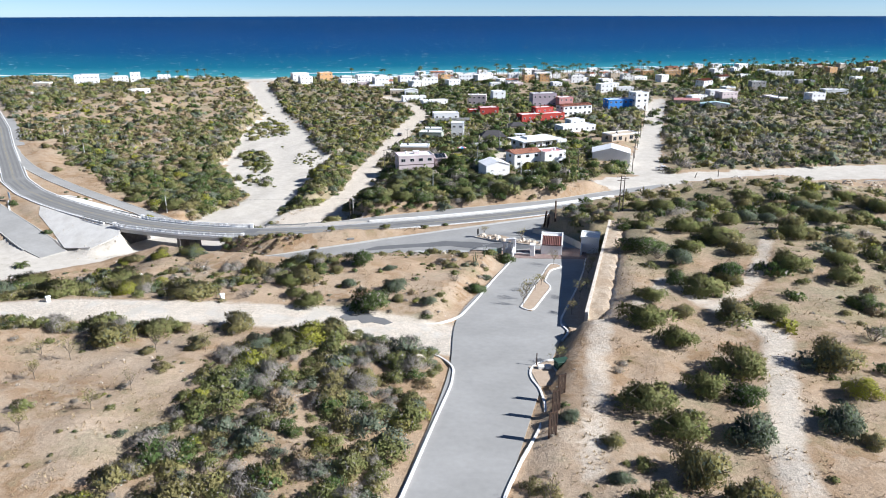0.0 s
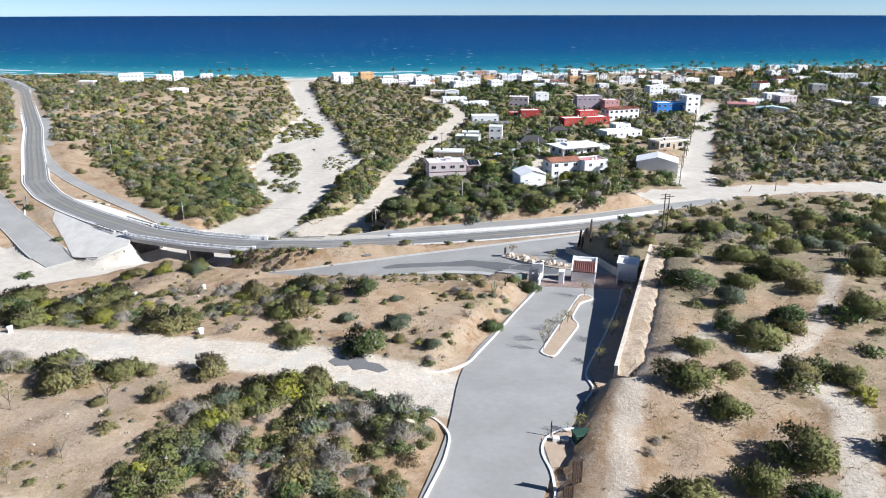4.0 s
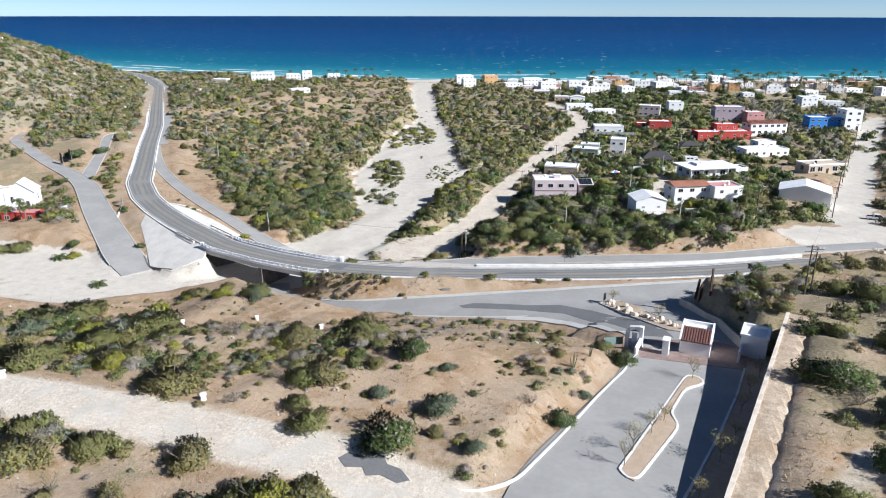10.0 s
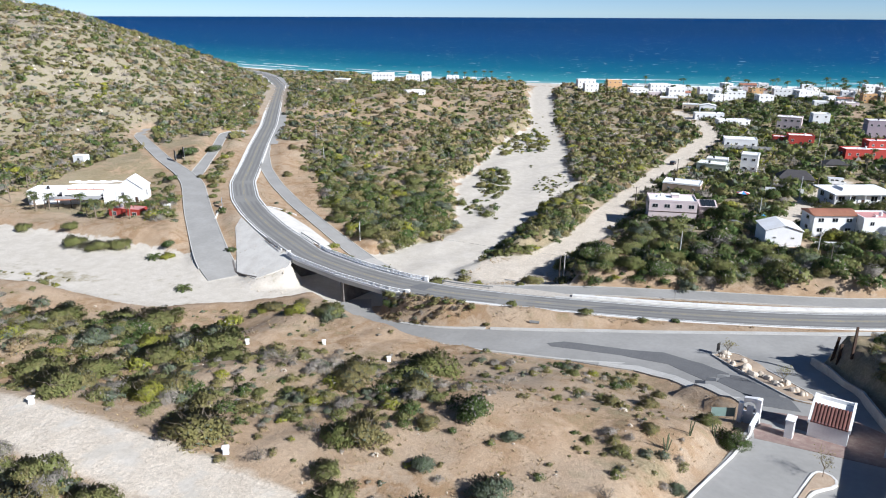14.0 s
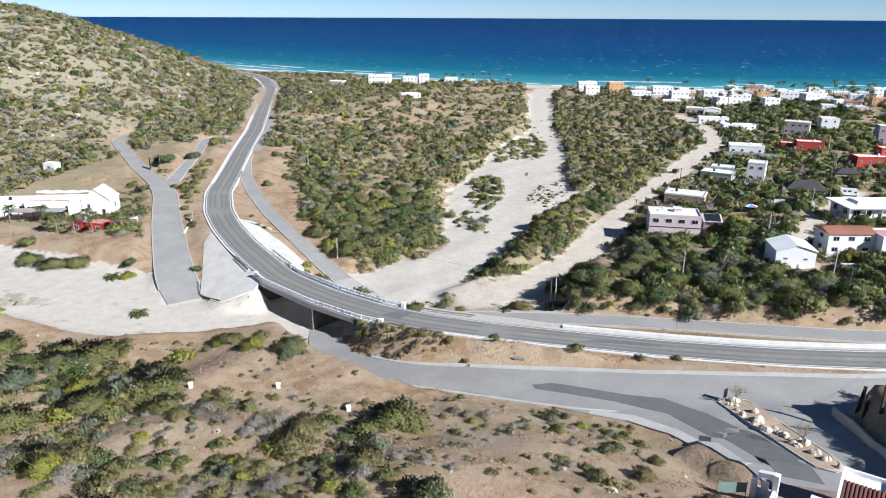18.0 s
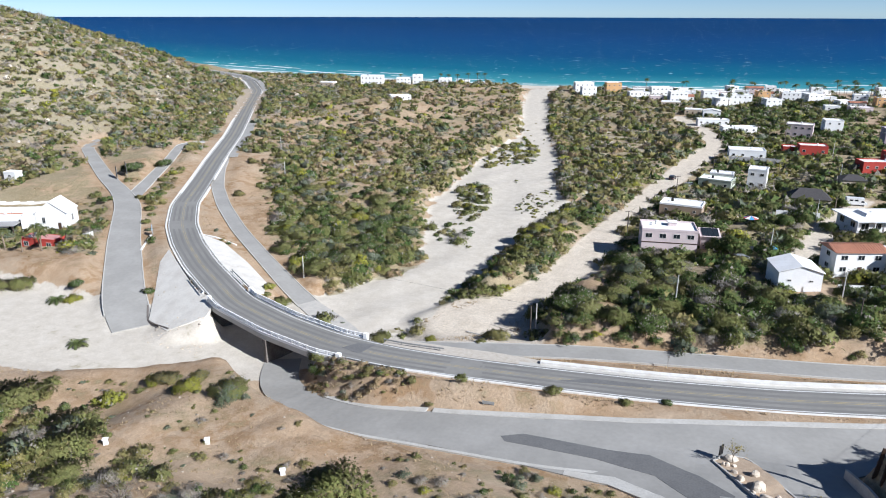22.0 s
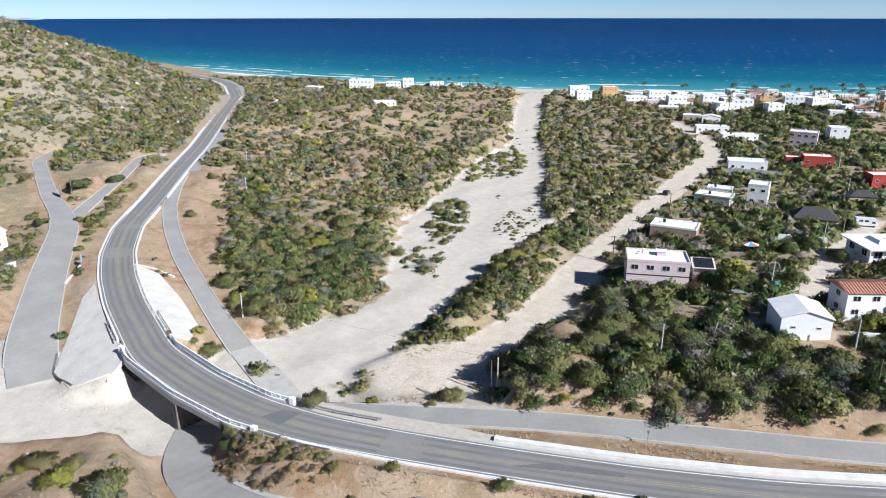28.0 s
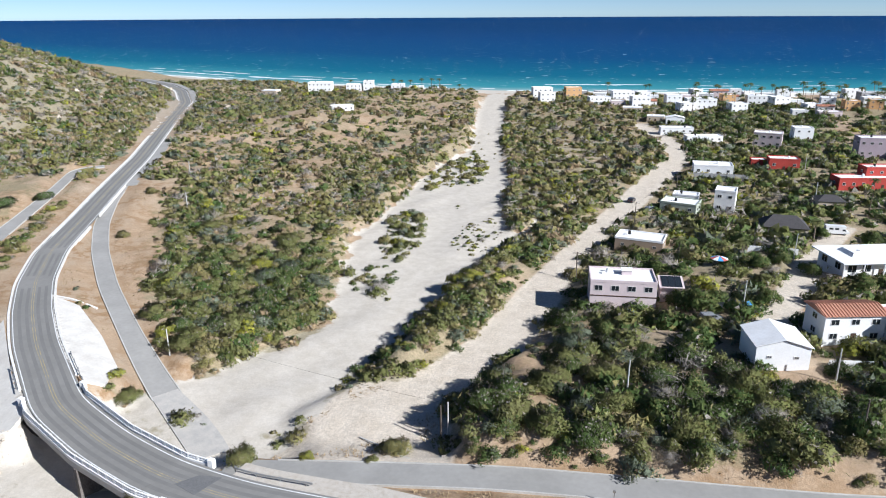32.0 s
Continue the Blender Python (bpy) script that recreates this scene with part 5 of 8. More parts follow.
# ---- road furniture ----
STONE_WALL = material("dark_masonry", (0.16, 0.14, 0.125), 0.9, vary=0.45, scale=0.5, second=(0.09, 0.08, 0.07), big=0.4, bump=0.6)
METAL = material("galvanised_steel", (0.42, 0.42, 0.41), 0.5, metal=0.6, vary=0.1, scale=0.3, bump=0.0)
DARK_WOOD = material("dark_timber", (0.075, 0.045, 0.03), 0.8, vary=0.3, scale=0.2, bump=0.3)
RUST = material("rust_red_panel", (0.055, 0.036, 0.026), 0.75, vary=0.25, scale=0.4, second=(0.085, 0.055, 0.038), big=0.3, bump=0.2)
POLE_WOOD = material("pole_timber", (0.13, 0.105, 0.085), 0.85, vary=0.3, scale=0.25, bump=0.3)
POLE_CONCRETE = material("pole_concrete", (0.58, 0.56, 0.52), 0.85, vary=0.12, scale=0.4, bump=0.15)
TILE_RED = material("red_roof_tile", (0.17, 0.075, 0.06), 0.8, vary=0.25, scale=0.3, second=(0.1, 0.05, 0.045), big=0.3, bump=0.3, per_object=0.2)
TILE_ORANGE = material("orange_roof_tile", (0.52, 0.25, 0.16), 0.85, vary=0.2, scale=0.3, second=(0.42, 0.2, 0.13), big=0.3, bump=0.3, per_island=0.12)
PAVER = material("red_pavers", (0.24, 0.165, 0.14), 0.85, vary=0.25, scale=0.3, second=(0.33, 0.26, 0.22), big=0.4, bump=0.3)
ROCK = material("pale_rock", (0.55, 0.48, 0.39), 0.9, vary=0.2, scale=0.5, second=(0.42, 0.34, 0.26), big=0.3, bump=0.6, per_object=0.15)
DARK_SIGN = material("dark_sign_panel", (0.03, 0.028, 0.028), 0.6, vary=0.2, scale=0.5, bump=0.1)
BLUE_SIGN = material("faded_blue_sign", (0.3, 0.42, 0.55), 0.6, vary=0.12, scale=0.3, second=(0.45, 0.5, 0.55), bump=0.0)
GREEN_BOX = material("green_steel", (0.035, 0.075, 0.05), 0.55, vary=0.15, scale=0.4, bump=0.0)
GLASS = material("window_glass", (0.02, 0.025, 0.03), 0.12, vary=0.2, scale=1.0, bump=0.0, spec=0.6)
GRAVEL = material("pale_gravel", (0.5, 0.455, 0.39), 0.95, vary=0.25, scale=0.25, second=(0.4, 0.34, 0.27), big=0.3, bump=0.5)
WHEEL_TRACK = material("wheel_track", (0.178, 0.172, 0.16), 0.85, vary=0.06, scale=4.0, second=(0.205, 0.198, 0.184), big=0.4, bump=0.1)
CLAY_BED = material("dry_bed_soil", (0.4, 0.3, 0.21), 0.95, vary=0.25, scale=0.3, second=(0.48, 0.38, 0.28), big=0.3, bump=0.5)


def inside(x, y, poly):
    hit = np.zeros(x.shape, bool)
    for (ax, ay), (bx, by) in zip(poly, poly[1:] + poly[:1]):
        cross = (ay > y) != (by > y)
        hit ^= cross & (x < (bx - ax) * (y - ay) / (by - ay + 1e-12) + ax)
    return hit


def drape(name, poly, mat, lift, label, category, level=None, cell=1.2):
    """A sheet over the ground within a plan outline, with a skirt."""
    bm = bmesh.new()
    bm.faces.new([bm.verts.new((x, y, 0)) for x, y in poly])
    for axis in (0, 1):
        lo, hi = min(p[axis] for p in poly), max(p[axis] for p in poly)
        for c in np.arange(lo + cell / 2, hi, cell):
            n = Vector((1 - axis, axis, 0))
            bmesh.ops.bisect_plane(bm, geom=bm.verts[:] + bm.edges[:] + bm.faces[:], plane_co=n * c, plane_no=n)
    bmesh.ops.triangulate(bm, faces=[f for f in bm.faces if len(f.verts) > 4])
    zs = (level or land)(np.array([v.co.x for v in bm.verts]), np.array([v.co.y for v in bm.verts]))
    for v, z in zip(bm.verts, zs):
        v.co.z = z + lift
    bmesh.ops.recalc_face_normals(bm, faces=bm.faces)
    if sum(f.normal.z for f in bm.faces) < 0:
        bmesh.ops.reverse_faces(bm, faces=bm.faces)
    rim = [e for e in bm.edges if e.is_boundary]
    for v in bmesh.ops.extrude_edge_only(bm, edges=rim)["geom"]:
        if isinstance(v, bmesh.types.BMVert):
            v.co.z -= 0.9
    return tagged(part(name, bm, mat), label, category, kind="structure")


def way_level(way):
    return lambda x, y: along(way, np.asarray(x), np.asarray(y))[1]


MAIN_LINE = trace(MAIN, 2.0)


def stretch(x0, x1):
    return [p for p in MAIN_LINE if x0 <= p.x <= x1]


# darker wheel tracks
for c in (-2.55, -1.1, 1.1, 2.55):
    ob = strip("wheel_track", stretch(-400, 160), c - 0.32, c + 0.32, WHEEL_TRACK, 0.006, 0.05)
    tagged(ob, "darker wheel track worn into the asphalt", "road marking", kind="structure")
ob = strip("road_service", stretch(-425, -188), -8.2, -4.25, ASPHALT, -0.04, 0.4)
tagged(ob, "narrow grey service road beside the main road", "road", kind="structure")
# painted lines
for lo, hi, name in ((-0.28, -0.14, "center"), (0.14, 0.28, "center")):
    ob = strip("yellow_line", stretch(-400, 150), lo, hi, YELLOW_LINE, 0.012, 0.05)
    tagged(ob, "faded yellow centre line on the road", "road marking", kind="structure")
for s in (-1, 1):
    ob = strip("white_line", stretch(-400, 300), lambda p, s=s: s * (p.w - 0.42) - 0.09, lambda p, s=s: s * (p.w - 0.42) + 0.09, LINE, 0.012, 0.05)
    tagged(ob, "white edge line on the road", "road marking", kind="structure")
# kerbs and gutters of the main road
for x0, x1, lo, hi, up, label in ((-46, 62, 3.75, 4.25, 0.1, "white kerb along the road"), (-16, 66, -5.6, -4.6, 0.42, "low white concrete barrier along the road"),
                                  (-400, -160, 3.75, 4.9, 0.06, "pale concrete gutter along the road"), (-160, -92, 4.3, 4.75, 0.12, "white kerb along the road"), (-165, -92, -4.75, -4.3, 0.12, "white kerb along the road"),
                                  (-300, -170, -4.3, -3.85, 0.05, "white kerb along the road")):
    ob = strip("kerb", stretch(x0, x1), lo, hi, WHITE_CONCRETE, up, 0.8)
    tagged(ob, label, "kerb", kind="structure")
ob = strip("shoulder", stretch(-47, -12), lambda p: -7.2 + max(0, (p.x + 24) * 0.12), -3.8, GRAVEL, -0.02, 0.8)
tagged(ob, "pale gravel shoulder beside the road", "shoulder", kind="structure")
ob = strip("shoulder", stretch(-20, 60), -4.7, -3.7, CONCRETE, -0.01, 0.6)
tagged(ob, "worn concrete gutter beside the road", "shoulder", kind="structure")
# kerbs of the lower road and the other ways
LOWER_LINE = trace(LOWER, 2.0)
ob = strip("kerb", [p for p in LOWER_LINE if -50 < p.x < -27], lambda p: -p.w - 1.3, lambda p: -p.w + 0.1, CONCRETE, 0.05, 0.6)
tagged(ob, "pale concrete gutter beside the lower road", "kerb", kind="structure")
ob = strip("kerb", [p for p in LOWER_LINE if -52 < p.x < 2], lambda p: p.w - 0.1, lambda p: p.w + 0.45, CONCRETE, 0.1, 0.6)
tagged(ob, "pale concrete kerb beside the lower road", "kerb", kind="structure")
for way, name in ((SIDE, "side"), (SERVICE, "service"), (SERVICE_EAST, "service"), (SIDE_EAST, "side")):
    for s in (-1, 1):
        line = trace(way, 2.5)[3:]
        ob = strip("kerb", line, lambda p, s=s: s * (p.w + 0.1) - 0.12, lambda p, s=s: s * (p.w + 0.1) + 0.12, CONCRETE, 0.08, 0.4)
        tagged(ob, "low concrete kerb beside the narrow road", "kerb", kind="structure")


def kerb(points, label, wide=0.28, up=0.16, mat=WHITE_CONCRETE, level=None):
    line = []
    zs = (level or way_level(DRIVE))([p[0] for p in points], [p[1] for p in points])
    for (x, y), z in zip(points, zs):
        line.append((x, y, float(z), 1))
    ob = strip("kerb", trace(line, 1.2, 2), -wide / 2, wide / 2, mat, up, 0.5)
    return tagged(ob, label, "kerb", kind="structure")


kerb([(-28, 182.4), (-25, 182.7), (-9, 185.4), (3, 187.9), (16.3, 192), (26.3, 195.2), (36, 198.4), (46, 203)], "pale concrete gutter beside the lower road", 1.3, 0.07, CONCRETE, junction_level)
kerb([(-9, 97.6), (-2, 99.3), (2.5, 100), (6, 103), (10, 114), (14, 126), (18, 137), (20.2, 145), (20.6, 150)], "white kerb along the entrance drive")
kerb([(-8, 34), (-5, 44), (-2, 54.5), (1.2, 68), (3.6, 78), (4.2, 83.5), (2.5, 87), (-1, 90)], "white kerb along the entrance drive")
kerb([(5.5, 46), (7.4, 54), (10, 60.5), (12.4, 65.5), (14.4, 71), (14.6, 77), (13.8, 80), (14.4, 83.5), (16.4, 85.6), (19, 86)], "white kerb along the entrance drive")
kerb([(20.6, 93), (22.6, 97), (21.6, 99.6), (22.4, 103), (25.4, 111), (29, 121), (33, 133), (36, 144)], "white kerb along the entrance drive")
kerb([(16.7, 108.6), (17.3, 106.9), (18.3, 106.4), (24.3, 121.3), (23.4, 124.4), (26.2, 133), (29.4, 135.6), (28.8, 138.2), (27, 138.5), (16.7, 108.6)], "white kerb round a narrow planted island")
drape("median_island", [(16.9, 108.6), (17.4, 107.1), (18.2, 106.6), (24, 121.3), (23.1, 124.4), (26, 133.2), (29.1, 135.8), (28.6, 138), (27.2, 138.2)], CLAY_BED, 0.12, "bare soil bed of the drive's median island", "island", way_level(DRIVE), 1.0)
drape("planting_strip", [(22.8, 97.5), (25.4, 98.8), (42.6, 152), (37, 147), (33.3, 133), (29.3, 121), (22.7, 103)], CLAY_BED, 0.1, "bare planting strip below the retaining wall", "bed", way_level(DRIVE), 1.0)
drape("verge", [(14.2, 83.4), (14.6, 77.5), (17.4, 77.8), (19.8, 85.5), (16.5, 85.2)], CLAY_BED, 0.1, "bare soil verge round the transformer", "verge", way_level(DRIVE), 1.0)
drape("gate_paving", [(20.5, 143.6), (36.2, 143.6), (38, 152.5), (34, 156.5), (20.2, 154.5)], PAVER, 0.05, "worn red brick paving across the gateway", "paving", junction_level, 1.0)
drape("road_junction", JUNCTION, ASPHALT, 0.0, "broad grey asphalt junction below the gateway", "road", junction_level, 1.6)
drape("fresh_asphalt_patch", [(-15, 178.2), (-12, 179.7), (0.6, 179.2), (6.4, 179.4), (13, 176.2), (19, 171.3), (25.6, 163), (27, 157), (22, 157), (20.6, 161), (16, 167.1), (7.7, 174.6), (-0.6, 176.5), (-14, 177)], ASPHALT_DARK, 0.03, "dark strip of fresh asphalt on the lower road", "asphalt patch", junction_level, 1.6)
drape("shoulder", [(-4, 171.6), (2, 171.1), (8.5, 168.5), (14, 163.9), (18.2, 158.4), (19, 159.2), (15.2, 165.2), (9.2, 170.2), (2.6, 173), (-4, 172.6)], CONCRETE, 0.04, "pale concrete edge of the junction", "shoulder", junction_level, 1.6)
drape("tarred_patch", [(-13, 101.2), (-12.2, 102.4), (-10.8, 102.2), (-9.9, 103.3), (-8.4, 102.9), (-7.6, 101.6), (-6, 101.2), (-4.6, 99.7), (-5.8, 98.9), (-7.8, 99.7), (-9.2, 99.2), (-10, 100.4), (-11.8, 100)], ASPHALT_DARK, 0.05, "dark tarred patch on the dirt track", "asphalt patch", way_level(FORE), 1.0)
# concrete slopes by the bridge
drape("slope_paving", SLAB, PALE_CONCRETE, 0.06, "pale concrete slope below the road", "slope paving", slab_level, 1.3)
drape("slope_paving", APRON, PALE_CONCRETE, 0.0, "pale cracked concrete slope beside the bridge", "slope paving", apron_level, 4.0)

drape("tarred_patch", [(-52, 194.2), (-50, 197), (-46.6, 197.6), (-47.8, 193.2)], ASPHALT_DARK, 0.03, "dark patch of fresh asphalt beside the bridge", "asphalt patch", way_level(MAIN))
drape("tarred_patch", [(-11, 196.4), (-2, 198.2), (4, 199.2), (4, 200.2), (-6, 199)], ASPHALT_DARK, 0.03, "dark patch of fresh asphalt on the main road", "asphalt patch", way_level(MAIN))
for pts in ([(-134.6, 226.4), (-137.4, 231), (-139.8, 235.6)], [(-126.3, 240.6), (-121, 241.6), (-115, 242.1)]):
    kerb(pts, "low white concrete barrier on the bank", 0.5, 0.35, WHITE_CONCRETE, land)
kerb([(-109.5, 203), (-104.6, 197.8), (-95.4, 194.6)], "dark concrete drain edge at the road's end", 0.4, 0.3, STONE_WALL, land)

# bridge
bridge = thing("bridge", Matrix.Identity(4), "white-railed concrete road bridge over a sandy wash", "bridge")
SPAN = [p for p in trace(MAIN, 0.5) if (p.xy - BRIDGE_A).dot(BRIDGE_B - BRIDGE_A) > -0.2 and (p.xy - BRIDGE_B).dot(BRIDGE_B - BRIDGE_A) < 0.2]
strip("deck", SPAN, -5.0, 5.0, CONCRETE, -0.27, 1.0, bridge)
for s in (-1, 1):
    strip("parapet_base", SPAN, s * 4.72 - 0.26, s * 4.72 + 0.26, STUCCO_RIM, 0.28, 0.62, bridge)
    for up in (0.62, 0.98):
        strip("rail", SPAN, s * 4.72 - 0.1, s * 4.72 + 0.1, STUCCO_RIM, up, 0.16, bridge)
    side_line = offset(SPAN, s * 4.72)
    for k in range(0, len(side_line), 4):
        p = side_line[k]
        part("rail_post", box(p.x - 0.13, p.y - 0.13, p.z + 0.2, p.x + 0.13, p.y + 0.13, p.z + 1.02), STUCCO_RIM, bridge)
    for p in (side_line[0], side_line[-1]):
        part("end_post", box(p.x - 0.45, p.y - 0.4, p.z - 0.4, p.x + 0.45, p.y + 0.4, p.z + 1.1, bevel=0.04), STUCCO_RIM, bridge)
for k, wide, name in ((0, 1.9, "abutment"), (int(len(SPAN) * 0.54), 0.45, "pier"), (len(SPAN) - 1, 1.9, "abutment")):
    c, d = SPAN[k], (SPAN[min(k + 3, len(SPAN) - 1)] - SPAN[max(k - 3, 0)]).xy.normalized()
    n = Vector((d.y, -d.x))
    bm = bmesh.new()
    outline = [c.xy - d * wide - n * 5.2, c.xy - d * wide + n * 5.2, c.xy + d * wide + n * 5.2, c.xy + d * wide - n * 5.2]
    part(name, prism([(q.x, q.y) for q in outline], 2.5, c.z - 1.2, bm), STONE_WALL, bridge, "dark stone masonry")

# steel guard rails off the bridge ends
for x0, x1, s in ((-47, -32, -1), (-49, -36, 1), (-101, -91, 1), (-101, -88, -1)):
    line = [p for p in trace(MAIN, 1.0) if x0 < p.x < x1]
    rail = thing("guard_rail", Matrix.Identity(4), "galvanised steel guard rail beside the road", "guard rail", "guard rails")
    strip("beam", line, s * 4.9 - 0.05, s * 4.9 + 0.05, METAL, 0.72, 0.3, rail)
    for k, p in enumerate(offset(line, s * 5.02)):
        if k % 4 == 0:
            part("post", box(p.x - 0.07, p.y - 0.07, p.z - 0.7, p.x + 0.07, p.y + 0.07, p.z + 0.72), METAL, rail)

# ---- gateway ----
WALL_MAT = material("weathered_wall", (0.62, 0.55, 0.46), 0.9, vary=0.12, scale=0.9, second=(0.5, 0.41, 0.32), big=0.3, bump=0.3)
wall_line = [Vector((WALL_A.x + (WALL_B.x - WALL_A.x) * k / 12, WALL_A.y + (WALL_B.y - WALL_A.y) * k / 12, 27.35 - 1.6 * k / 12)) for k in range(13)]
retaining = strip("retaining_wall", wall_line, -0.25, 0.25, WALL_MAT, 0.0, 9.0)
tagged(retaining, "tall weathered stucco retaining wall above the drive", "wall", kind="structure")
cap = strip("wall_cap", wall_line, -0.27, 0.24, material("wall_coping", (0.66, 0.59, 0.49), 0.9, vary=0.14, scale=0.5, second=(0.5, 0.4, 0.3), big=0.4, bump=0.3), 0.06, 0.1, retaining)


def bank_level(x, y):
    """From the wall's top back to the open ground."""
    x, y = np.asarray(x), np.asarray(y)
    way = (WALL_B - WALL_A).normalized()
    u = ((x - WALL_A.x) * way.x + (y - WALL_A.y) * way.y) / (WALL_B - WALL_A).length
    east = (x - WALL_A.x) * way.y - (y - WALL_A.y) * way.x
    return 27.28 - 1.6 * u - 0.9 * smooth((east - 2.6) / 2.2) - 1.2 * smooth((0.05 - u) / 0.05)


wall_way = (WALL_B - WALL_A).normalized()
wall_out = Vector((wall_way.y, -wall_way.x))
corners = [WALL_A + wall_out * 0.25, WALL_A + wall_out * 5.2, WALL_B + wall_out * 5.2, WALL_B + wall_out * 0.25]
drape("bank_top", [(c.x, c.y) for c in corners], GROUND, 0.0, "bare sandy ground behind the retaining wall", "ground", bank_level, 1.1)
low_line = [Vector((30.6, 182.5, 15.2)), Vector((32.4, 177.7, 16.2)), Vector((34, 171.2, 17.2)), Vector((35.8, 166.5, 18.2)), Vector((36.6, 158, 19.6)), Vector((37.2, 153, 20.4))]
tagged(strip("low_wall", low_line, -0.18, 0.18, WALL_MAT, 0.0, 4.0), "low curved stucco wall below the cut bank", "wall", kind="structure")


def drive_z(x, y):
    return float(way_level(DRIVE)(np.array([x]), np.array([y]))[0])


def guard_house():
    ob = thing("guard_house", pose(29.6, 150.2, drive_z(29.6, 150), 0, 0, -12), "small white stucco guard house with a red tiled roof slope", "guard house")
    body = part("body", box(-2.3, -2.6, -0.6, 2.3, 2.6, 2.7, bevel=0.04), STUCCO_WHITE, ob)
    for x in (-2.45, 2.15):
        part("gable_wall", side_prism([(x, 2.3), (x + 0.3, 2.3), (x + 0.3, 4.1), (x, 4.1)], 0.0, 2.7), STUCCO_WHITE, ob)
        bm = bmesh.new()
        a = [bm.verts.new(v) for v in ((x, -2.75, 2.3), (x, 0, 2.3), (x, 0, 4.1), (x, -2.75, 2.75))]
        b = [bm.verts.new(v.co + Vector((0.3, 0, 0))) for v in a]
        bm.faces.new(a[::-1])
        bm.faces.new(b)
        for k in range(4):
            bm.faces.new((a[k], a[(k + 1) % 4], b[(k + 1) % 4], b[k]))
        part("gable_wall", bm, STUCCO_WHITE, ob)
    part("roof_slab", box(-2.15, 0.0, 3.3, 2.15, 2.7, 3.5), STUCCO_RIM, ob)
    part("back_parapet", box(-2.15, 2.45, 3.3, 2.15, 2.75, 4.0), STUCCO_RIM, ob)
    for k in range(11):
        x = -2.0 + 4.0 * k / 10
        bm = rod((x, -2.85, 2.62), (x, 0.05, 3.95), 0.16, 0.16, 6)
        part("roof_tile", bm, TILE_RED, ob)
    part("roof_deck", prism([(-2.15, -2.7), (2.15, -2.7), (2.15, 0.1), (-2.15, 0.1)], 2.5, 2.62), TILE_RED, ob)
    bm = bmesh.new()
    vs = [bm.verts.new(v) for v in ((-2.14, -2.7, 2.6), (2.14, -2.7, 2.6), (2.14, 0.05, 3.88), (-2.14, 0.05, 3.88), (-2.14, 0.05, 2.6), (2.14, 0.05, 2.6))]
    for f in ((0, 1, 2, 3), (0, 3, 4), (1, 5, 2), (3, 2, 5, 4), (0, 4, 5, 1)):
        bm.faces.new([vs[k] for k in f])
    part("roof_slope", bm, TILE_RED, ob)
    for y in (-1.4, 0.8):
        w = part("window", box(-2.38, y - 0.55, 0.9, -2.28, y + 0.55, 2.0), DARK_WOOD, ob)
        part("pane", box(-2.41, y - 0.45, 1.0, -2.3, y + 0.45, 1.9), GLASS, w)
    return ob


def gate_arch():
    ob = thing("gate_arch", pose(19.9, 149, drive_z(20, 149), 0, 0, -14), "white stucco gate pier with an arched opening and a sign panel", "gate")
    part("pier", box(-1.5, -0.3, -1.2, -0.9, 0.3, 2.4, bevel=0.03), STUCCO_WHITE, ob)
    part("pier", box(0.7, -0.4, -1.2, 1.3, 0.4, 3.6, bevel=0.03), STUCCO_WHITE, ob)
    part("side_wall", box(0.85, -4.2, -1.2, 1.15, -0.4, 1.7), STUCCO_WHITE, ob)
    bm = bmesh.new()
    arch = [(-0.9, 2.2), (-0.55, 2.75), (0, 2.95), (0.45, 2.8), (0.7, 2.4), (0.7, 3.6), (-0.9, 3.3)]
    part("lintel", side_prism(arch, -0.3, 0.3, bm), STUCCO_WHITE, ob)
    part("sign_panel", box(-0.45, -0.12, 0.9, 0.35, -0.02, 2.3), STUCCO_RIM, ob, "blank white sign panel")
    part("back_wall", box(-1.6, 0.3, -1.2, 0.9, 0.6, 1.0), STUCCO_WHITE, ob)
    return ob


def gate_pillar():
    ob = thing("gate_pillar", pose(24.6, 146.6, drive_z(24.6, 146), 0, 0, -12), "white stucco gate pillar at the drive", "pillar")
    part("shaft", box(-0.5, -0.8, -0.6, 0.5, 0.8, 2.5, bevel=0.04), STUCCO_WHITE, ob)
    part("cap", box(-0.58, -0.88, 2.5, 0.58, 0.88, 2.66, bevel=0.02), STUCCO_RIM, ob)
    return ob


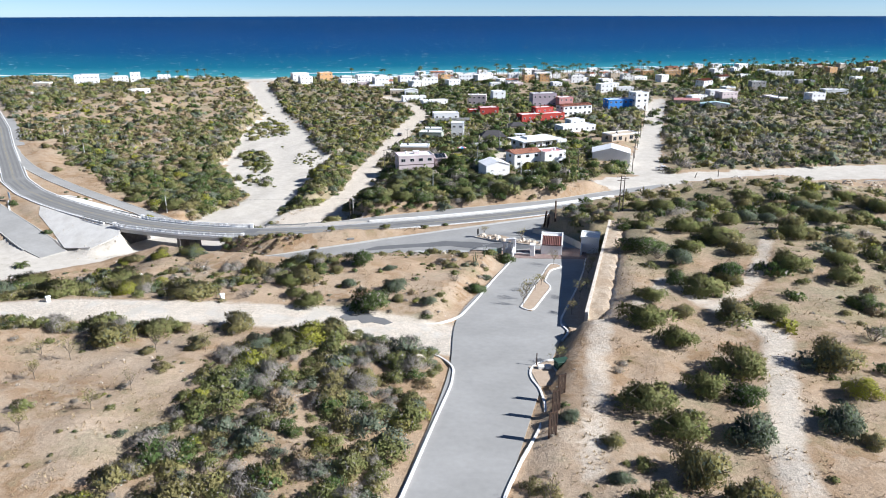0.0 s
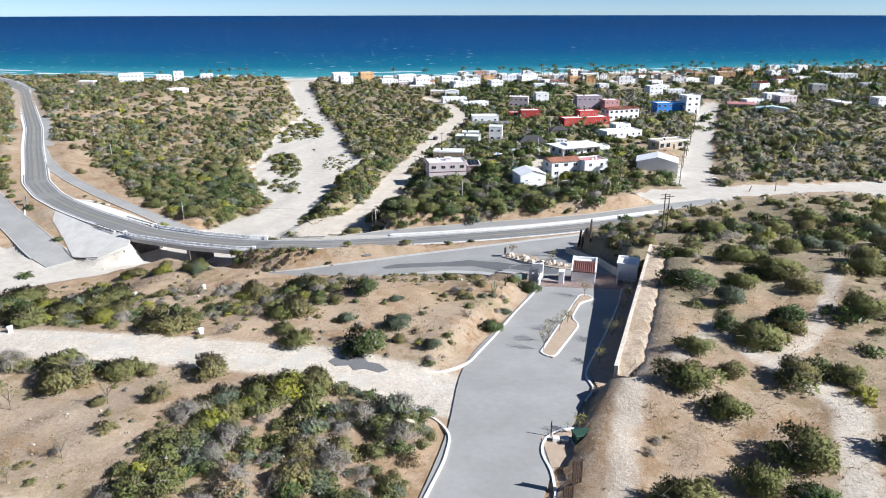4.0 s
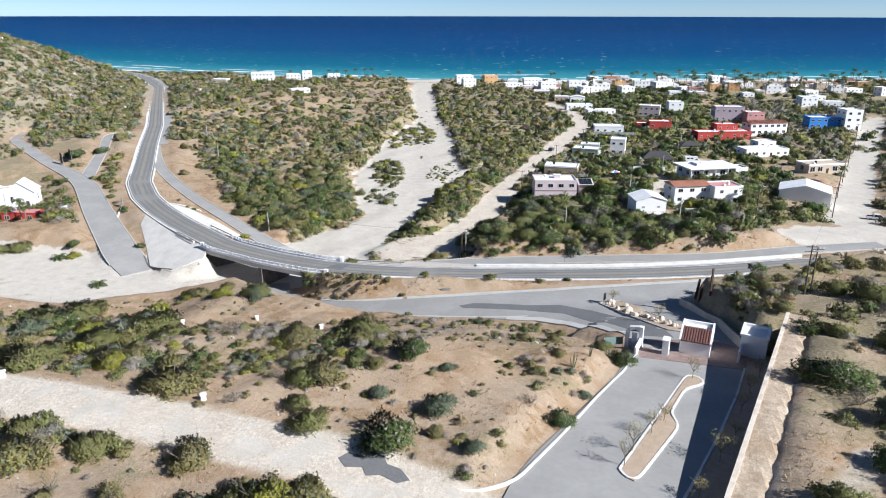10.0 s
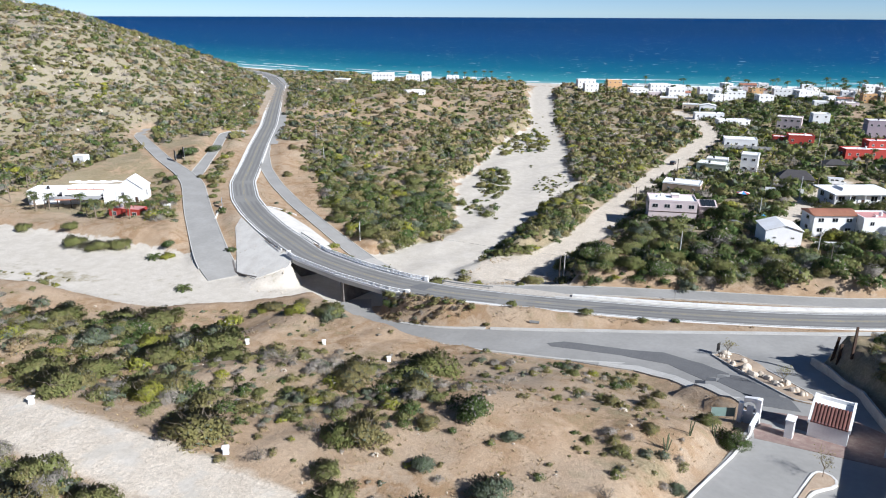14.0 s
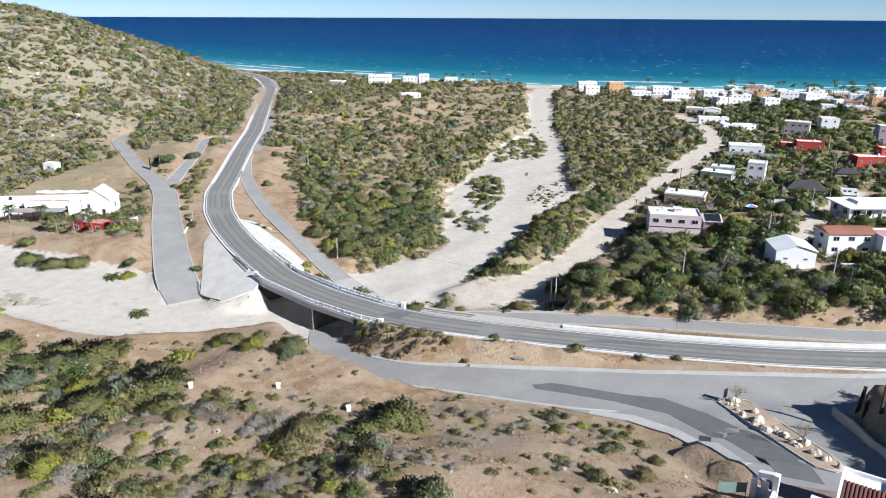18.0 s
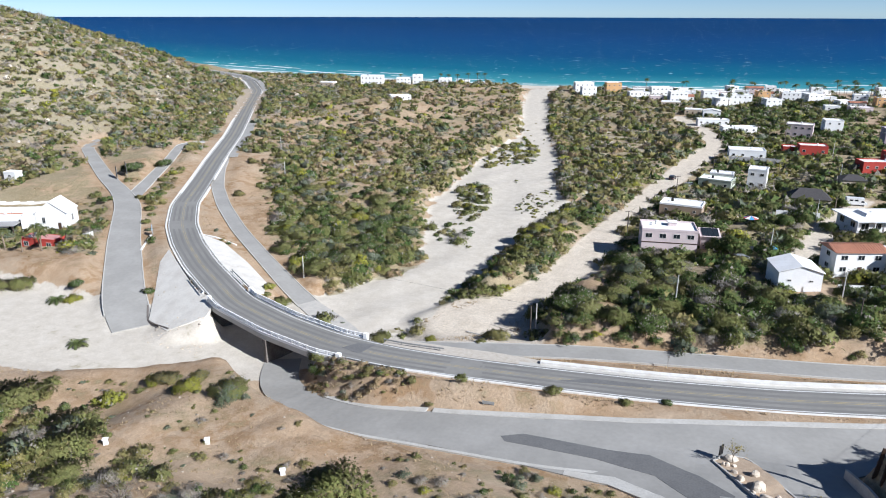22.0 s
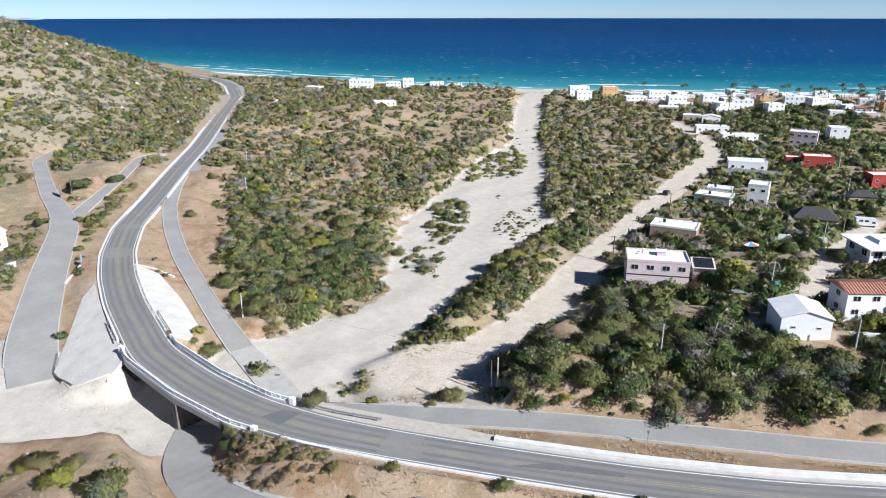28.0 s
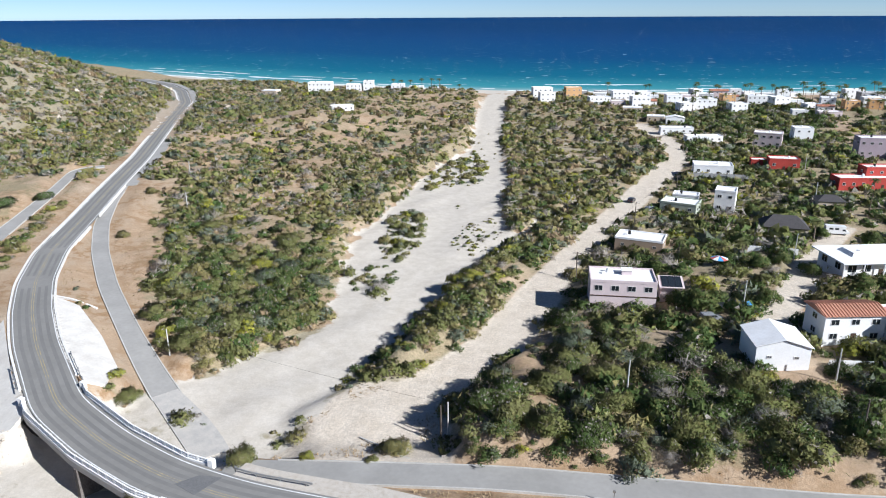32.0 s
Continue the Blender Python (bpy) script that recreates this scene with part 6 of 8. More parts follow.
def gate_lodge():
    ob = thing("gate_lodge", pose(38.6, 151.5, drive_z(36, 150), 0, 0, -16), "white stucco gate lodge with a cornice and open doorway", "lodge")
    for x0, y0, x1, y1 in ((-1.9, -2.3, -1.6, -0.6), (-1.9, 0.7, -1.6, 2.3), (-1.6, 2.0, 2.0, 2.3), (1.7, -2.3, 2.0, 2.0), (-1.6, -2.3, 1.7, -2.0)):
        part("wall", box(x0, y0, -0.8, x1, y1, 3.4), STUCCO_WHITE, ob)
    part("lintel", box(-1.9, -0.6, 2.4, -1.6, 0.7, 3.4), STUCCO_WHITE, ob)
    part("roof", box(-1.6, -2.0, 3.1, 1.7, 2.0, 3.25), STUCCO_RIM, ob)
    for x0, y0, x1, y1 in ((-2.1, -2.5, 2.2, -2.1), (-2.1, 2.1, 2.2, 2.5), (-2.1, -2.1, -1.7, 2.1), (1.8, -2.1, 2.2, 2.1)):
        part("cornice", box(x0, y0, 3.4, x1, y1, 3.75, bevel=0.03), STUCCO_RIM, ob)
    part("wing_wall", box(-1.8, -5.6, -0.8, -1.5, -2.3, 2.0), STUCCO_WHITE, ob)
    part("door", box(-1.72, -0.55, -0.1, -1.66, 0.65, 2.35), DARK_WOOD, ob, "dark wooden door")
    return ob


guard_house(), gate_arch(), gate_pillar(), gate_lodge()
fence = thing("mesh_fence", pose(16.6, 149.3, 19.2, 0, 0, 20), "pale green wire fence panel beside the gate", "fence")
for x in (-1.6, 1.6):
    part("post", rod((x, 0, -1), (x, 0, 1.5), 0.05), METAL, fence)
part("mesh", box(-1.6, -0.01, 0.0, 1.6, 0.01, 1.35), material("green_mesh", (0.2, 0.28, 0.25), 0.8, vary=0.1, scale=0.2, bump=0.1), fence)

for k, (x, y, h) in enumerate(((33.2, 180.3, 4.6), (33.8, 178.6, 3.8), (35.2, 176.0, 5.6))):
    t = thing("totem_post", pose(x, y, height(x, y) - 0.1, 0, 6 - 3 * k, 20 * k), "tall dark carved timber post by the bank", "post", "totem posts")
    part("shaft", box(-0.24, -0.12, 0, 0.24, 0.12, h, bevel=0.02, taper=0.02), DARK_WOOD, t)
    for j in range(4):
        part("notch", box(-0.28, -0.15, 0.6 + j * h / 5, 0.28, 0.15, 0.72 + j * h / 5), RUST, t)

# rocks on the planted island
bed = [(14.6, 180.6), (16, 182.8), (18.8, 183.4), (23.6, 175.5), (28.8, 165.6), (30, 162.6), (28.6, 161), (26.4, 161.4), (21.2, 170.4)]
drape("rock_bed", bed, CLAY_BED, 0.16, "bare soil bed with boulders", "bed", junction_level, 1.0)
kerb(bed + bed[:1], "brown kerb round the rock bed", 0.25, 0.24, CONCRETE, junction_level)
rnd = random.Random(5)
for k in range(30):
    u = (k + rnd.random() * 0.8) / 30
    x, y = 16 + u * 12.4 + rnd.uniform(-1.3, 1.3), 181.6 - u * 19 + rnd.uniform(-0.9, 0.9)
    r = rnd.choice((0.3, 0.4, 0.55, 0.7, 0.9))
    ob = tagged(part("boulder", stone(r, k, rnd.uniform(0.8, 1.5)), ROCK), "pale boulder on the rock bed", "boulder", "boulders on the rock bed")
    ob.matrix_world = pose(x, y, float(junction_level([x], [y])[0]) + 0.2, 0, 0, rnd.uniform(0, 360))


def sign_board(x, y, z, rz, w, h, up, mat, label, name="sign_board", legs=2, thick=0.08, leg_mat=METAL):
    ob = thing(name, pose(x, y, z, 0, 0, rz), label, "sign")
    for k in range(legs):
        lx = 0 if legs == 1 else (-w / 2 + 0.15 + (w - 0.3) * k / (legs - 1))
        part("post", box(lx - 0.05, -0.05, -0.5, lx + 0.05, 0.05, up + h), leg_mat, ob)
    part("panel", box(-w / 2, -0.05 - thick, up, w / 2, -0.05, up + h), mat, ob)
    return ob


sign_board(15.4, 182, 12.9, 60, 0.9, 1.5, 0.8, DARK_SIGN, "small dark sign board on the rock bed")
for x, y in ((-196.3, 277.2), (-194.6, 280.2)):
    sign_board(x, y, height(x, y), -38, 3.4, 4.2, 0.6, DARK_SIGN, "large dark sign panel at the road fork")
sign_board(-139.5, 236, height(-139.5, 236), -48, 2.2, 1.9, 1.0, BLUE_SIGN, "faded blue road sign beside the bend")
sign_board(-19.5, 185.2, height(-19.5, 185.2), 8, 2.0, 0.5, 0.3, METAL, "low grey sign board on the verge")
sign_board(5.6, 211.2, height(5.6, 211.2), 5, 0.4, 0.4, 2.2, METAL, "thin grey sign post beside the road", legs=1)


def brown_panel(x, y, rz, h):
    ob = thing("timber_screen", pose(x, y, drive_z(x, y) + 0.1, 0, 0, rz), "tall dark brown timber screen beside the drive", "screen", "timber screens")
    part("foot", box(-0.6, -0.35, -0.3, 0.6, 0.35, 0.35, bevel=0.03), WHITE_CONCRETE, ob)
    for x0 in (-0.5, 0.42):
        part("post", box(x0, -0.06, 0.3, x0 + 0.1, 0.06, h), DARK_WOOD, ob)
    for j in range(4):
        part("board", box(-0.37 + j * 0.2, -0.035, 0.5, -0.37 + j * 0.2 + 0.13, 0.035, h - 0.08), RUST, ob)
    for z in (0.5, h * 0.5, h - 0.2):
        part("crossbar", box(-0.54, -0.08, z, 0.56, 0.0, z + 0.12), DARK_WOOD, ob)
    return ob


for x, y, h in ((13.6, 63.6, 3.8), (14.9, 68.6, 3.8), (16.4, 72.9, 3.8)):
    brown_panel(x, y, 22, h)
box_t = thing("transformer_box", pose(18.4, 82.6, drive_z(18, 82) + 0.1, 0, 0, 15), "dark green steel transformer box on a pale base", "transformer")
part("plinth", box(-1.0, -0.8, -0.2, 1.0, 0.8, 0.2), CONCRETE, box_t)
part("cabinet", box(-0.85, -0.65, 0.2, 0.85, 0.65, 1.25, bevel=0.04), GREEN_BOX, box_t)
part("lid", box(-0.95, -0.75, 1.25, 0.95, 0.75, 1.38, bevel=0.03), GREEN_BOX, box_t)
for x in (15.7, 16.7):
    tagged(part("concrete_block", box(x - 0.4, 82.6, drive_z(x, 83), x + 0.4, 83.3, drive_z(x, 83) + 0.55, bevel=0.04), WHITE_CONCRETE), "small white concrete block on the verge", "block")
tagged(part("bollard", rod((15.3, 84, drive_z(15, 84)), (15.3, 84, drive_z(15, 84) + 1.9), 0.07), DARK_WOOD), "thin dark post on the verge", "post")

# white boundary markers
for x, y in ((-60.1, 106.4), (-32.8, 107.9), (-63.3, 149.9), (-51.2, 156.3), (-36.7, 153.8)):
    ob = thing("boundary_marker", pose(x, y, height(x, y), 0, 0, 35), "small white painted boundary marker block", "marker", "boundary markers")
    part("block", box(-0.35, -0.25, -0.3, 0.35, 0.25, 0.75, bevel=0.05, taper=0.05), STUCCO_WHITE, ob)
    part("cap", box(-0.4, -0.3, 0.72, 0.4, 0.3, 0.95, bevel=0.04), STUCCO_RIM, ob)
ob = tagged(part("boulder", stone(1.0, 77, 1.1), ROCK), "large pale boulder beside the drive", "boulder")
ob.matrix_world = pose(-0.6, 83.4, height(-0.6, 83.4))


# ---- utility poles and wires ----
WIRE = material("wire", (0.03, 0.03, 0.03), 0.7, vary=0.0, scale=1.0, bump=0.0)


def utility_pole(x, y, h, mat, arms=0, lean=0.0, label="", z=None):
    z = height(x, y) if z is None else z
    ob = thing("utility_pole", pose(x, y, z, lean, 0, 10), label or "pale concrete utility pole", "utility pole", "utility poles")
    part("shaft", rod((0, 0, -0.6), (0, 0, h), 0.17, 0.11, 8), mat, ob)
    for k in range(arms):
        arm = part("crossarm", box(-1.1, -0.07, h - 0.35 - 0.9 * k, 1.1, 0.07, h - 0.22 - 0.9 * k), POLE_WOOD, ob)
        for ax in (-1.0, 0.4, 1.0):
            part("insulator", rod((ax, 0, h - 0.22 - 0.9 * k), (ax, 0, h + 0.05 - 0.9 * k), 0.05, 0.04, 6), STUCCO_RIM, arm)
    return Vector((x, y, z + h))


def wire(a, b, sag=0.8):
    bm = bmesh.new()
    across = (b - a).to_track_quat("Z", "Y").to_matrix()
    last = None
    for k in range(11):
        u = k / 10
        p = a.lerp(b, u) - Vector((0, 0, 4 * sag * u * (1 - u)))
        ring = [bm.verts.new(p + across @ Vector((0.018 * math.cos(c), 0.018 * math.sin(c), 0))) for c in (0, 2.094, 4.189)]
        if last:
            for q in range(3):
                bm.faces.new((last[q], last[(q + 1) % 3], ring[(q + 1) % 3], ring[q]))
        last = ring
    return tagged(part("overhead_wire", bm, WIRE), "thin dark overhead power line", "wire", "overhead wires")


tops = {}
for key, x, y, h, mat, arms, lean in (("wash", -22.2, 223.2, 7.6, POLE_CONCRETE, 0, 0), ("wash2", -23.2, 222.6, 7.2, POLE_WOOD, 0, 0), ("shrub", -85.9, 232, 6, POLE_CONCRETE, 0, 0), ("mid", 4.2, 237.4, 7.3, POLE_CONCRETE, 0, 5),
                                      ("house", 36.9, 252.0, 6.6, POLE_CONCRETE, 0, 0), ("bank", 37.4, 232.3, 6.4, POLE_WOOD, 0, 0), ("yard", 23.2, 280.6, 7.6, POLE_CONCRETE, 0, 3), ("lane", 36.9, 323.8, 7.8, POLE_CONCRETE, 0, 3),
                                      ("road", -15.7, 302.8, 7.8, POLE_WOOD, 1, 0), ("road2", -6.5, 357.1, 8, POLE_WOOD, 1, 0), ("road3", 3.5, 420, 8, POLE_WOOD, 1, 0), ("alley", 52.4, 412.8, 8, POLE_CONCRETE, 0, 0), ("alley2", 54.7, 470, 8, POLE_CONCRETE, 0, 0),
                                      ("twin", 49.6, 168.3, 9.2, POLE_WOOD, 2, 0), ("twin2", 50.7, 168.9, 8.6, POLE_WOOD, 1, 0), ("east", 58, 252.6, 9.5, POLE_WOOD, 1, 0), ("e1", 82.2, 265.3, 9.6, POLE_WOOD, 1, 0), ("e2", 92.5, 297, 9.6, POLE_WOOD, 1, 0),
                                      ("e3", 104, 331, 9.4, POLE_WOOD, 1, 0), ("e4", 118, 372, 9.4, POLE_WOOD, 1, 0), ("e5", 132, 412, 9.4, POLE_WOOD, 1, 0), ("e6", 146, 455, 9.4, POLE_WOOD, 1, 0), ("stub", 109.8, 250.5, 3, POLE_WOOD, 0, 0), ("stub2", 101, 250, 2.4, POLE_WOOD, 0, 25),
                                      ("far1", -172, 345, 6.5, POLE_CONCRETE, 0, 0), ("far2", -150, 316, 6, POLE_CONCRETE, 0, 0)):
    tops[key] = utility_pole(x, y, h, mat, arms, lean, "weathered timber utility pole" if mat is POLE_WOOD else "pale concrete utility pole")
for a, b in (("shrub", "wash"), ("wash", "mid"), ("mid", "bank"), ("bank", "east"), ("e1", "e2"), ("e2", "e3"), ("e3", "e4"), ("e4", "e5"), ("e5", "e6"), ("twin", "e1"), ("road", "road2"), ("road2", "road3"), ("mid", "yard"), ("yard", "lane"), ("lane", "alley"), ("alley", "alley2")):
    wire(tops[a] - Vector((0, 0, 0.3)), tops[b] - Vector((0, 0, 0.3)))
# fallen poles by the wash
for a, b in (((-36.5, 219.6), (-29.5, 216.8)), ((-28, 215.2), (-20, 212.6))):
    ob = tagged(part("fallen_pole", rod((*a, height(*a) + 0.15), (*b, height(*b) + 0.15), 0.14, 0.11), POLE_CONCRETE), "pale fallen pole lying on the ground", "pole")

# ---- houses ----
def paint(name, c, second=None):
    return material(name, c, 0.85, vary=0.06, scale=1.0, second=second or [v * 0.82 for v in c], big=0.1, bump=0.15)


ROOF_WHITE = material("white_roof_coating", (0.82, 0.82, 0.81), 0.8, vary=0.06, scale=1.2, second=(0.62, 0.6, 0.56), big=0.15, bump=0.1)
PAINTS = {"white": STUCCO_WHITE, "pink": paint("pale_pink_paint", (0.6, 0.5, 0.49)), "beige": paint("beige_paint", (0.52, 0.43, 0.32)), "brown": paint("brown_paint", (0.33, 0.25, 0.18)), "grey": paint("bare_block", (0.36, 0.35, 0.34)),
          "red": paint("red_paint", (0.42, 0.06, 0.045)), "purple": paint("mauve_paint", (0.36, 0.3, 0.33)), "blue": paint("bright_blue_paint", (0.06, 0.24, 0.62)), "orange": paint("orange_paint", (0.6, 0.36, 0.17)),
          "green": paint("pale_green_paint", (0.42, 0.45, 0.36)), "teal": paint("teal_sheet", (0.42, 0.55, 0.55)), "thatch": material("dark_thatch", (0.07, 0.065, 0.065), 0.95, vary=0.35, scale=0.3, bump=0.6),
          "rose": paint("rose_paint", (0.55, 0.27, 0.25))}
FRAME_WHITE = material("window_frame", (0.6, 0.58, 0.55), 0.6, vary=0.05, scale=0.5, bump=0.0)
WINDOW_MESH = {}


def window(parent, x, y, z, w, h, face):
    """A framed window on a wall: face is the way it looks, -y, +x, -x."""
    key = (round(w, 1), round(h, 1))
    if key not in WINDOW_MESH:
        bm = bmesh.new()
        for x0, z0, x1, z1 in ((-w / 2, -h / 2, -w / 2 + 0.09, h / 2), (w / 2 - 0.09, -h / 2, w / 2, h / 2), (-w / 2 + 0.09, h / 2 - 0.09, w / 2 - 0.09, h / 2), (-w / 2 + 0.09, -h / 2, w / 2 - 0.09, -h / 2 + 0.09), (-0.03, -h / 2 + 0.09, 0.03, h / 2 - 0.09)):
            box(x0, -0.07, z0, x1, 0.03, z1, bm)
        f = bpy.data.meshes.new("window")
        bm.to_mesh(f)
        f.materials.append(FRAME_WHITE)
        bm = box(-w / 2 + 0.05, -0.025, -h / 2 + 0.05, w / 2 - 0.05, 0.02, h / 2 - 0.05)
        g = bpy.data.meshes.new("pane")
        bm.to_mesh(g)
        g.materials.append(GLASS)
        WINDOW_MESH[key] = f, g
    f, g = WINDOW_MESH[key]
    ob = new("window", f)
    ob.parent = parent
    ob.matrix_local = pose(x, y, z, 0, 0, {"front": 0, "east": 90, "west": -90}[face])
    pane = new("pane", g)
    pane.parent = ob
    return ob


def house(x, y, ang, w, d, h, wall="white", storeys=1, roof="flat", label="", name="house", door=True, east=True, west=True, gaps=(), z=None, group="town houses", parapet=0.45, win=(1.2, 1.1), pitch=0.3, roof_mat=None):
    """A house whose front left corner stands at x, y; its front runs along the angle and faces the sea road."""
    a = radians(ang)
    cx, cy = x + math.cos(a) * w / 2 - math.sin(a) * d / 2, y + math.sin(a) * w / 2 + math.cos(a) * d / 2
    z = height(cx, cy) if z is None else z
    ob = thing(name, pose(x, y, z, 0, 0, ang), label, "house", group)
    mat = PAINTS[wall]
    part("wall", box(0, 0, -2.2, w, d, h), mat, ob)
    if roof == "flat":
        for x0, y0, x1, y1 in ((-0.06, -0.06, w + 0.06, 0.22), (-0.06, d - 0.22, w + 0.06, d + 0.06), (-0.06, 0.22, 0.22, d - 0.22), (w - 0.22, 0.22, w + 0.06, d - 0.22)):
            part("parapet", box(x0, y0, h - 0.12, x1, y1, h + parapet), mat if wall not in ("brown", "beige") else STUCCO_RIM, ob)
        part("roof", box(0.22, 0.22, h, w - 0.22, d - 0.22, h + 0.06), roof_mat or ROOF_WHITE, ob)
        if w > 7:
            r = random.Random(int(x * 13 + y * 7))
            tx, ty = w * r.uniform(0.2, 0.75), d * r.uniform(0.35, 0.75)
            part("water_tank", rod((tx, ty, h + 0.06), (tx, ty, h + 1.1), 0.5, 0.42, 10), DARK_SIGN if r.random() < 0.35 else STUCCO_RIM, ob)
            part("vent", box(tx * 0.6 + 0.3, ty - 1.5, h + 0.06, tx * 0.6 + 1.0, ty - 0.9, h + 0.6), STUCCO_RIM, ob)
    elif roof == "gable":
        rise = w * pitch * 0.5
        part("gable", side_prism([(0, h), (w, h), (w / 2, h + rise)], 0, d), mat, ob)
        for s in (0, 1):
            bm = bmesh.new()
            x0 = -0.3 if s == 0 else w + 0.3
            e = h - 0.3 * pitch
            vs = [bm.verts.new(v) for v in ((x0, -0.3, e), (w / 2, -0.3, h + rise), (w / 2, d + 0.3, h + rise), (x0, d + 0.3, e))]
            top = [bm.verts.new(v.co + Vector((0, 0, 0.14))) for v in vs]
            bm.faces.new(vs)
            bm.faces.new(top[::-1])
            for k in range(4):
                bm.faces.new((vs[k], vs[(k + 1) % 4], top[(k + 1) % 4], top[k]))
            bmesh.ops.recalc_face_normals(bm, faces=bm.faces)
            part("roof_slope", bm, roof_mat or ROOF_WHITE, ob)
    elif roof in ("tile", "hip"):
        # a ridge along the front, with sloping courses to both sides
        rise = d * pitch * 0.5
        inset = d * 0.4 if roof == "hip" else 0.0
        part("gable", prism([(0.1, 0.1), (w - 0.1, 0.1), (w - 0.1, d - 0.1), (0.1, d - 0.1)], h, h + 0.1), mat, ob)
        bm = bmesh.new()
        o = 0.45
        vs = [bm.verts.new(v) for v in ((-o, -o, h), (w + o, -o, h), (w + o, d + o, h), (-o, d + o, h), (inset - o * (inset == 0), d / 2, h + rise), (w - inset + o * (inset == 0), d / 2, h + rise))]
        for f in ((0, 1, 5, 4), (2, 3, 4, 5), (1, 2, 5), (3, 0, 4), (3, 2, 1, 0)):
            bm.faces.new([vs[k] for k in f])
        part("roof", bm, roof_mat or TILE_ORANGE, ob)
        if roof == "tile":
            n = int(w / 0.55)
            for s in (0, 1):
                bm = bmesh.new()
                for k in range(n):
                    tx = -o + (w + 2 * o) * (k + 0.5) / n
                    rod((tx, -o if s == 0 else d + o, h + 0.02), (tx, d / 2, h + rise + 0.04), 0.13, 0.13, 5, bm)
                tagged(part("tile_course", bm, roof_mat or TILE_ORANGE, ob), kind="stuff")
    level = h / storeys
    for s in range(storeys):
        wz = level * s + level * 0.55
        n = max(1, int(w / 3.4))
        for k in range(n):
            if (s, k) in gaps:
                continue
            wx = w * (k + 0.5) / n
            if s == 0 and door and k == n // 2:
                dr = part("door", box(wx - 0.5, -0.09, 0, wx + 0.5, 0.0, 2.1, bevel=0.02), DARK_WOOD, ob)
                part("handle", box(wx + 0.32, -0.14, 1.0, wx + 0.38, -0.08, 1.14), METAL, dr)
                continue
            window(ob, wx, 0, wz, *win, "front")
        for flag, px, face in ((east, w, "east"), (west, 0, "west")):
            if flag:
                m = max(1, int(d / 4.5))
                for k in range(m):
                    window(ob, px, d * (k + 0.5) / m, wz, *win, face)
    return ob


# the houses nearest the road
house(24.2, 252.8, 15, 9.2, 8.5, 4.4, "white", 1, "gable", "tall white gabled shed house above the road", pitch=0.3, east=False, west=False, door=False, win=(0.9, 0.5))
ob = house(36.4, 266.6, 22, 11.5, 7, 5.6, "white", 2, "tile", "white two-storey house with an orange tiled roof", win=(1.6, 1.2))
house(48.4, 268.0, 22, 9.5, 7.5, 5.6, "white", 2, "flat", "white flat-roofed house wing with pinkish roof", roof_mat=PAINTS["rose"])
ob = house(-8.6, 279.2, 12, 14.5, 9, 6.3, "pink", 2, "flat", "pale pink two-storey house with white flat roof", door=False, gaps=((0, 0), (0, 1), (0, 2), (0, 3)), win=(1.8, 1.3))
part("band", box(-0.08, -0.1, 2.95, 14.58, 0.0, 3.15), DARK_WOOD, ob)
part("roof_room", box(7.2, 4.8, 6.3, 9.4, 6.8, 7.4, bevel=0.03), PAINTS["pink"], ob)
part("roof_cap", box(7.0, 4.6, 7.4, 9.6, 7.0, 7.55, bevel=0.03), ROOF_WHITE, ob)
solar = thing("solar_panels", pose(6.4, 285.6, 14.2, 14, 0, 12), "dark solar panels on a low roof", "solar panels")
part("lean_roof", box(-0.5, -0.3, -0.25, 5, 4.6, -0.1), PAINTS["pink"], solar)
for k in range(3):
    part("panel", box(0.1 + k * 1.5, 0, 0, 1.5 + k * 1.5, 4.2, 0.06), GLASS, solar)
part("support", box(0, 0.2, -6, 4.6, 4.3, -0.25), PAINTS["pink"], solar)
house(-9.5, 330.4, -4, 13.5, 8, 3.6, "brown", 1, "flat", "low brown building with a white roof", win=(1.0, 0.8))
house(-0.6, 386, -10, 12.5, 9, 3.6, "green", 1, "flat", "low pale green house with white roof", win=(1.2, 1))
house(17.4, 392, -6, 7, 7.4, 7.8, "white", 2, "flat", "narrow white two-storey house with a garage door", win=(1.4, 1.1), door=False)
house(3, 398, -4, 9, 6, 3.8, "white", 1, "flat", "small white flat-roofed house")
ob = house(9, 447, 6, 16, 9, 4.4, "white", 1, "flat", "white house behind a grey block wall")
ob = thing("block_wall", pose(7, 440.5, height(18, 441), 0, 0, 6), "bare grey concrete block yard wall", "wall")
for k in range(8):
    part("wall_panel", box(k * 3.1, 0, -1.5, k * 3.1 + 3.0, 0.2, 2.8), PAINTS["grey"], ob)
    part("pier", box(k * 3.1 - 0.15, -0.06, -1.5, k * 3.1 + 0.15, 0.26, 3.0), PAINTS["grey"], ob)
house(40, 468.4, 6, 12.5, 8, 5, "red", 1, "flat", "red house with white roof edge", win=(1.3, 1.2))
house(33, 474, 6, 6.5, 6, 3, "red", 1, "flat", "low red painted outbuilding wing")
house(36.4, 540.5, -8, 14, 9, 7.2, "pink", 2, "flat", "pale mauve two-storey house with white roof", win=(1.6, 1.2))
house(3, 547, 20, 20, 7, 3.2, "white", 1, "flat", "long low white flat-roofed building")
house(-13, 570.6, 14, 19, 7, 3.6, "white", 1, "flat", "long low white building by the road bend")
house(-25.3, 617.6, 0, 11, 7, 3.6, "beige", 1, "flat", "small beige shed with pale roof")
house(-12.4, 606.8, 8, 11.4, 7, 4.4, "white", 1, "gable", "small white shed with low roof", pitch=0.2)
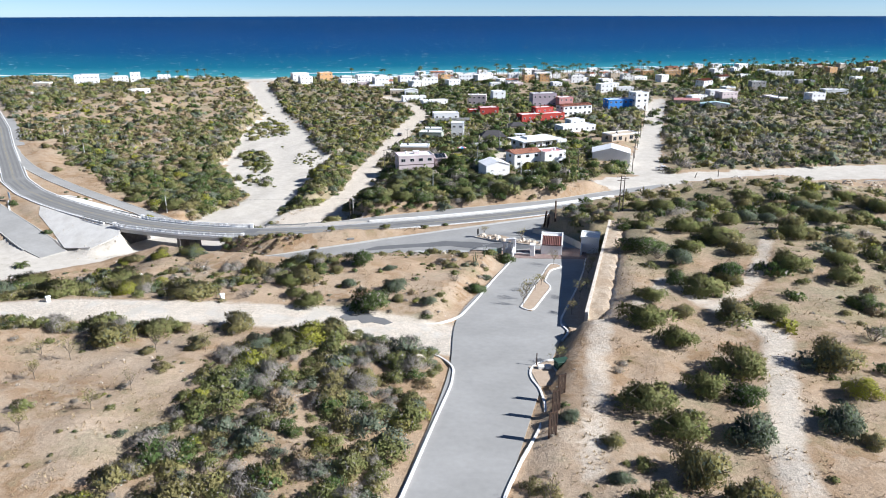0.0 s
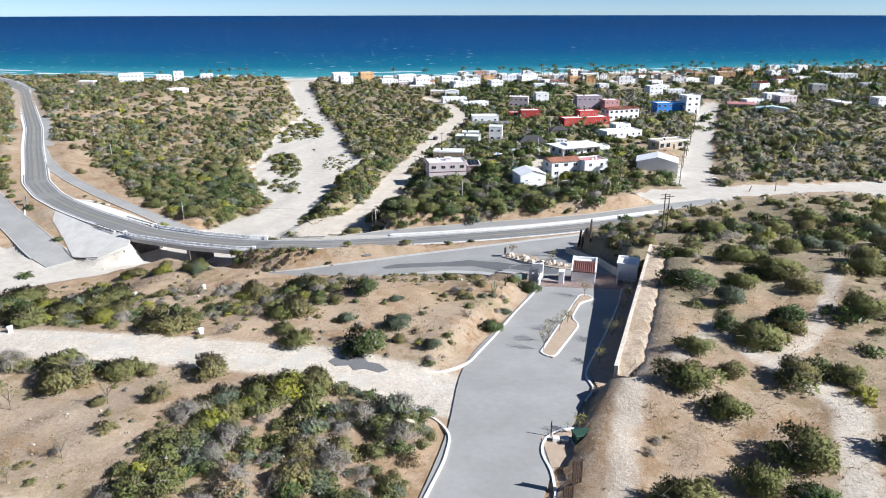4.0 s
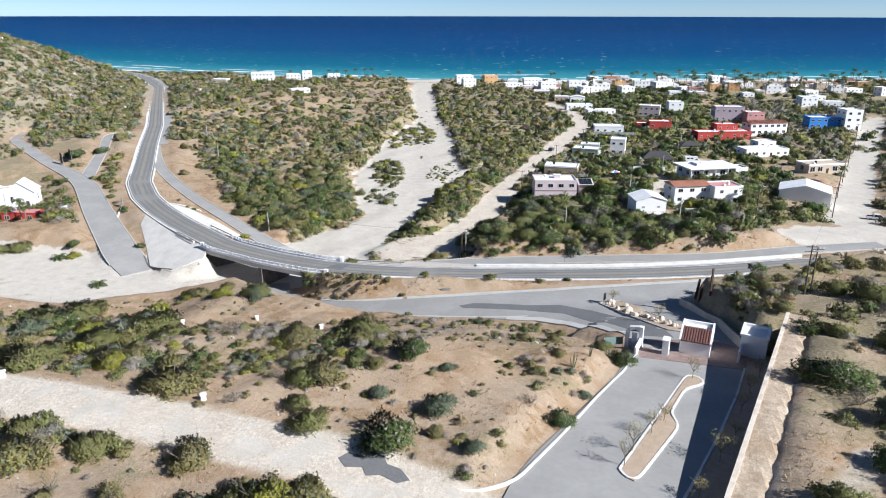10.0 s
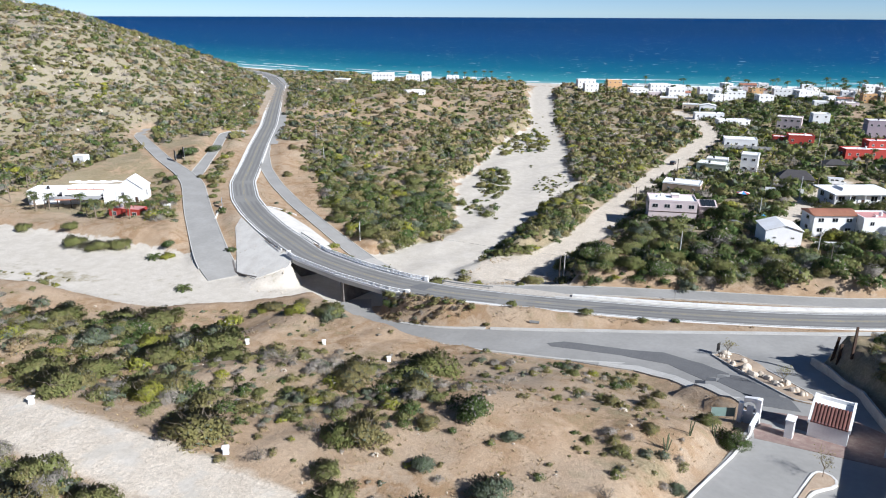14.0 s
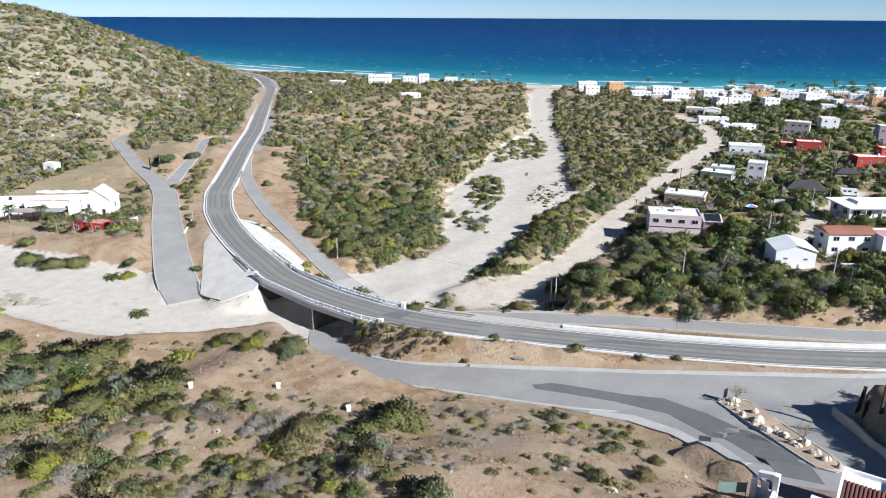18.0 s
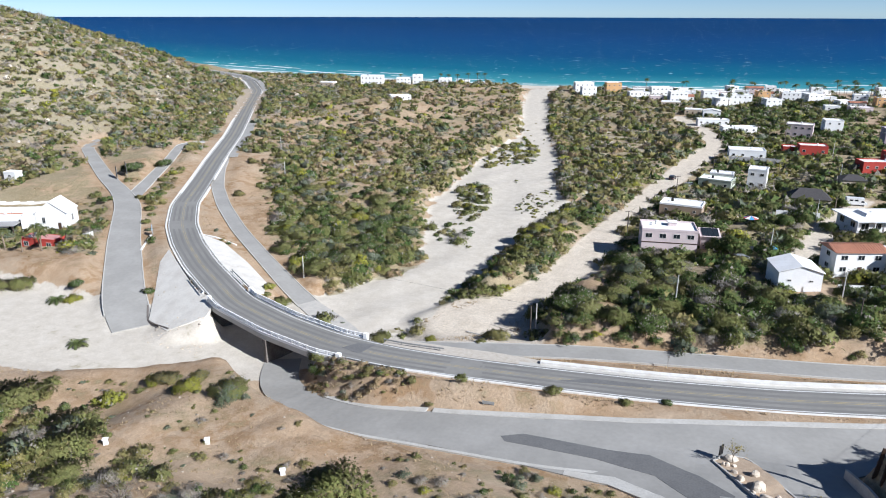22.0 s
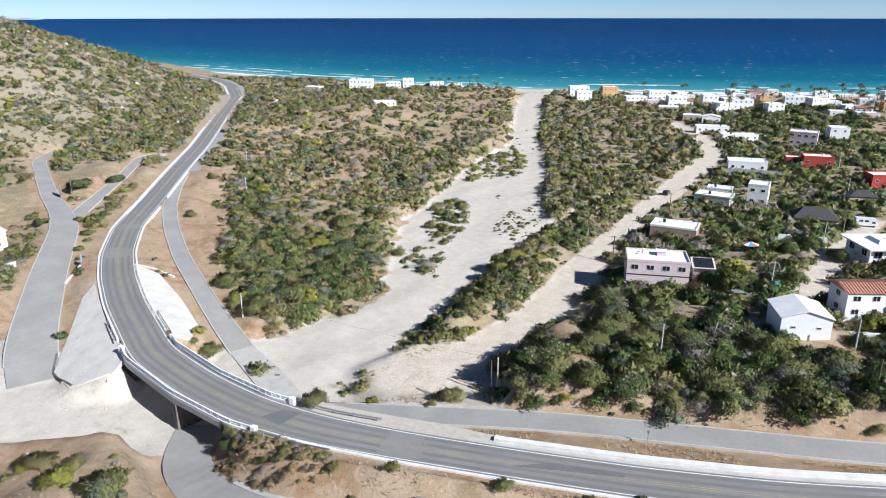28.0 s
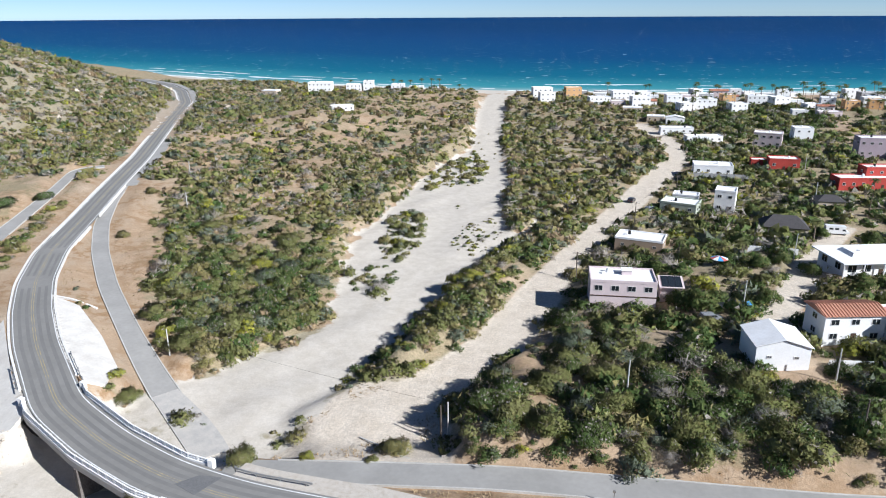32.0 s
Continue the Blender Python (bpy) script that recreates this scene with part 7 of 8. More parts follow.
house(31.5, 359.2, 4, 13, 8, 2.2, "beige", 1, "hip", "open shelter with a dark thatched roof", door=False, east=False, west=False, gaps=((0, 0), (0, 1), (0, 2)), pitch=0.75, roof_mat=PAINTS["thatch"])
house(63.6, 438.2, 18, 30, 8, 4.4, "red", 1, "flat", "long red house with red yard walls", win=(1.2, 1.1))
house(74, 447.5, 18, 12, 7, 7.4, "red", 2, "flat", "red upper house block with white roof")
ob = house(46.5, 311, 24, 18, 11, 4.2, "white", 1, "flat", "broad white roofed pavilion with open veranda", win=(2.2, 1.8), parapet=0.1)
part("upper_roof", box(3, 2.5, 4.2, 15, 9, 5.1, taper=0.9), ROOF_WHITE, ob)
part("roof_overhang", box(-1.6, -1.8, 4.0, 19.6, 12, 4.28), ROOF_WHITE, ob)
for k in range(5):
    part("column", rod((-1.2 + k * 5, -1.4, -1.5), (-1.2 + k * 5, -1.4, 4.0), 0.16), STUCCO_WHITE, ob)
ob = house(70, 280.6, -14, 15, 11, 3.4, "white", 1, "gable", "white warehouse with a shallow pale roof", pitch=0.26, door=False, gaps=((0, 0), (0, 1), (0, 2), (0, 3)), east=True, west=False, win=(1.4, 0.8))
house(131.4, 490.6, 10, 22, 9, 6.4, "blue", 2, "flat", "bright blue building with white roof", win=(1.6, 1.2))
house(150, 490, 14, 10, 10, 11, "white", 3, "flat", "tall white and blue building", win=(1.8, 1.4))
house(93.4, 457.6, 22, 22, 9, 6.6, "white", 2, "tile", "white two-storey house with red tiled roof terraces", win=(1.8, 1.4), pitch=0.22)
house(82.2, 515, 8, 18, 9, 9.6, "purple", 2, "flat", "large mauve two-storey building", win=(1.4, 1.2))
house(101, 512, 14, 11, 9, 7, "rose", 2, "flat", "rose pink house with white roof", win=(1.4, 1.2))
house(184, 509, -18, 17, 8, 3, "beige", 1, "tile", "low house with a red tiled roof", roof_mat=PAINTS["rose"])
house(195, 486.4, -14, 19, 7, 2.6, "white", 1, "gable", "long low shed with a teal sheet roof", pitch=0.14, roof_mat=PAINTS["teal"])
house(94, 340, 24, 17, 8, 3.6, "beige", 1, "flat", "unfinished beige house shell with open frames", win=(2.2, 2.0), roof_mat=PAINTS["beige"])
house(78.6, 384, 20, 21, 9, 3.4, "white", 1, "flat", "low white house with wide roof")
house(86, 398, 20, 9, 7, 5.6, "white", 2, "flat", "white two-storey house block")
house(62, 330, 24, 9, 6, 3.2, "white", 1, "flat", "small white outbuilding with dark roof", roof_mat=PAINTS["thatch"])
house(52, 402, 10, 9, 7, 3.2, "beige", 1, "hip", "small house with a dark roof", roof_mat=PAINTS["thatch"], pitch=0.5)
house(58, 560, 10, 10, 8, 6.8, "white", 2, "flat", "white two-storey house with arched terrace")
# towards the beach
rnd = random.Random(11)
COLOURS = ["white"] * 11 + ["beige", "pink", "orange", "grey"]
LABELS = {"white": "white flat-roofed beach house", "beige": "beige flat-roofed beach house", "pink": "pale pink beach house", "orange": "orange painted beach house", "grey": "grey block beach house"}
spots = [(-328, 694, 18, 21, 12, 8, "white"), (-299, 712, 20, 14, 9, 5.6, "white"), (-284, 717, 18, 9, 9, 8.4, "white"), (-332, 628, 4, 13, 8, 4, "beige"), (-262, 730, 18, 12, 9, 5, "white"), (-246, 734, 16, 13, 8, 6, "white"), (-228, 742, 14, 14, 8, 5, "white"), (-207, 520, 40, 14, 7, 3, "white"),
         (-122, 700, 24, 16, 9, 8, "white"), (-112, 682, 26, 12, 8, 7, "white"), (-98.6, 718, 24, 13, 9, 8, "orange"), (-75, 693, 24, 14, 9, 5.5, "white")]
spots2 = [(-62.4, 732, 22, 18, 9, 7, "white"), (-42.7, 693, 22, 14, 9, 8.5, "white"), (-19, 718, 18, 12, 9, 8, "white"), (-3, 700, 16, 22, 10, 7.6, "white"), (40.7, 740, 10, 21, 10, 6.6, "white"), (248, 792, 0, 12, 9, 6, "orange"), (268, 780, 0, 18, 9, 7, "orange"), (240, 582, 6, 18, 9, 5, "white"),
          (303, 644, 0, 13, 8, 6.4, "grey"), (338, 585, 0, 20, 9, 5, "white"), (371, 752, 0, 26, 9, 5.6, "white"), (355, 662, 0, 16, 9, 5, "grey")]
used = [(s[0] + 6, s[1] + 4) for s in spots + spots2] + [(o.location.x + 5, o.location.y + 4) for o in scene.objects if o.get("group") == "town houses"]
for x, y, ang, w, d, h, c in spots + spots2:
    house(x, y, ang, w, d, h, c, 2 if h > 5.4 else 1, "flat", LABELS[c], "beach_house", group="beach houses", door=False)


def clear(x, y, gap):
    near = all((x - a) ** 2 + (y - b) ** 2 > gap * gap for a, b in used)
    ways = min(float((along(w, np.array([x]), np.array([y]))[0] - along(w, np.array([x]), np.array([y]))[2])[0]) for w in (WASH, TOWN_ROAD, EAST_ROAD, ALLEY))
    return near and ways > 8


made = 0
while made < 112:
    x = rnd.uniform(-118, 520)
    if made >= 88:
        x = rnd.uniform(-110, 230)
        y = np.interp(x, SHORE[:, 0], SHORE[:, 1]) - rnd.uniform(55, 190)
    elif made < 40:
        y = np.interp(x, SHORE[:, 0], SHORE[:, 1]) - rnd.uniform(52, 150)
    elif made < 62:
        x = rnd.uniform(60, 420)
        y = rnd.uniform(530, 760)
    else:
        x = rnd.uniform(330, 760)
        y = np.interp(x, SHORE[:, 0], SHORE[:, 1]) - rnd.uniform(45, 260)
    if not clear(x, y, 17 if made < 88 else 13):
        continue
    c = rnd.choice(COLOURS)
    st = rnd.choice((1, 1, 2))
    house(x - 5, y - 4, rnd.uniform(0, 30), rnd.uniform(8, 15), rnd.uniform(7, 10), 3.3 * st + rnd.uniform(0, 0.6), c, st, rnd.choice(("flat", "flat", "flat", "flat", "tile")), LABELS[c] if made < 40 else "small town house with pale walls", "beach_house", group="beach houses", door=False, east=False)
    used.append((x, y))
    made += 1

# ---- roadside compound ----
house(-209, 219.5, 27, 13, 8, 4.2, "white", 1, "flat", "white roadside building with a dark open front", z=8.2, win=(2.2, 1.8), roof_mat=ROOF_WHITE, group="compound buildings")
house(-197.2, 223.5, 27, 20, 9, 4.6, "white", 1, "flat", "long white restaurant hall with shaded front", z=8.2, win=(2.4, 1.8), group="compound buildings")
ob = house(-180.5, 231.0, 27, 9, 8, 5.2, "white", 1, "gable", "white gabled chapel-like hall", z=8.6, pitch=0.75, win=(1.0, 2.0), group="compound buildings")
terrace = thing("roof_terrace", pose(-197.2, 223.5, 12.8, 0, 0, 27), "terracotta roof terrace with white parapet panels on the hall", "terrace")
part("terrace_floor", box(1, 0.8, 0.08, 15, 2.6, 0.2), TILE_ORANGE, terrace)
for k in range(5):
    part("parapet_panel", box(1 + k * 2.9, 3.0, 0.06, 3.5 + k * 2.9, 3.3, 1.3, taper=0.06), STUCCO_WHITE, terrace)
screen = thing("screen_wall", pose(-184, 229.5, 8.4, 0, 0, 27), "tall white slanted screen wall beside the hall", "wall")
part("panel", side_prism([(0, -1), (6.5, -1), (6.5, 7.4), (0, 5.2)], 0, 0.35), STUCCO_WHITE, screen)
part("buttress", side_prism([(0, -1), (1.2, -1), (0.5, 4.6), (0, 4.6)], -1.6, 0.0), STUCCO_WHITE, screen)
canopy = thing("canopy", pose(-198, 216.5, 8.2, 0, 0, 27), "grey shade canopy on posts before the hall", "canopy")
part("sheet", box(0, 0, 3.0, 18, 5, 3.15), PAINTS["grey"], canopy)
part("tile_edge", box(4, -0.25, 3.05, 12, 0.6, 3.3), TILE_ORANGE, canopy)
for k in range(5):
    part("post", box(0.2 + k * 4.3, 0.2, -1, 0.4 + k * 4.3, 0.4, 3.0), DARK_WOOD, canopy)
ob = house(-168.5, 216.5, 10, 11, 4.5, 3.4, "red", 1, "flat", "low red painted building among palms", z=8.4, win=(1.6, 1.4), roof_mat=PAINTS["rose"], group="compound buildings", parapet=0.1)
back = thing("yard_wall", pose(-217, 243, 9.2, 0, 0, 25), "white scalloped yard wall", "wall")
for k in range(10):
    part("wall_panel", box(k * 2.3, 0, -1.5, k * 2.3 + 2.2, 0.25, 1.3 + 0.25 * (k % 2), bevel=0.05), STUCCO_WHITE, back)
sw = thing("sign_wall", pose(-159.5, 222.5, 9.2, 0, 0, 52), "white sloping entrance wall with a dark sign panel", "sign")
part("wall", side_prism([(0, -1.5), (8, -1.5), (8, 2.6), (0, 1.4)], 0, 0.35), STUCCO_WHITE, sw)
part("sign_panel", box(3.2, -0.08, 0.3, 6.8, 0.0, 1.6), DARK_SIGN, sw)
for k in range(4):
    part("letter_bar", box(3.5 + 0.8 * k, -0.11, 0.75, 4.1 + 0.8 * k, -0.075, 1.1), FRAME_WHITE, sw)
house(-236, 262, 10, 5, 3.5, 2.6, "white", 1, "flat", "small white block hut on the hillside", "hut", door=False, east=False, west=False, group="compound buildings")

# ---- cars ----
TYRE = material("tyre_rubber", (0.02, 0.02, 0.02), 0.85, vary=0.1, scale=0.2, bump=0.1)


def car_paint(name, c):
    return material(name, c, 0.3, vary=0.04, scale=1.0, bump=0.0, spec=0.5)


CAR_WHITE, CAR_DARK, CAR_GREY = car_paint("white_car_paint", (0.75, 0.75, 0.74)), car_paint("black_car_paint", (0.025, 0.025, 0.03)), car_paint("grey_car_paint", (0.25, 0.26, 0.28))


def car(x, y, rz, style, mat, label):
    ob = thing("car", pose(x, y, height(x, y) + 0.02, 0, 0, rz), label, "car", "parked cars")
    long = {"pickup": 5.5, "suv": 4.6, "van": 6.6}[style]
    w = 1.9 if style != "van" else 2.3
    if style == "pickup":
        side = [(-2.75, 0.45), (2.75, 0.45), (2.75, 0.95), (1.7, 1.1), (0.9, 1.75), (-0.7, 1.78), (-0.85, 1.1), (-2.75, 1.1)]
        glass = [(1.62, 1.12), (0.92, 1.68), (-0.62, 1.7), (-0.72, 1.12)]
    elif style == "suv":
        side = [(-2.3, 0.4), (2.3, 0.4), (2.3, 0.95), (1.35, 1.05), (0.6, 1.65), (-1.9, 1.7), (-2.25, 1.05)]
        glass = [(1.28, 1.08), (0.6, 1.58), (-1.82, 1.62), (-2.05, 1.08)]
    else:
        side = [(-3.3, 0.5), (3.3, 0.5), (3.3, 1.1), (2.5, 1.3), (2.0, 2.0), (2.3, 2.7), (-3.3, 2.8)]
        glass = [(2.42, 1.34), (2.0, 1.9), (1.3, 1.9), (1.3, 1.34)]
    body = part("body", side_prism(side, -w / 2, w / 2), mat, ob)
    bmesh_g = side_prism(glass, -w / 2 - 0.015, w / 2 + 0.015)
    part("window", bmesh_g, GLASS, ob)
    if style == "pickup":
        part("load_bed", box(-2.6, -w / 2 + 0.12, 1.085, -0.95, w / 2 - 0.12, 1.11), TYRE, ob)
    if style == "van":
        for k in (-2.4, -0.8):
            part("side_window", box(k, -w / 2 - 0.02, 1.7, k + 1.1, w / 2 + 0.02, 2.25), GLASS, ob)
    for wx in (-long * 0.3, long * 0.31):
        for s in (-1, 1):
            wheel = part("wheel", rod((wx, s * (w / 2 - 0.22), 0.34), (wx, s * (w / 2 + 0.02), 0.34), 0.34, 0.34, 14), TYRE, ob)
            part("rim", rod((wx, s * (w / 2 + 0.0), 0.34), (wx, s * (w / 2 + 0.035), 0.34), 0.2, 0.18, 10), METAL, wheel)
    for s in (-0.7, 0.7):
        part("headlight", box(long / 2 - 0.04, s - 0.2, 0.72, long / 2 + 0.02, s + 0.2, 0.88), FRAME_WHITE, ob)
        part("tail_light", box(-long / 2 - 0.02, s - 0.12, 0.75, -long / 2 + 0.03, s + 0.12, 0.95), PAINTS["red"], ob)
    return ob


car(94.6, 266.5, -8, "pickup", CAR_WHITE, "white pickup truck parked on the dirt road")
car(-11.3, 395, 80, "suv", CAR_DARK, "black off-road car parked on the sand road")
car(-3.6, 384, 60, "suv", CAR_GREY, "grey car parked beside a house")
car(52.3, 362.5, 8, "van", CAR_WHITE, "white camper van parked in the yard")
car(17, 276.2, 30, "suv", CAR_GREY, "grey car under the yard trees")

# ---- palms ----
PALM_LEAF = leaf_material("palm_fronds", (0.09, 0.12, 0.04), (0.16, 0.15, 0.06), 0.25)
PALM_TRUNK = material("palm_trunk", (0.24, 0.19, 0.14), 0.9, vary=0.3, scale=0.2, bump=0.5)


def palm(seed, h, fronds=18, reach=2.0):
    r = random.Random(seed)
    ob = thing("palm_tree", Matrix.Identity(4), "tall palm tree with drooping green fronds", "palm tree", "palm trees")
    bm = bmesh.new()
    last, lean = Vector((0, 0, -0.3)), r.uniform(-0.08, 0.08)
    for k in range(6):
        nxt = Vector((lean * h * ((k + 1) / 6) ** 2, 0, h * (k + 1) / 6))
        rod(last, nxt, 0.2 - 0.012 * k, 0.19 - 0.012 * k, 7, bm)
        last = nxt
    part("trunk", bm, PALM_TRUNK, ob)
    tris = []
    for k in range(fronds):
        a, rise = 6.283 * k / fronds + r.uniform(-0.2, 0.2), r.uniform(-0.15, 1.1)
        d = Vector((math.cos(a), math.sin(a), 0))
        side = Vector((-d.y, d.x, 0))
        p, v = last.copy(), (d + Vector((0, 0, rise))).normalized()
        for s in range(7):
            q = p + v * reach / 6
            for f in (-1, 1):
                for e in (0.2, 0.7):
                    b0 = p.lerp(q, e)
                    tip = b0 + side * f * reach * 0.36 * (1 - abs(s - 2.5) / 6) + v * 0.22 - Vector((0, 0, 0.12))
                    tris.append([b0, b0 + v * 0.26, tip])
            p, v = q, (v - Vector((0, 0, 0.22))).normalized()
    soup("crown", np.array([[list(c) for c in t] for t in tris]), [PALM_LEAF], parent=ob)
    return ob


PALMS = [palm(k, h, 22, reach) for k, (h, reach) in enumerate(((7.5, 2.2), (9.5, 2.4), (5.0, 2.0), (0.7, 2.0)))]
first = [(-225, 232), (-216, 218), (-196, 217), (-108.6, 182.8)]


def set_palm(k, x, y, rz, size=1.0):
    m = pose(x, y, height(x, y), 0, 0, rz) @ Matrix.Scale(size, 4)
    keep = PALMS[k].scale.copy()
    PALMS[k].scale = (1, 1, 1)
    copy_thing(PALMS[k], m)
    PALMS[k].scale = keep


for x, y, k in ((-199, 214.5, 2), (-185, 220, 2), (-176, 214.5, 2), (-171, 213.5, 2), (-161, 216.5, 0), (-157, 214, 2), (-164, 221, 2), (-153, 218.5, 2), (-203, 217, 2), (-131.5, 196.8, 3), (-229, 236, 2), (-162, 212, 2),
                (8.4, 322, 2), (24, 318, 2), (14, 371, 2), (58, 268, 2), (99, 318, 1), (66, 392, 1), (45, 352, 2), (30, 420, 1), (74, 430, 0), (110, 470, 1), (35, 505, 1), (20, 585, 0)):
    set_palm(k, x, y, rnd.uniform(0, 360), rnd.uniform(0.8, 1.15))
for k, (x, y) in enumerate(first):
    PALMS[k].matrix_world = pose(x, y, height(x, y), 0, 0, 40 * k)
n = 0
while n < 200:
    if n >= 170:
        x = rnd.uniform(350, 700)
        y = np.interp(x, SHORE[:, 0], SHORE[:, 1]) - rnd.uniform(40, 160)
    elif n < 110:
        x = min(360, max(0, rnd.gauss(150, 85)))
        y = np.interp(x, SHORE[:, 0], SHORE[:, 1]) - rnd.uniform(45, 190)
    else:
        x, y = rnd.uniform(-115, 480), 0
        y = np.interp(x, SHORE[:, 0], SHORE[:, 1]) - rnd.uniform(40, 170)
    if clear(x, y, 6):
        set_palm(rnd.choice((0, 1, 1)), x, y, rnd.uniform(0, 360), rnd.uniform(0.85, 1.35))
        n += 1
for x in (-262, -250, -240, -232, -222, -214, -300, -200):
    set_palm(0, x, 742 - rnd.uniform(0, 20), rnd.uniform(0, 360), 1.1)

# ---- surf and far headland ----
FOAM = material("sea_foam", (0.8, 0.82, 0.82), 0.8, vary=0.12, scale=3.0, second=(0.55, 0.64, 0.66), big=0.2, bump=0.3)
bm = bmesh.new()
rnd = random.Random(3)
for k in range(120):
    x = rnd.uniform(-760, 560) if k < 95 else rnd.uniform(-760, -520)
    out = rnd.choice((2, 3, 5, 22, 45, 75)) + rnd.uniform(-3, 3)
    long = rnd.uniform(14, 60) if out > 8 else rnd.uniform(40, 90)
    wide = rnd.uniform(2.0, 5.0)
    ring = []
    for u in np.linspace(-1, 1, 9):
        px = x + u * long / 2
        py = np.interp(px, SHORE[:, 0], SHORE[:, 1]) + out + 1.5 * math.sin(px * 0.11 + k)
        half = wide * (1 - u * u) * 0.5 + 0.15
        ring.append([bm.verts.new((px, py + f * half, 0.12 + 0.3 * (f == 0))) for f in (-1, 0, 1)])
    for a, b in zip(ring, ring[1:]):
        bm.faces.new((a[0], b[0], b[1], a[1]))
        bm.faces.new((a[1], b[1], b[2], a[2]))
tagged(part("surf", bm, FOAM), "white breaking surf along the beach", "surf", kind="stuff")
HAZE = material("hazy_headland", (0.36, 0.36, 0.4), 1.0, vary=0.08, scale=60.0, second=(0.3, 0.31, 0.36), big=0.2, bump=0.0)
bm = bmesh.new()
ring = []
for k in range(41):
    az = radians(-64 + 13.2 * k / 40)
    crest = 62 * (1 - k / 40) ** 0.7 * (0.75 + 0.25 * math.sin(k * 0.9) + 0.12 * math.sin(k * 2.3)) + 3
    rows = []
    for d, f in ((4650, 0.0), (4700, 0.6), (4760, 1.0)):
        rows.append(bm.verts.new((d * math.sin(az), 80 + d * math.cos(az), 38 + crest * f)))
    ring.append(rows)
for a, b in zip(ring, ring[1:]):
    for j in (0, 1):
        bm.faces.new((a[j], b[j], b[j + 1], a[j + 1]))
tagged(part("headland", bm, HAZE), "pale hazy far headland across the bay", "backdrop", kind="structure")

# ---- garden trees and yard things in the town ----


def garden_tree(seed):
    ob = thing("garden_tree", Matrix.Identity(4), "dark green leafy garden tree by the houses", "tree", "garden trees")
    bm = bmesh.new()
    r = random.Random(seed)
    rod((0, 0, -0.1), (0.02, 0.03, 0.3), 0.05, 0.04, 7, bm)
    for k in range(5):
        a = 1.257 * k + r.uniform(-0.3, 0.3)
        rod((0.02, 0.03, 0.28), (0.45 * math.cos(a), 0.45 * math.sin(a), r.uniform(0.55, 0.85)), 0.032, 0.012, 5, bm)
    part("trunk", bm, WOOD, ob)
    tri = leaf_cloud(400 + seed, 1800, 0.07, lumps=11, flat=0.95, low=0.3)
    tri[..., 2] += 0.12
    soup("crown", tri, [LEAVES[1], LEAVES[0]], (np.random.RandomState(seed).uniform(0, 1, 1800) < 0.3).astype(int), ob, crown_way(tri.mean(1) - (0, 0, 0.3)))
    return ob


GARDEN = [garden_tree(k) for k in range(3)]
rnd = random.Random(21)
for n, (x, y, size) in enumerate(((14.3, 281, 4.6), (18, 284, 3.8), (10, 284, 3.6), (28.2, 287, 3.4), (27.6, 311, 3.4), (40, 313, 3.6), (48.7, 302, 3.4), (21, 316, 3), (33, 318, 3), (14, 355, 3.4), (47.3, 355, 3), (13.9, 240.5, 3.4), (20.8, 237, 3.2), (9, 233, 3),
                                  (33, 243, 3.2), (44, 248, 3.2), (50, 254, 3.4), (-3, 262, 3), (-9, 256, 3.2), (4, 306, 3.2), (-2, 318, 3), (60, 296, 3.2), (66, 318, 3.4), (25, 340, 3), (40, 380, 3.4), (30, 392, 3), (62, 360, 3.4), (70, 345, 3), (56, 392, 3), (75, 372, 3.2), (12, 420, 3), (36, 432, 3.2), (58, 270, 3.4), (66, 262, 3))):
    m = pose(x, y, height(x, y), 0, 0, rnd.uniform(0, 360)) @ Matrix.Diagonal((size, size * rnd.uniform(0.85, 1.1), size * rnd.uniform(0.8, 1.05), 1))
    if n < 3:
        GARDEN[n].matrix_world = m
    else:
        ob = GARDEN[n % 3]
        keep = ob.scale.copy()
        ob.scale = (1, 1, 1)
        copy_thing(ob, m)
        ob.scale = keep
TARP = [paint("blue_tarp", (0.08, 0.3, 0.55)), paint("red_tarp", (0.5, 0.12, 0.1)), STUCCO_RIM]
shade = thing("market_umbrella", pose(18.6, 312, height(18.6, 312), 0, 0, 20), "faded blue, red and white yard umbrella", "umbrella")
part("pole", rod((0, 0, 0), (0, 0, 2.6), 0.04), METAL, shade)
for k in range(9):
    bm = bmesh.new()
    a0, a1 = 6.283 * k / 9, 6.283 * (k + 1) / 9
    vs = [bm.verts.new(v) for v in ((0, 0, 2.75), (2.2 * math.cos(a0), 2.2 * math.sin(a0), 2.05), (2.2 * math.cos(a1), 2.2 * math.sin(a1), 2.05), (0, 0, 2.68), (2.2 * math.cos(a0), 2.2 * math.sin(a0), 1.98), (2.2 * math.cos(a1), 2.2 * math.sin(a1), 1.98))]
    for f in ((0, 1, 2), (5, 4, 3), (1, 4, 5, 2), (0, 3, 4, 1), (2, 5, 3, 0)):
        bm.faces.new([vs[q] for q in f])
    part("canopy_panel", bm, TARP[k % 3], shade)
tarp = thing("tarpaulin", pose(23.5, 281.5, height(23.5, 281.5), 0, 0, 15), "bright blue tarpaulin shade on thin posts", "tarpaulin")
for x in (-1.2, 1.2):
    for y in (-1, 1):
        part("post", rod((x, y, -0.2), (x, y, 2.0 + 0.2 * y), 0.03), METAL, tarp)
part("sheet", box(-1.3, -1.1, 1.95, 1.3, 1.1, 2.02), TARP[0], tarp)
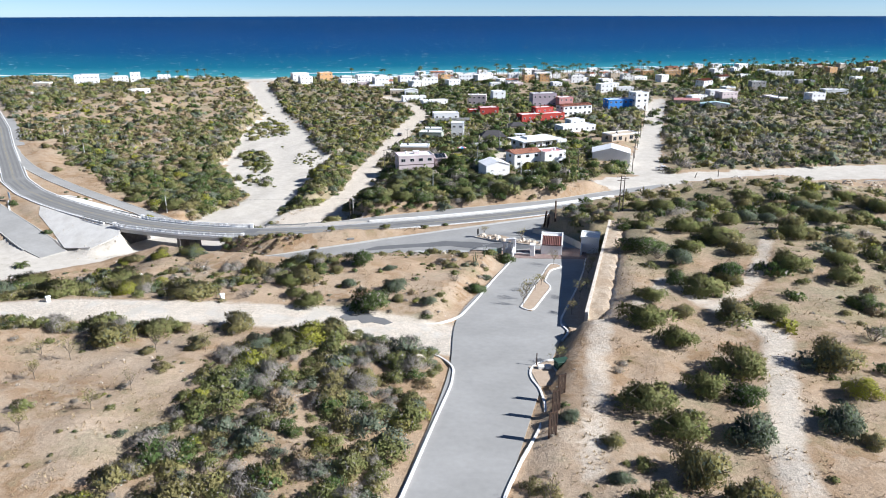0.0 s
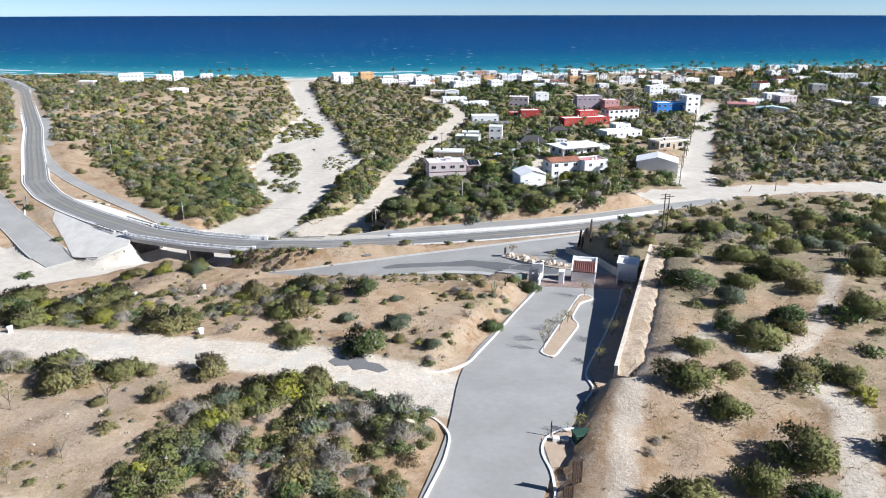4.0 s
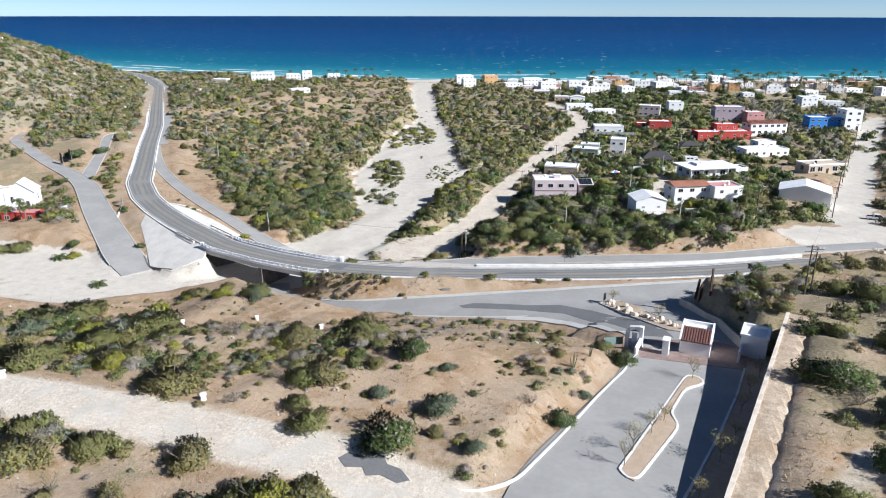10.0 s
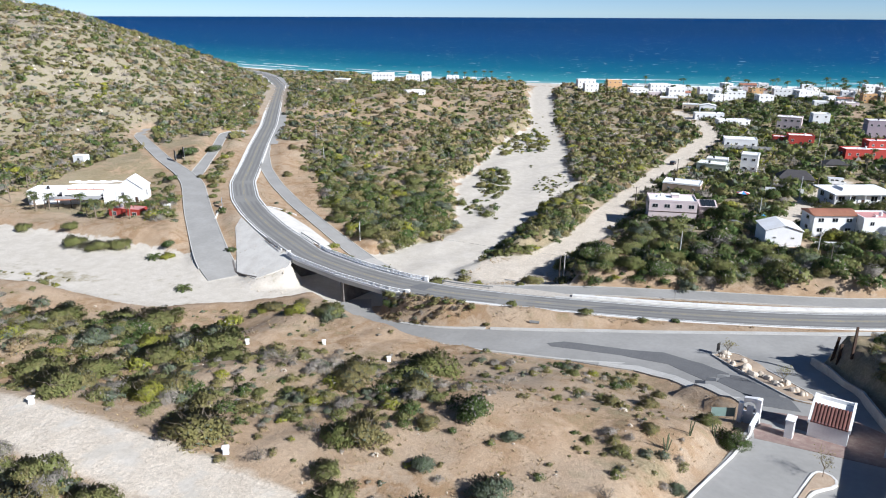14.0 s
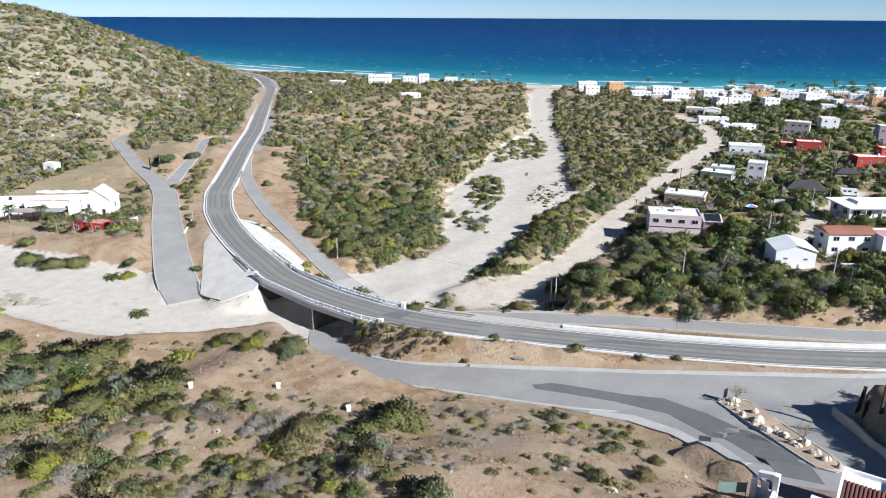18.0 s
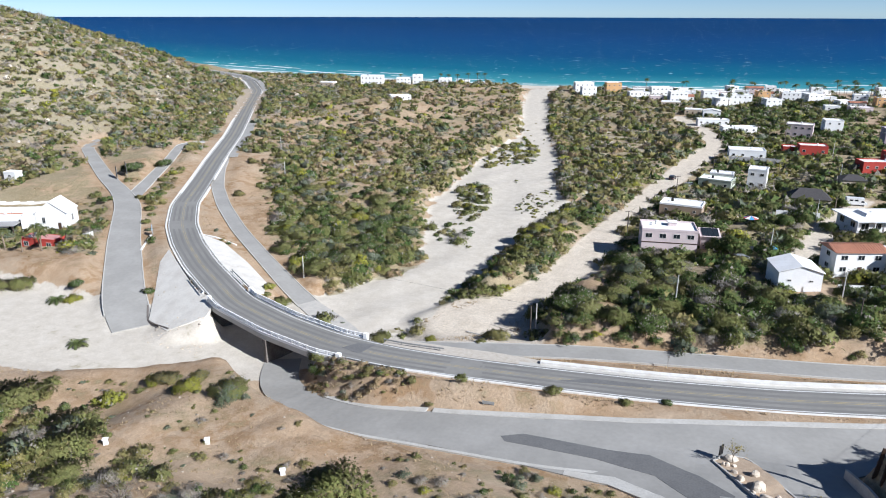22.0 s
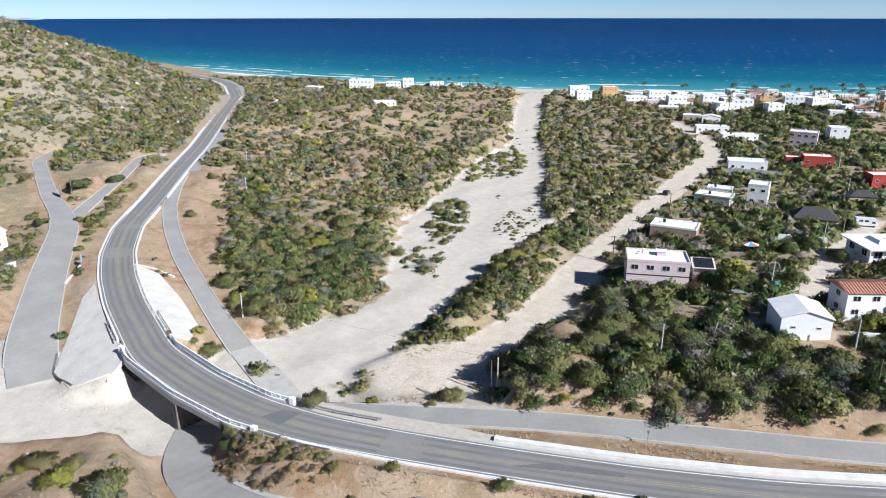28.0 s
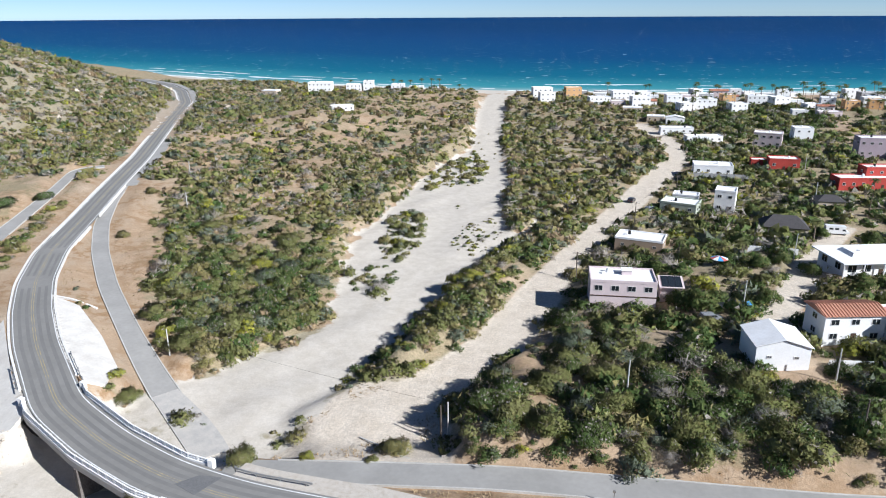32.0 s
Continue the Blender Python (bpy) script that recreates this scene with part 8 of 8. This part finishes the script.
for x, y, ang, n, label in ((36.6, 258.2, 15, 4, "low white yard wall below the house"), (26, 328, 5, 6, "low white wall between the yards")):
    yard = thing("yard_wall", pose(x, y, height(x + n, y), 0, 0, ang), label, "wall")
    for k in range(n):
        part("wall_panel", box(k * 2.1, 0, -1, k * 2.1 + 2.0, 0.2, 1.1), STUCCO_WHITE, yard)

# ---- small trees, cactus, tufts, stones ----


def small_tree(seed, h, leafy):
    r = random.Random(seed)
    ob = thing("young_tree", Matrix.Identity(4), "thin young tree with sparse leaves" if leafy else "thin bare young tree", "tree", "young trees")
    bm = bmesh.new()
    tips = []
    rod((0, 0, -0.2), (0.05, 0, h * 0.4), 0.05, 0.04, 5, bm)
    for k in range(7):
        a, base = 6.283 * k / 7 + r.uniform(-0.3, 0.3), h * r.uniform(0.3, 0.45)
        p = Vector((0.05, 0, base))
        q = p + Vector((math.cos(a) * h * 0.22, math.sin(a) * h * 0.22, h * r.uniform(0.2, 0.4)))
        rod(p, q, 0.03, 0.018, 4, bm)
        for _ in range(4):
            t = q + Vector((r.gauss(0, 0.14), r.gauss(0, 0.14), abs(r.gauss(0.1, 0.1)))) * h
            rod(p.lerp(q, r.uniform(0.5, 1)), t, 0.016, 0.007, 3, bm)
            tips.append(t)
    part("trunk", bm, WOOD, ob)
    rs = np.random.RandomState(seed)
    n = 260 if leafy else 90
    c = np.array([list(tips[k]) for k in rs.randint(0, len(tips), n)]) + rs.normal(0, 0.16, (n, 3)) * h * 0.5
    tri = c[:, None] + rs.normal(0, 0.075, (n, 3, 3))
    soup("crown", tri, [LEAVES[2]], parent=ob)
    return ob


TREES = [small_tree(1, 3.2, True), small_tree(2, 2.8, False), small_tree(3, 2.4, True)]
spots = [(17.2, 109.5, 1), (18.2, 113, 0), (20.6, 118, 0), (22.4, 122, 2), (27.6, 137, 0), (24.5, 105, 2), (27.8, 113.5, 0), (30.5, 120, 2), (32.4, 127, 0), (34.8, 134, 2), (37.5, 141, 0), (17, 180.8, 2), (25.2, 168, 0), (18.5, 84.6, 2), (11.4, 52.5, 1),
         (-48.5, 79.6, 2), (-47.1, 85.8, 0), (-34.6, 74.7, 1), (-37.4, 70.4, 2), (-36.1, 86.9, 1), (-29.6, 87.4, 2), (-52, 88, 2), (-55, 76, 1), (-43, 66, 2)]
seen_tree = set()
rnd = random.Random(8)
for x, y, k in spots:
    on_drive = 96 < y < 143 and x > 14 or y > 160
    m = pose(x, y, max(height(x, y), (drive_z(x, y) + 0.1) if on_drive else -9), 0, 0, rnd.uniform(0, 360)) @ Matrix.Scale(rnd.uniform(0.85, 1.15), 4)
    if k not in seen_tree:
        seen_tree.add(k)
        TREES[k].matrix_world = m
    else:
        keep = TREES[k].scale.copy()
        TREES[k].scale = (1, 1, 1)
        copy_thing(TREES[k], m)
        TREES[k].scale = keep

CACTUS = material("grey_green_cactus", (0.13, 0.15, 0.08), 0.85, vary=0.25, scale=0.2, bump=0.4)


def cactus(x, y, seed):
    r = random.Random(seed)
    ob = thing("cactus", pose(x, y, height(x, y), 0, 0, r.uniform(0, 360)), "tall dry column cactus on the bank", "cactus", "cacti")
    for k in range(r.randint(4, 7)):
        a = r.uniform(0, 6.28)
        d = Vector((math.cos(a), math.sin(a), 0)) * r.uniform(0.05, 0.5)
        h = r.uniform(0.8, 2.2)
        part("stem", rod(d * 0.5 + Vector((0, 0, -0.2)), d + d * h * 0.25 + Vector((0, 0, h)), 0.075, 0.05, 7), CACTUS, ob)
    return ob


for k, (x, y) in enumerate(((10.6, 131), (15.6, 140.6), (12.8, 136), (-60, 128))):
    cactus(x, y, k)

# straw tufts and stones, uncountable
STRAW = leaf_material("straw_grass", (0.42, 0.32, 0.19), (0.33, 0.24, 0.14), 0.3)
r = np.random.RandomState(77)


def tufts(name, label, count, box_, size, mat, blades=7, way_gap=1.0):
    x, y = r.uniform(box_[0], box_[2], count), r.uniform(box_[1], box_[3], count)
    ok = waves(x, y, 18, 51) + 0.6 * waves(x, y, 7, 52) > -0.15
    for way in (DRIVE, FORE, LOWER, MAIN, SERVICE, SERVICE_EAST, TOWN_ROAD, WASH, SIDE):
        d, h, half = along(way, x, y)
        ok &= d > half + way_gap
    x, y = x[ok], y[ok]
    n = len(x)
    base = np.stack([x, y, land(x, y) - 0.03], 1)[:, None]
    a = r.uniform(0, 6.283, (n, blades))
    s = size * r.uniform(0.5, 1.3, (n, 1))
    tip = np.stack([np.cos(a) * s * 0.8, np.sin(a) * s * 0.8, s * r.uniform(0.4, 1.0, (n, blades))], -1)
    side = np.stack([-np.sin(a), np.cos(a), 0 * a], -1) * s[..., None] * 0.16
    tri = np.stack([base + side, base - side, base + tip], 2).reshape(-1, 3, 3)
    return tagged(soup(name, tri, [mat]), label, "grass", kind="stuff")


tufts("dry_grass", "dry straw-coloured grass tufts on the slope", 26000, (-130, 45, 20, 175), 0.32, STRAW, 6)
tufts("dry_grass", "dry straw-coloured grass tufts on the field", 15000, (26, 45, 130, 200), 0.34, STRAW, 6)
tufts("dry_grass", "dry straw grass on the road embankments", 16000, (-60, 176, 70, 236), 0.42, STRAW, 6, 1.4)
tufts("dry_grass", "dry straw grass beside the curving road", 14000, (-215, 205, -92, 330), 0.4, STRAW, 6, 1.2)


def stones(name, label, count, box_, size, mat, test=None):
    bm = stone(1.0, 4, 0.8)
    me = bpy.data.meshes.new("stone_shape")
    bmesh.ops.triangulate(bm, faces=bm.faces)
    bm.to_mesh(me)
    bm.free()
    co = np.array([v.co[:] for v in me.vertices])
    tri0 = co[np.array([list(p.vertices) for p in me.polygons])]
    tri0 = tri0[::2]
    bpy.data.meshes.remove(me)
    x, y = r.uniform(box_[0], box_[2], count), r.uniform(box_[1], box_[3], count)
    if test is not None:
        ok = test(x, y)
        x, y = x[ok], y[ok]
    z = land(x, y)
    a, s = r.uniform(0, 6.283, len(x)), size * np.exp(r.normal(0, 0.5, len(x)))
    ca, sa = np.cos(a)[:, None, None], np.sin(a)[:, None, None]
    t = np.repeat(tri0[None], len(x), 0)
    q = np.stack([(t[..., 0] * ca - t[..., 1] * sa), (t[..., 0] * sa + t[..., 1] * ca), t[..., 2]], -1) * s[:, None, None, None]
    q += np.stack([x, y, z], 1)[:, None, None]
    return tagged(soup(name, q.reshape(-1, 3, 3), [mat]), label, "stones", kind="stuff")


def off_ways(x, y):
    ok = np.ones(x.shape, bool)
    for way in (DRIVE, FORE, LOWER, MAIN, SERVICE, SERVICE_EAST, SIDE, SIDE_EAST):
        d, h, half = along(way, x, y)
        ok &= d > half + 1.0
    return ok


stones("stones", "grey rubble on the slope beside the bridge", 260, (-102, 190, -84, 203), 0.13, ROCK, off_ways)
stones("stones", "loose pale stones on the slope", 500, (-120, 50, 20, 175), 0.16, ROCK, off_ways)
stones("stones", "pale boulders on the hillside", 900, (-460, 290, -235, 560), 0.75, ROCK, lambda x, y: off_ways(x, y) & (land(x, y) > 18))
stones("stones", "pale rocks dumped along the road verge", 160, (66, 206, 165, 226), 0.5, ROCK, off_ways)
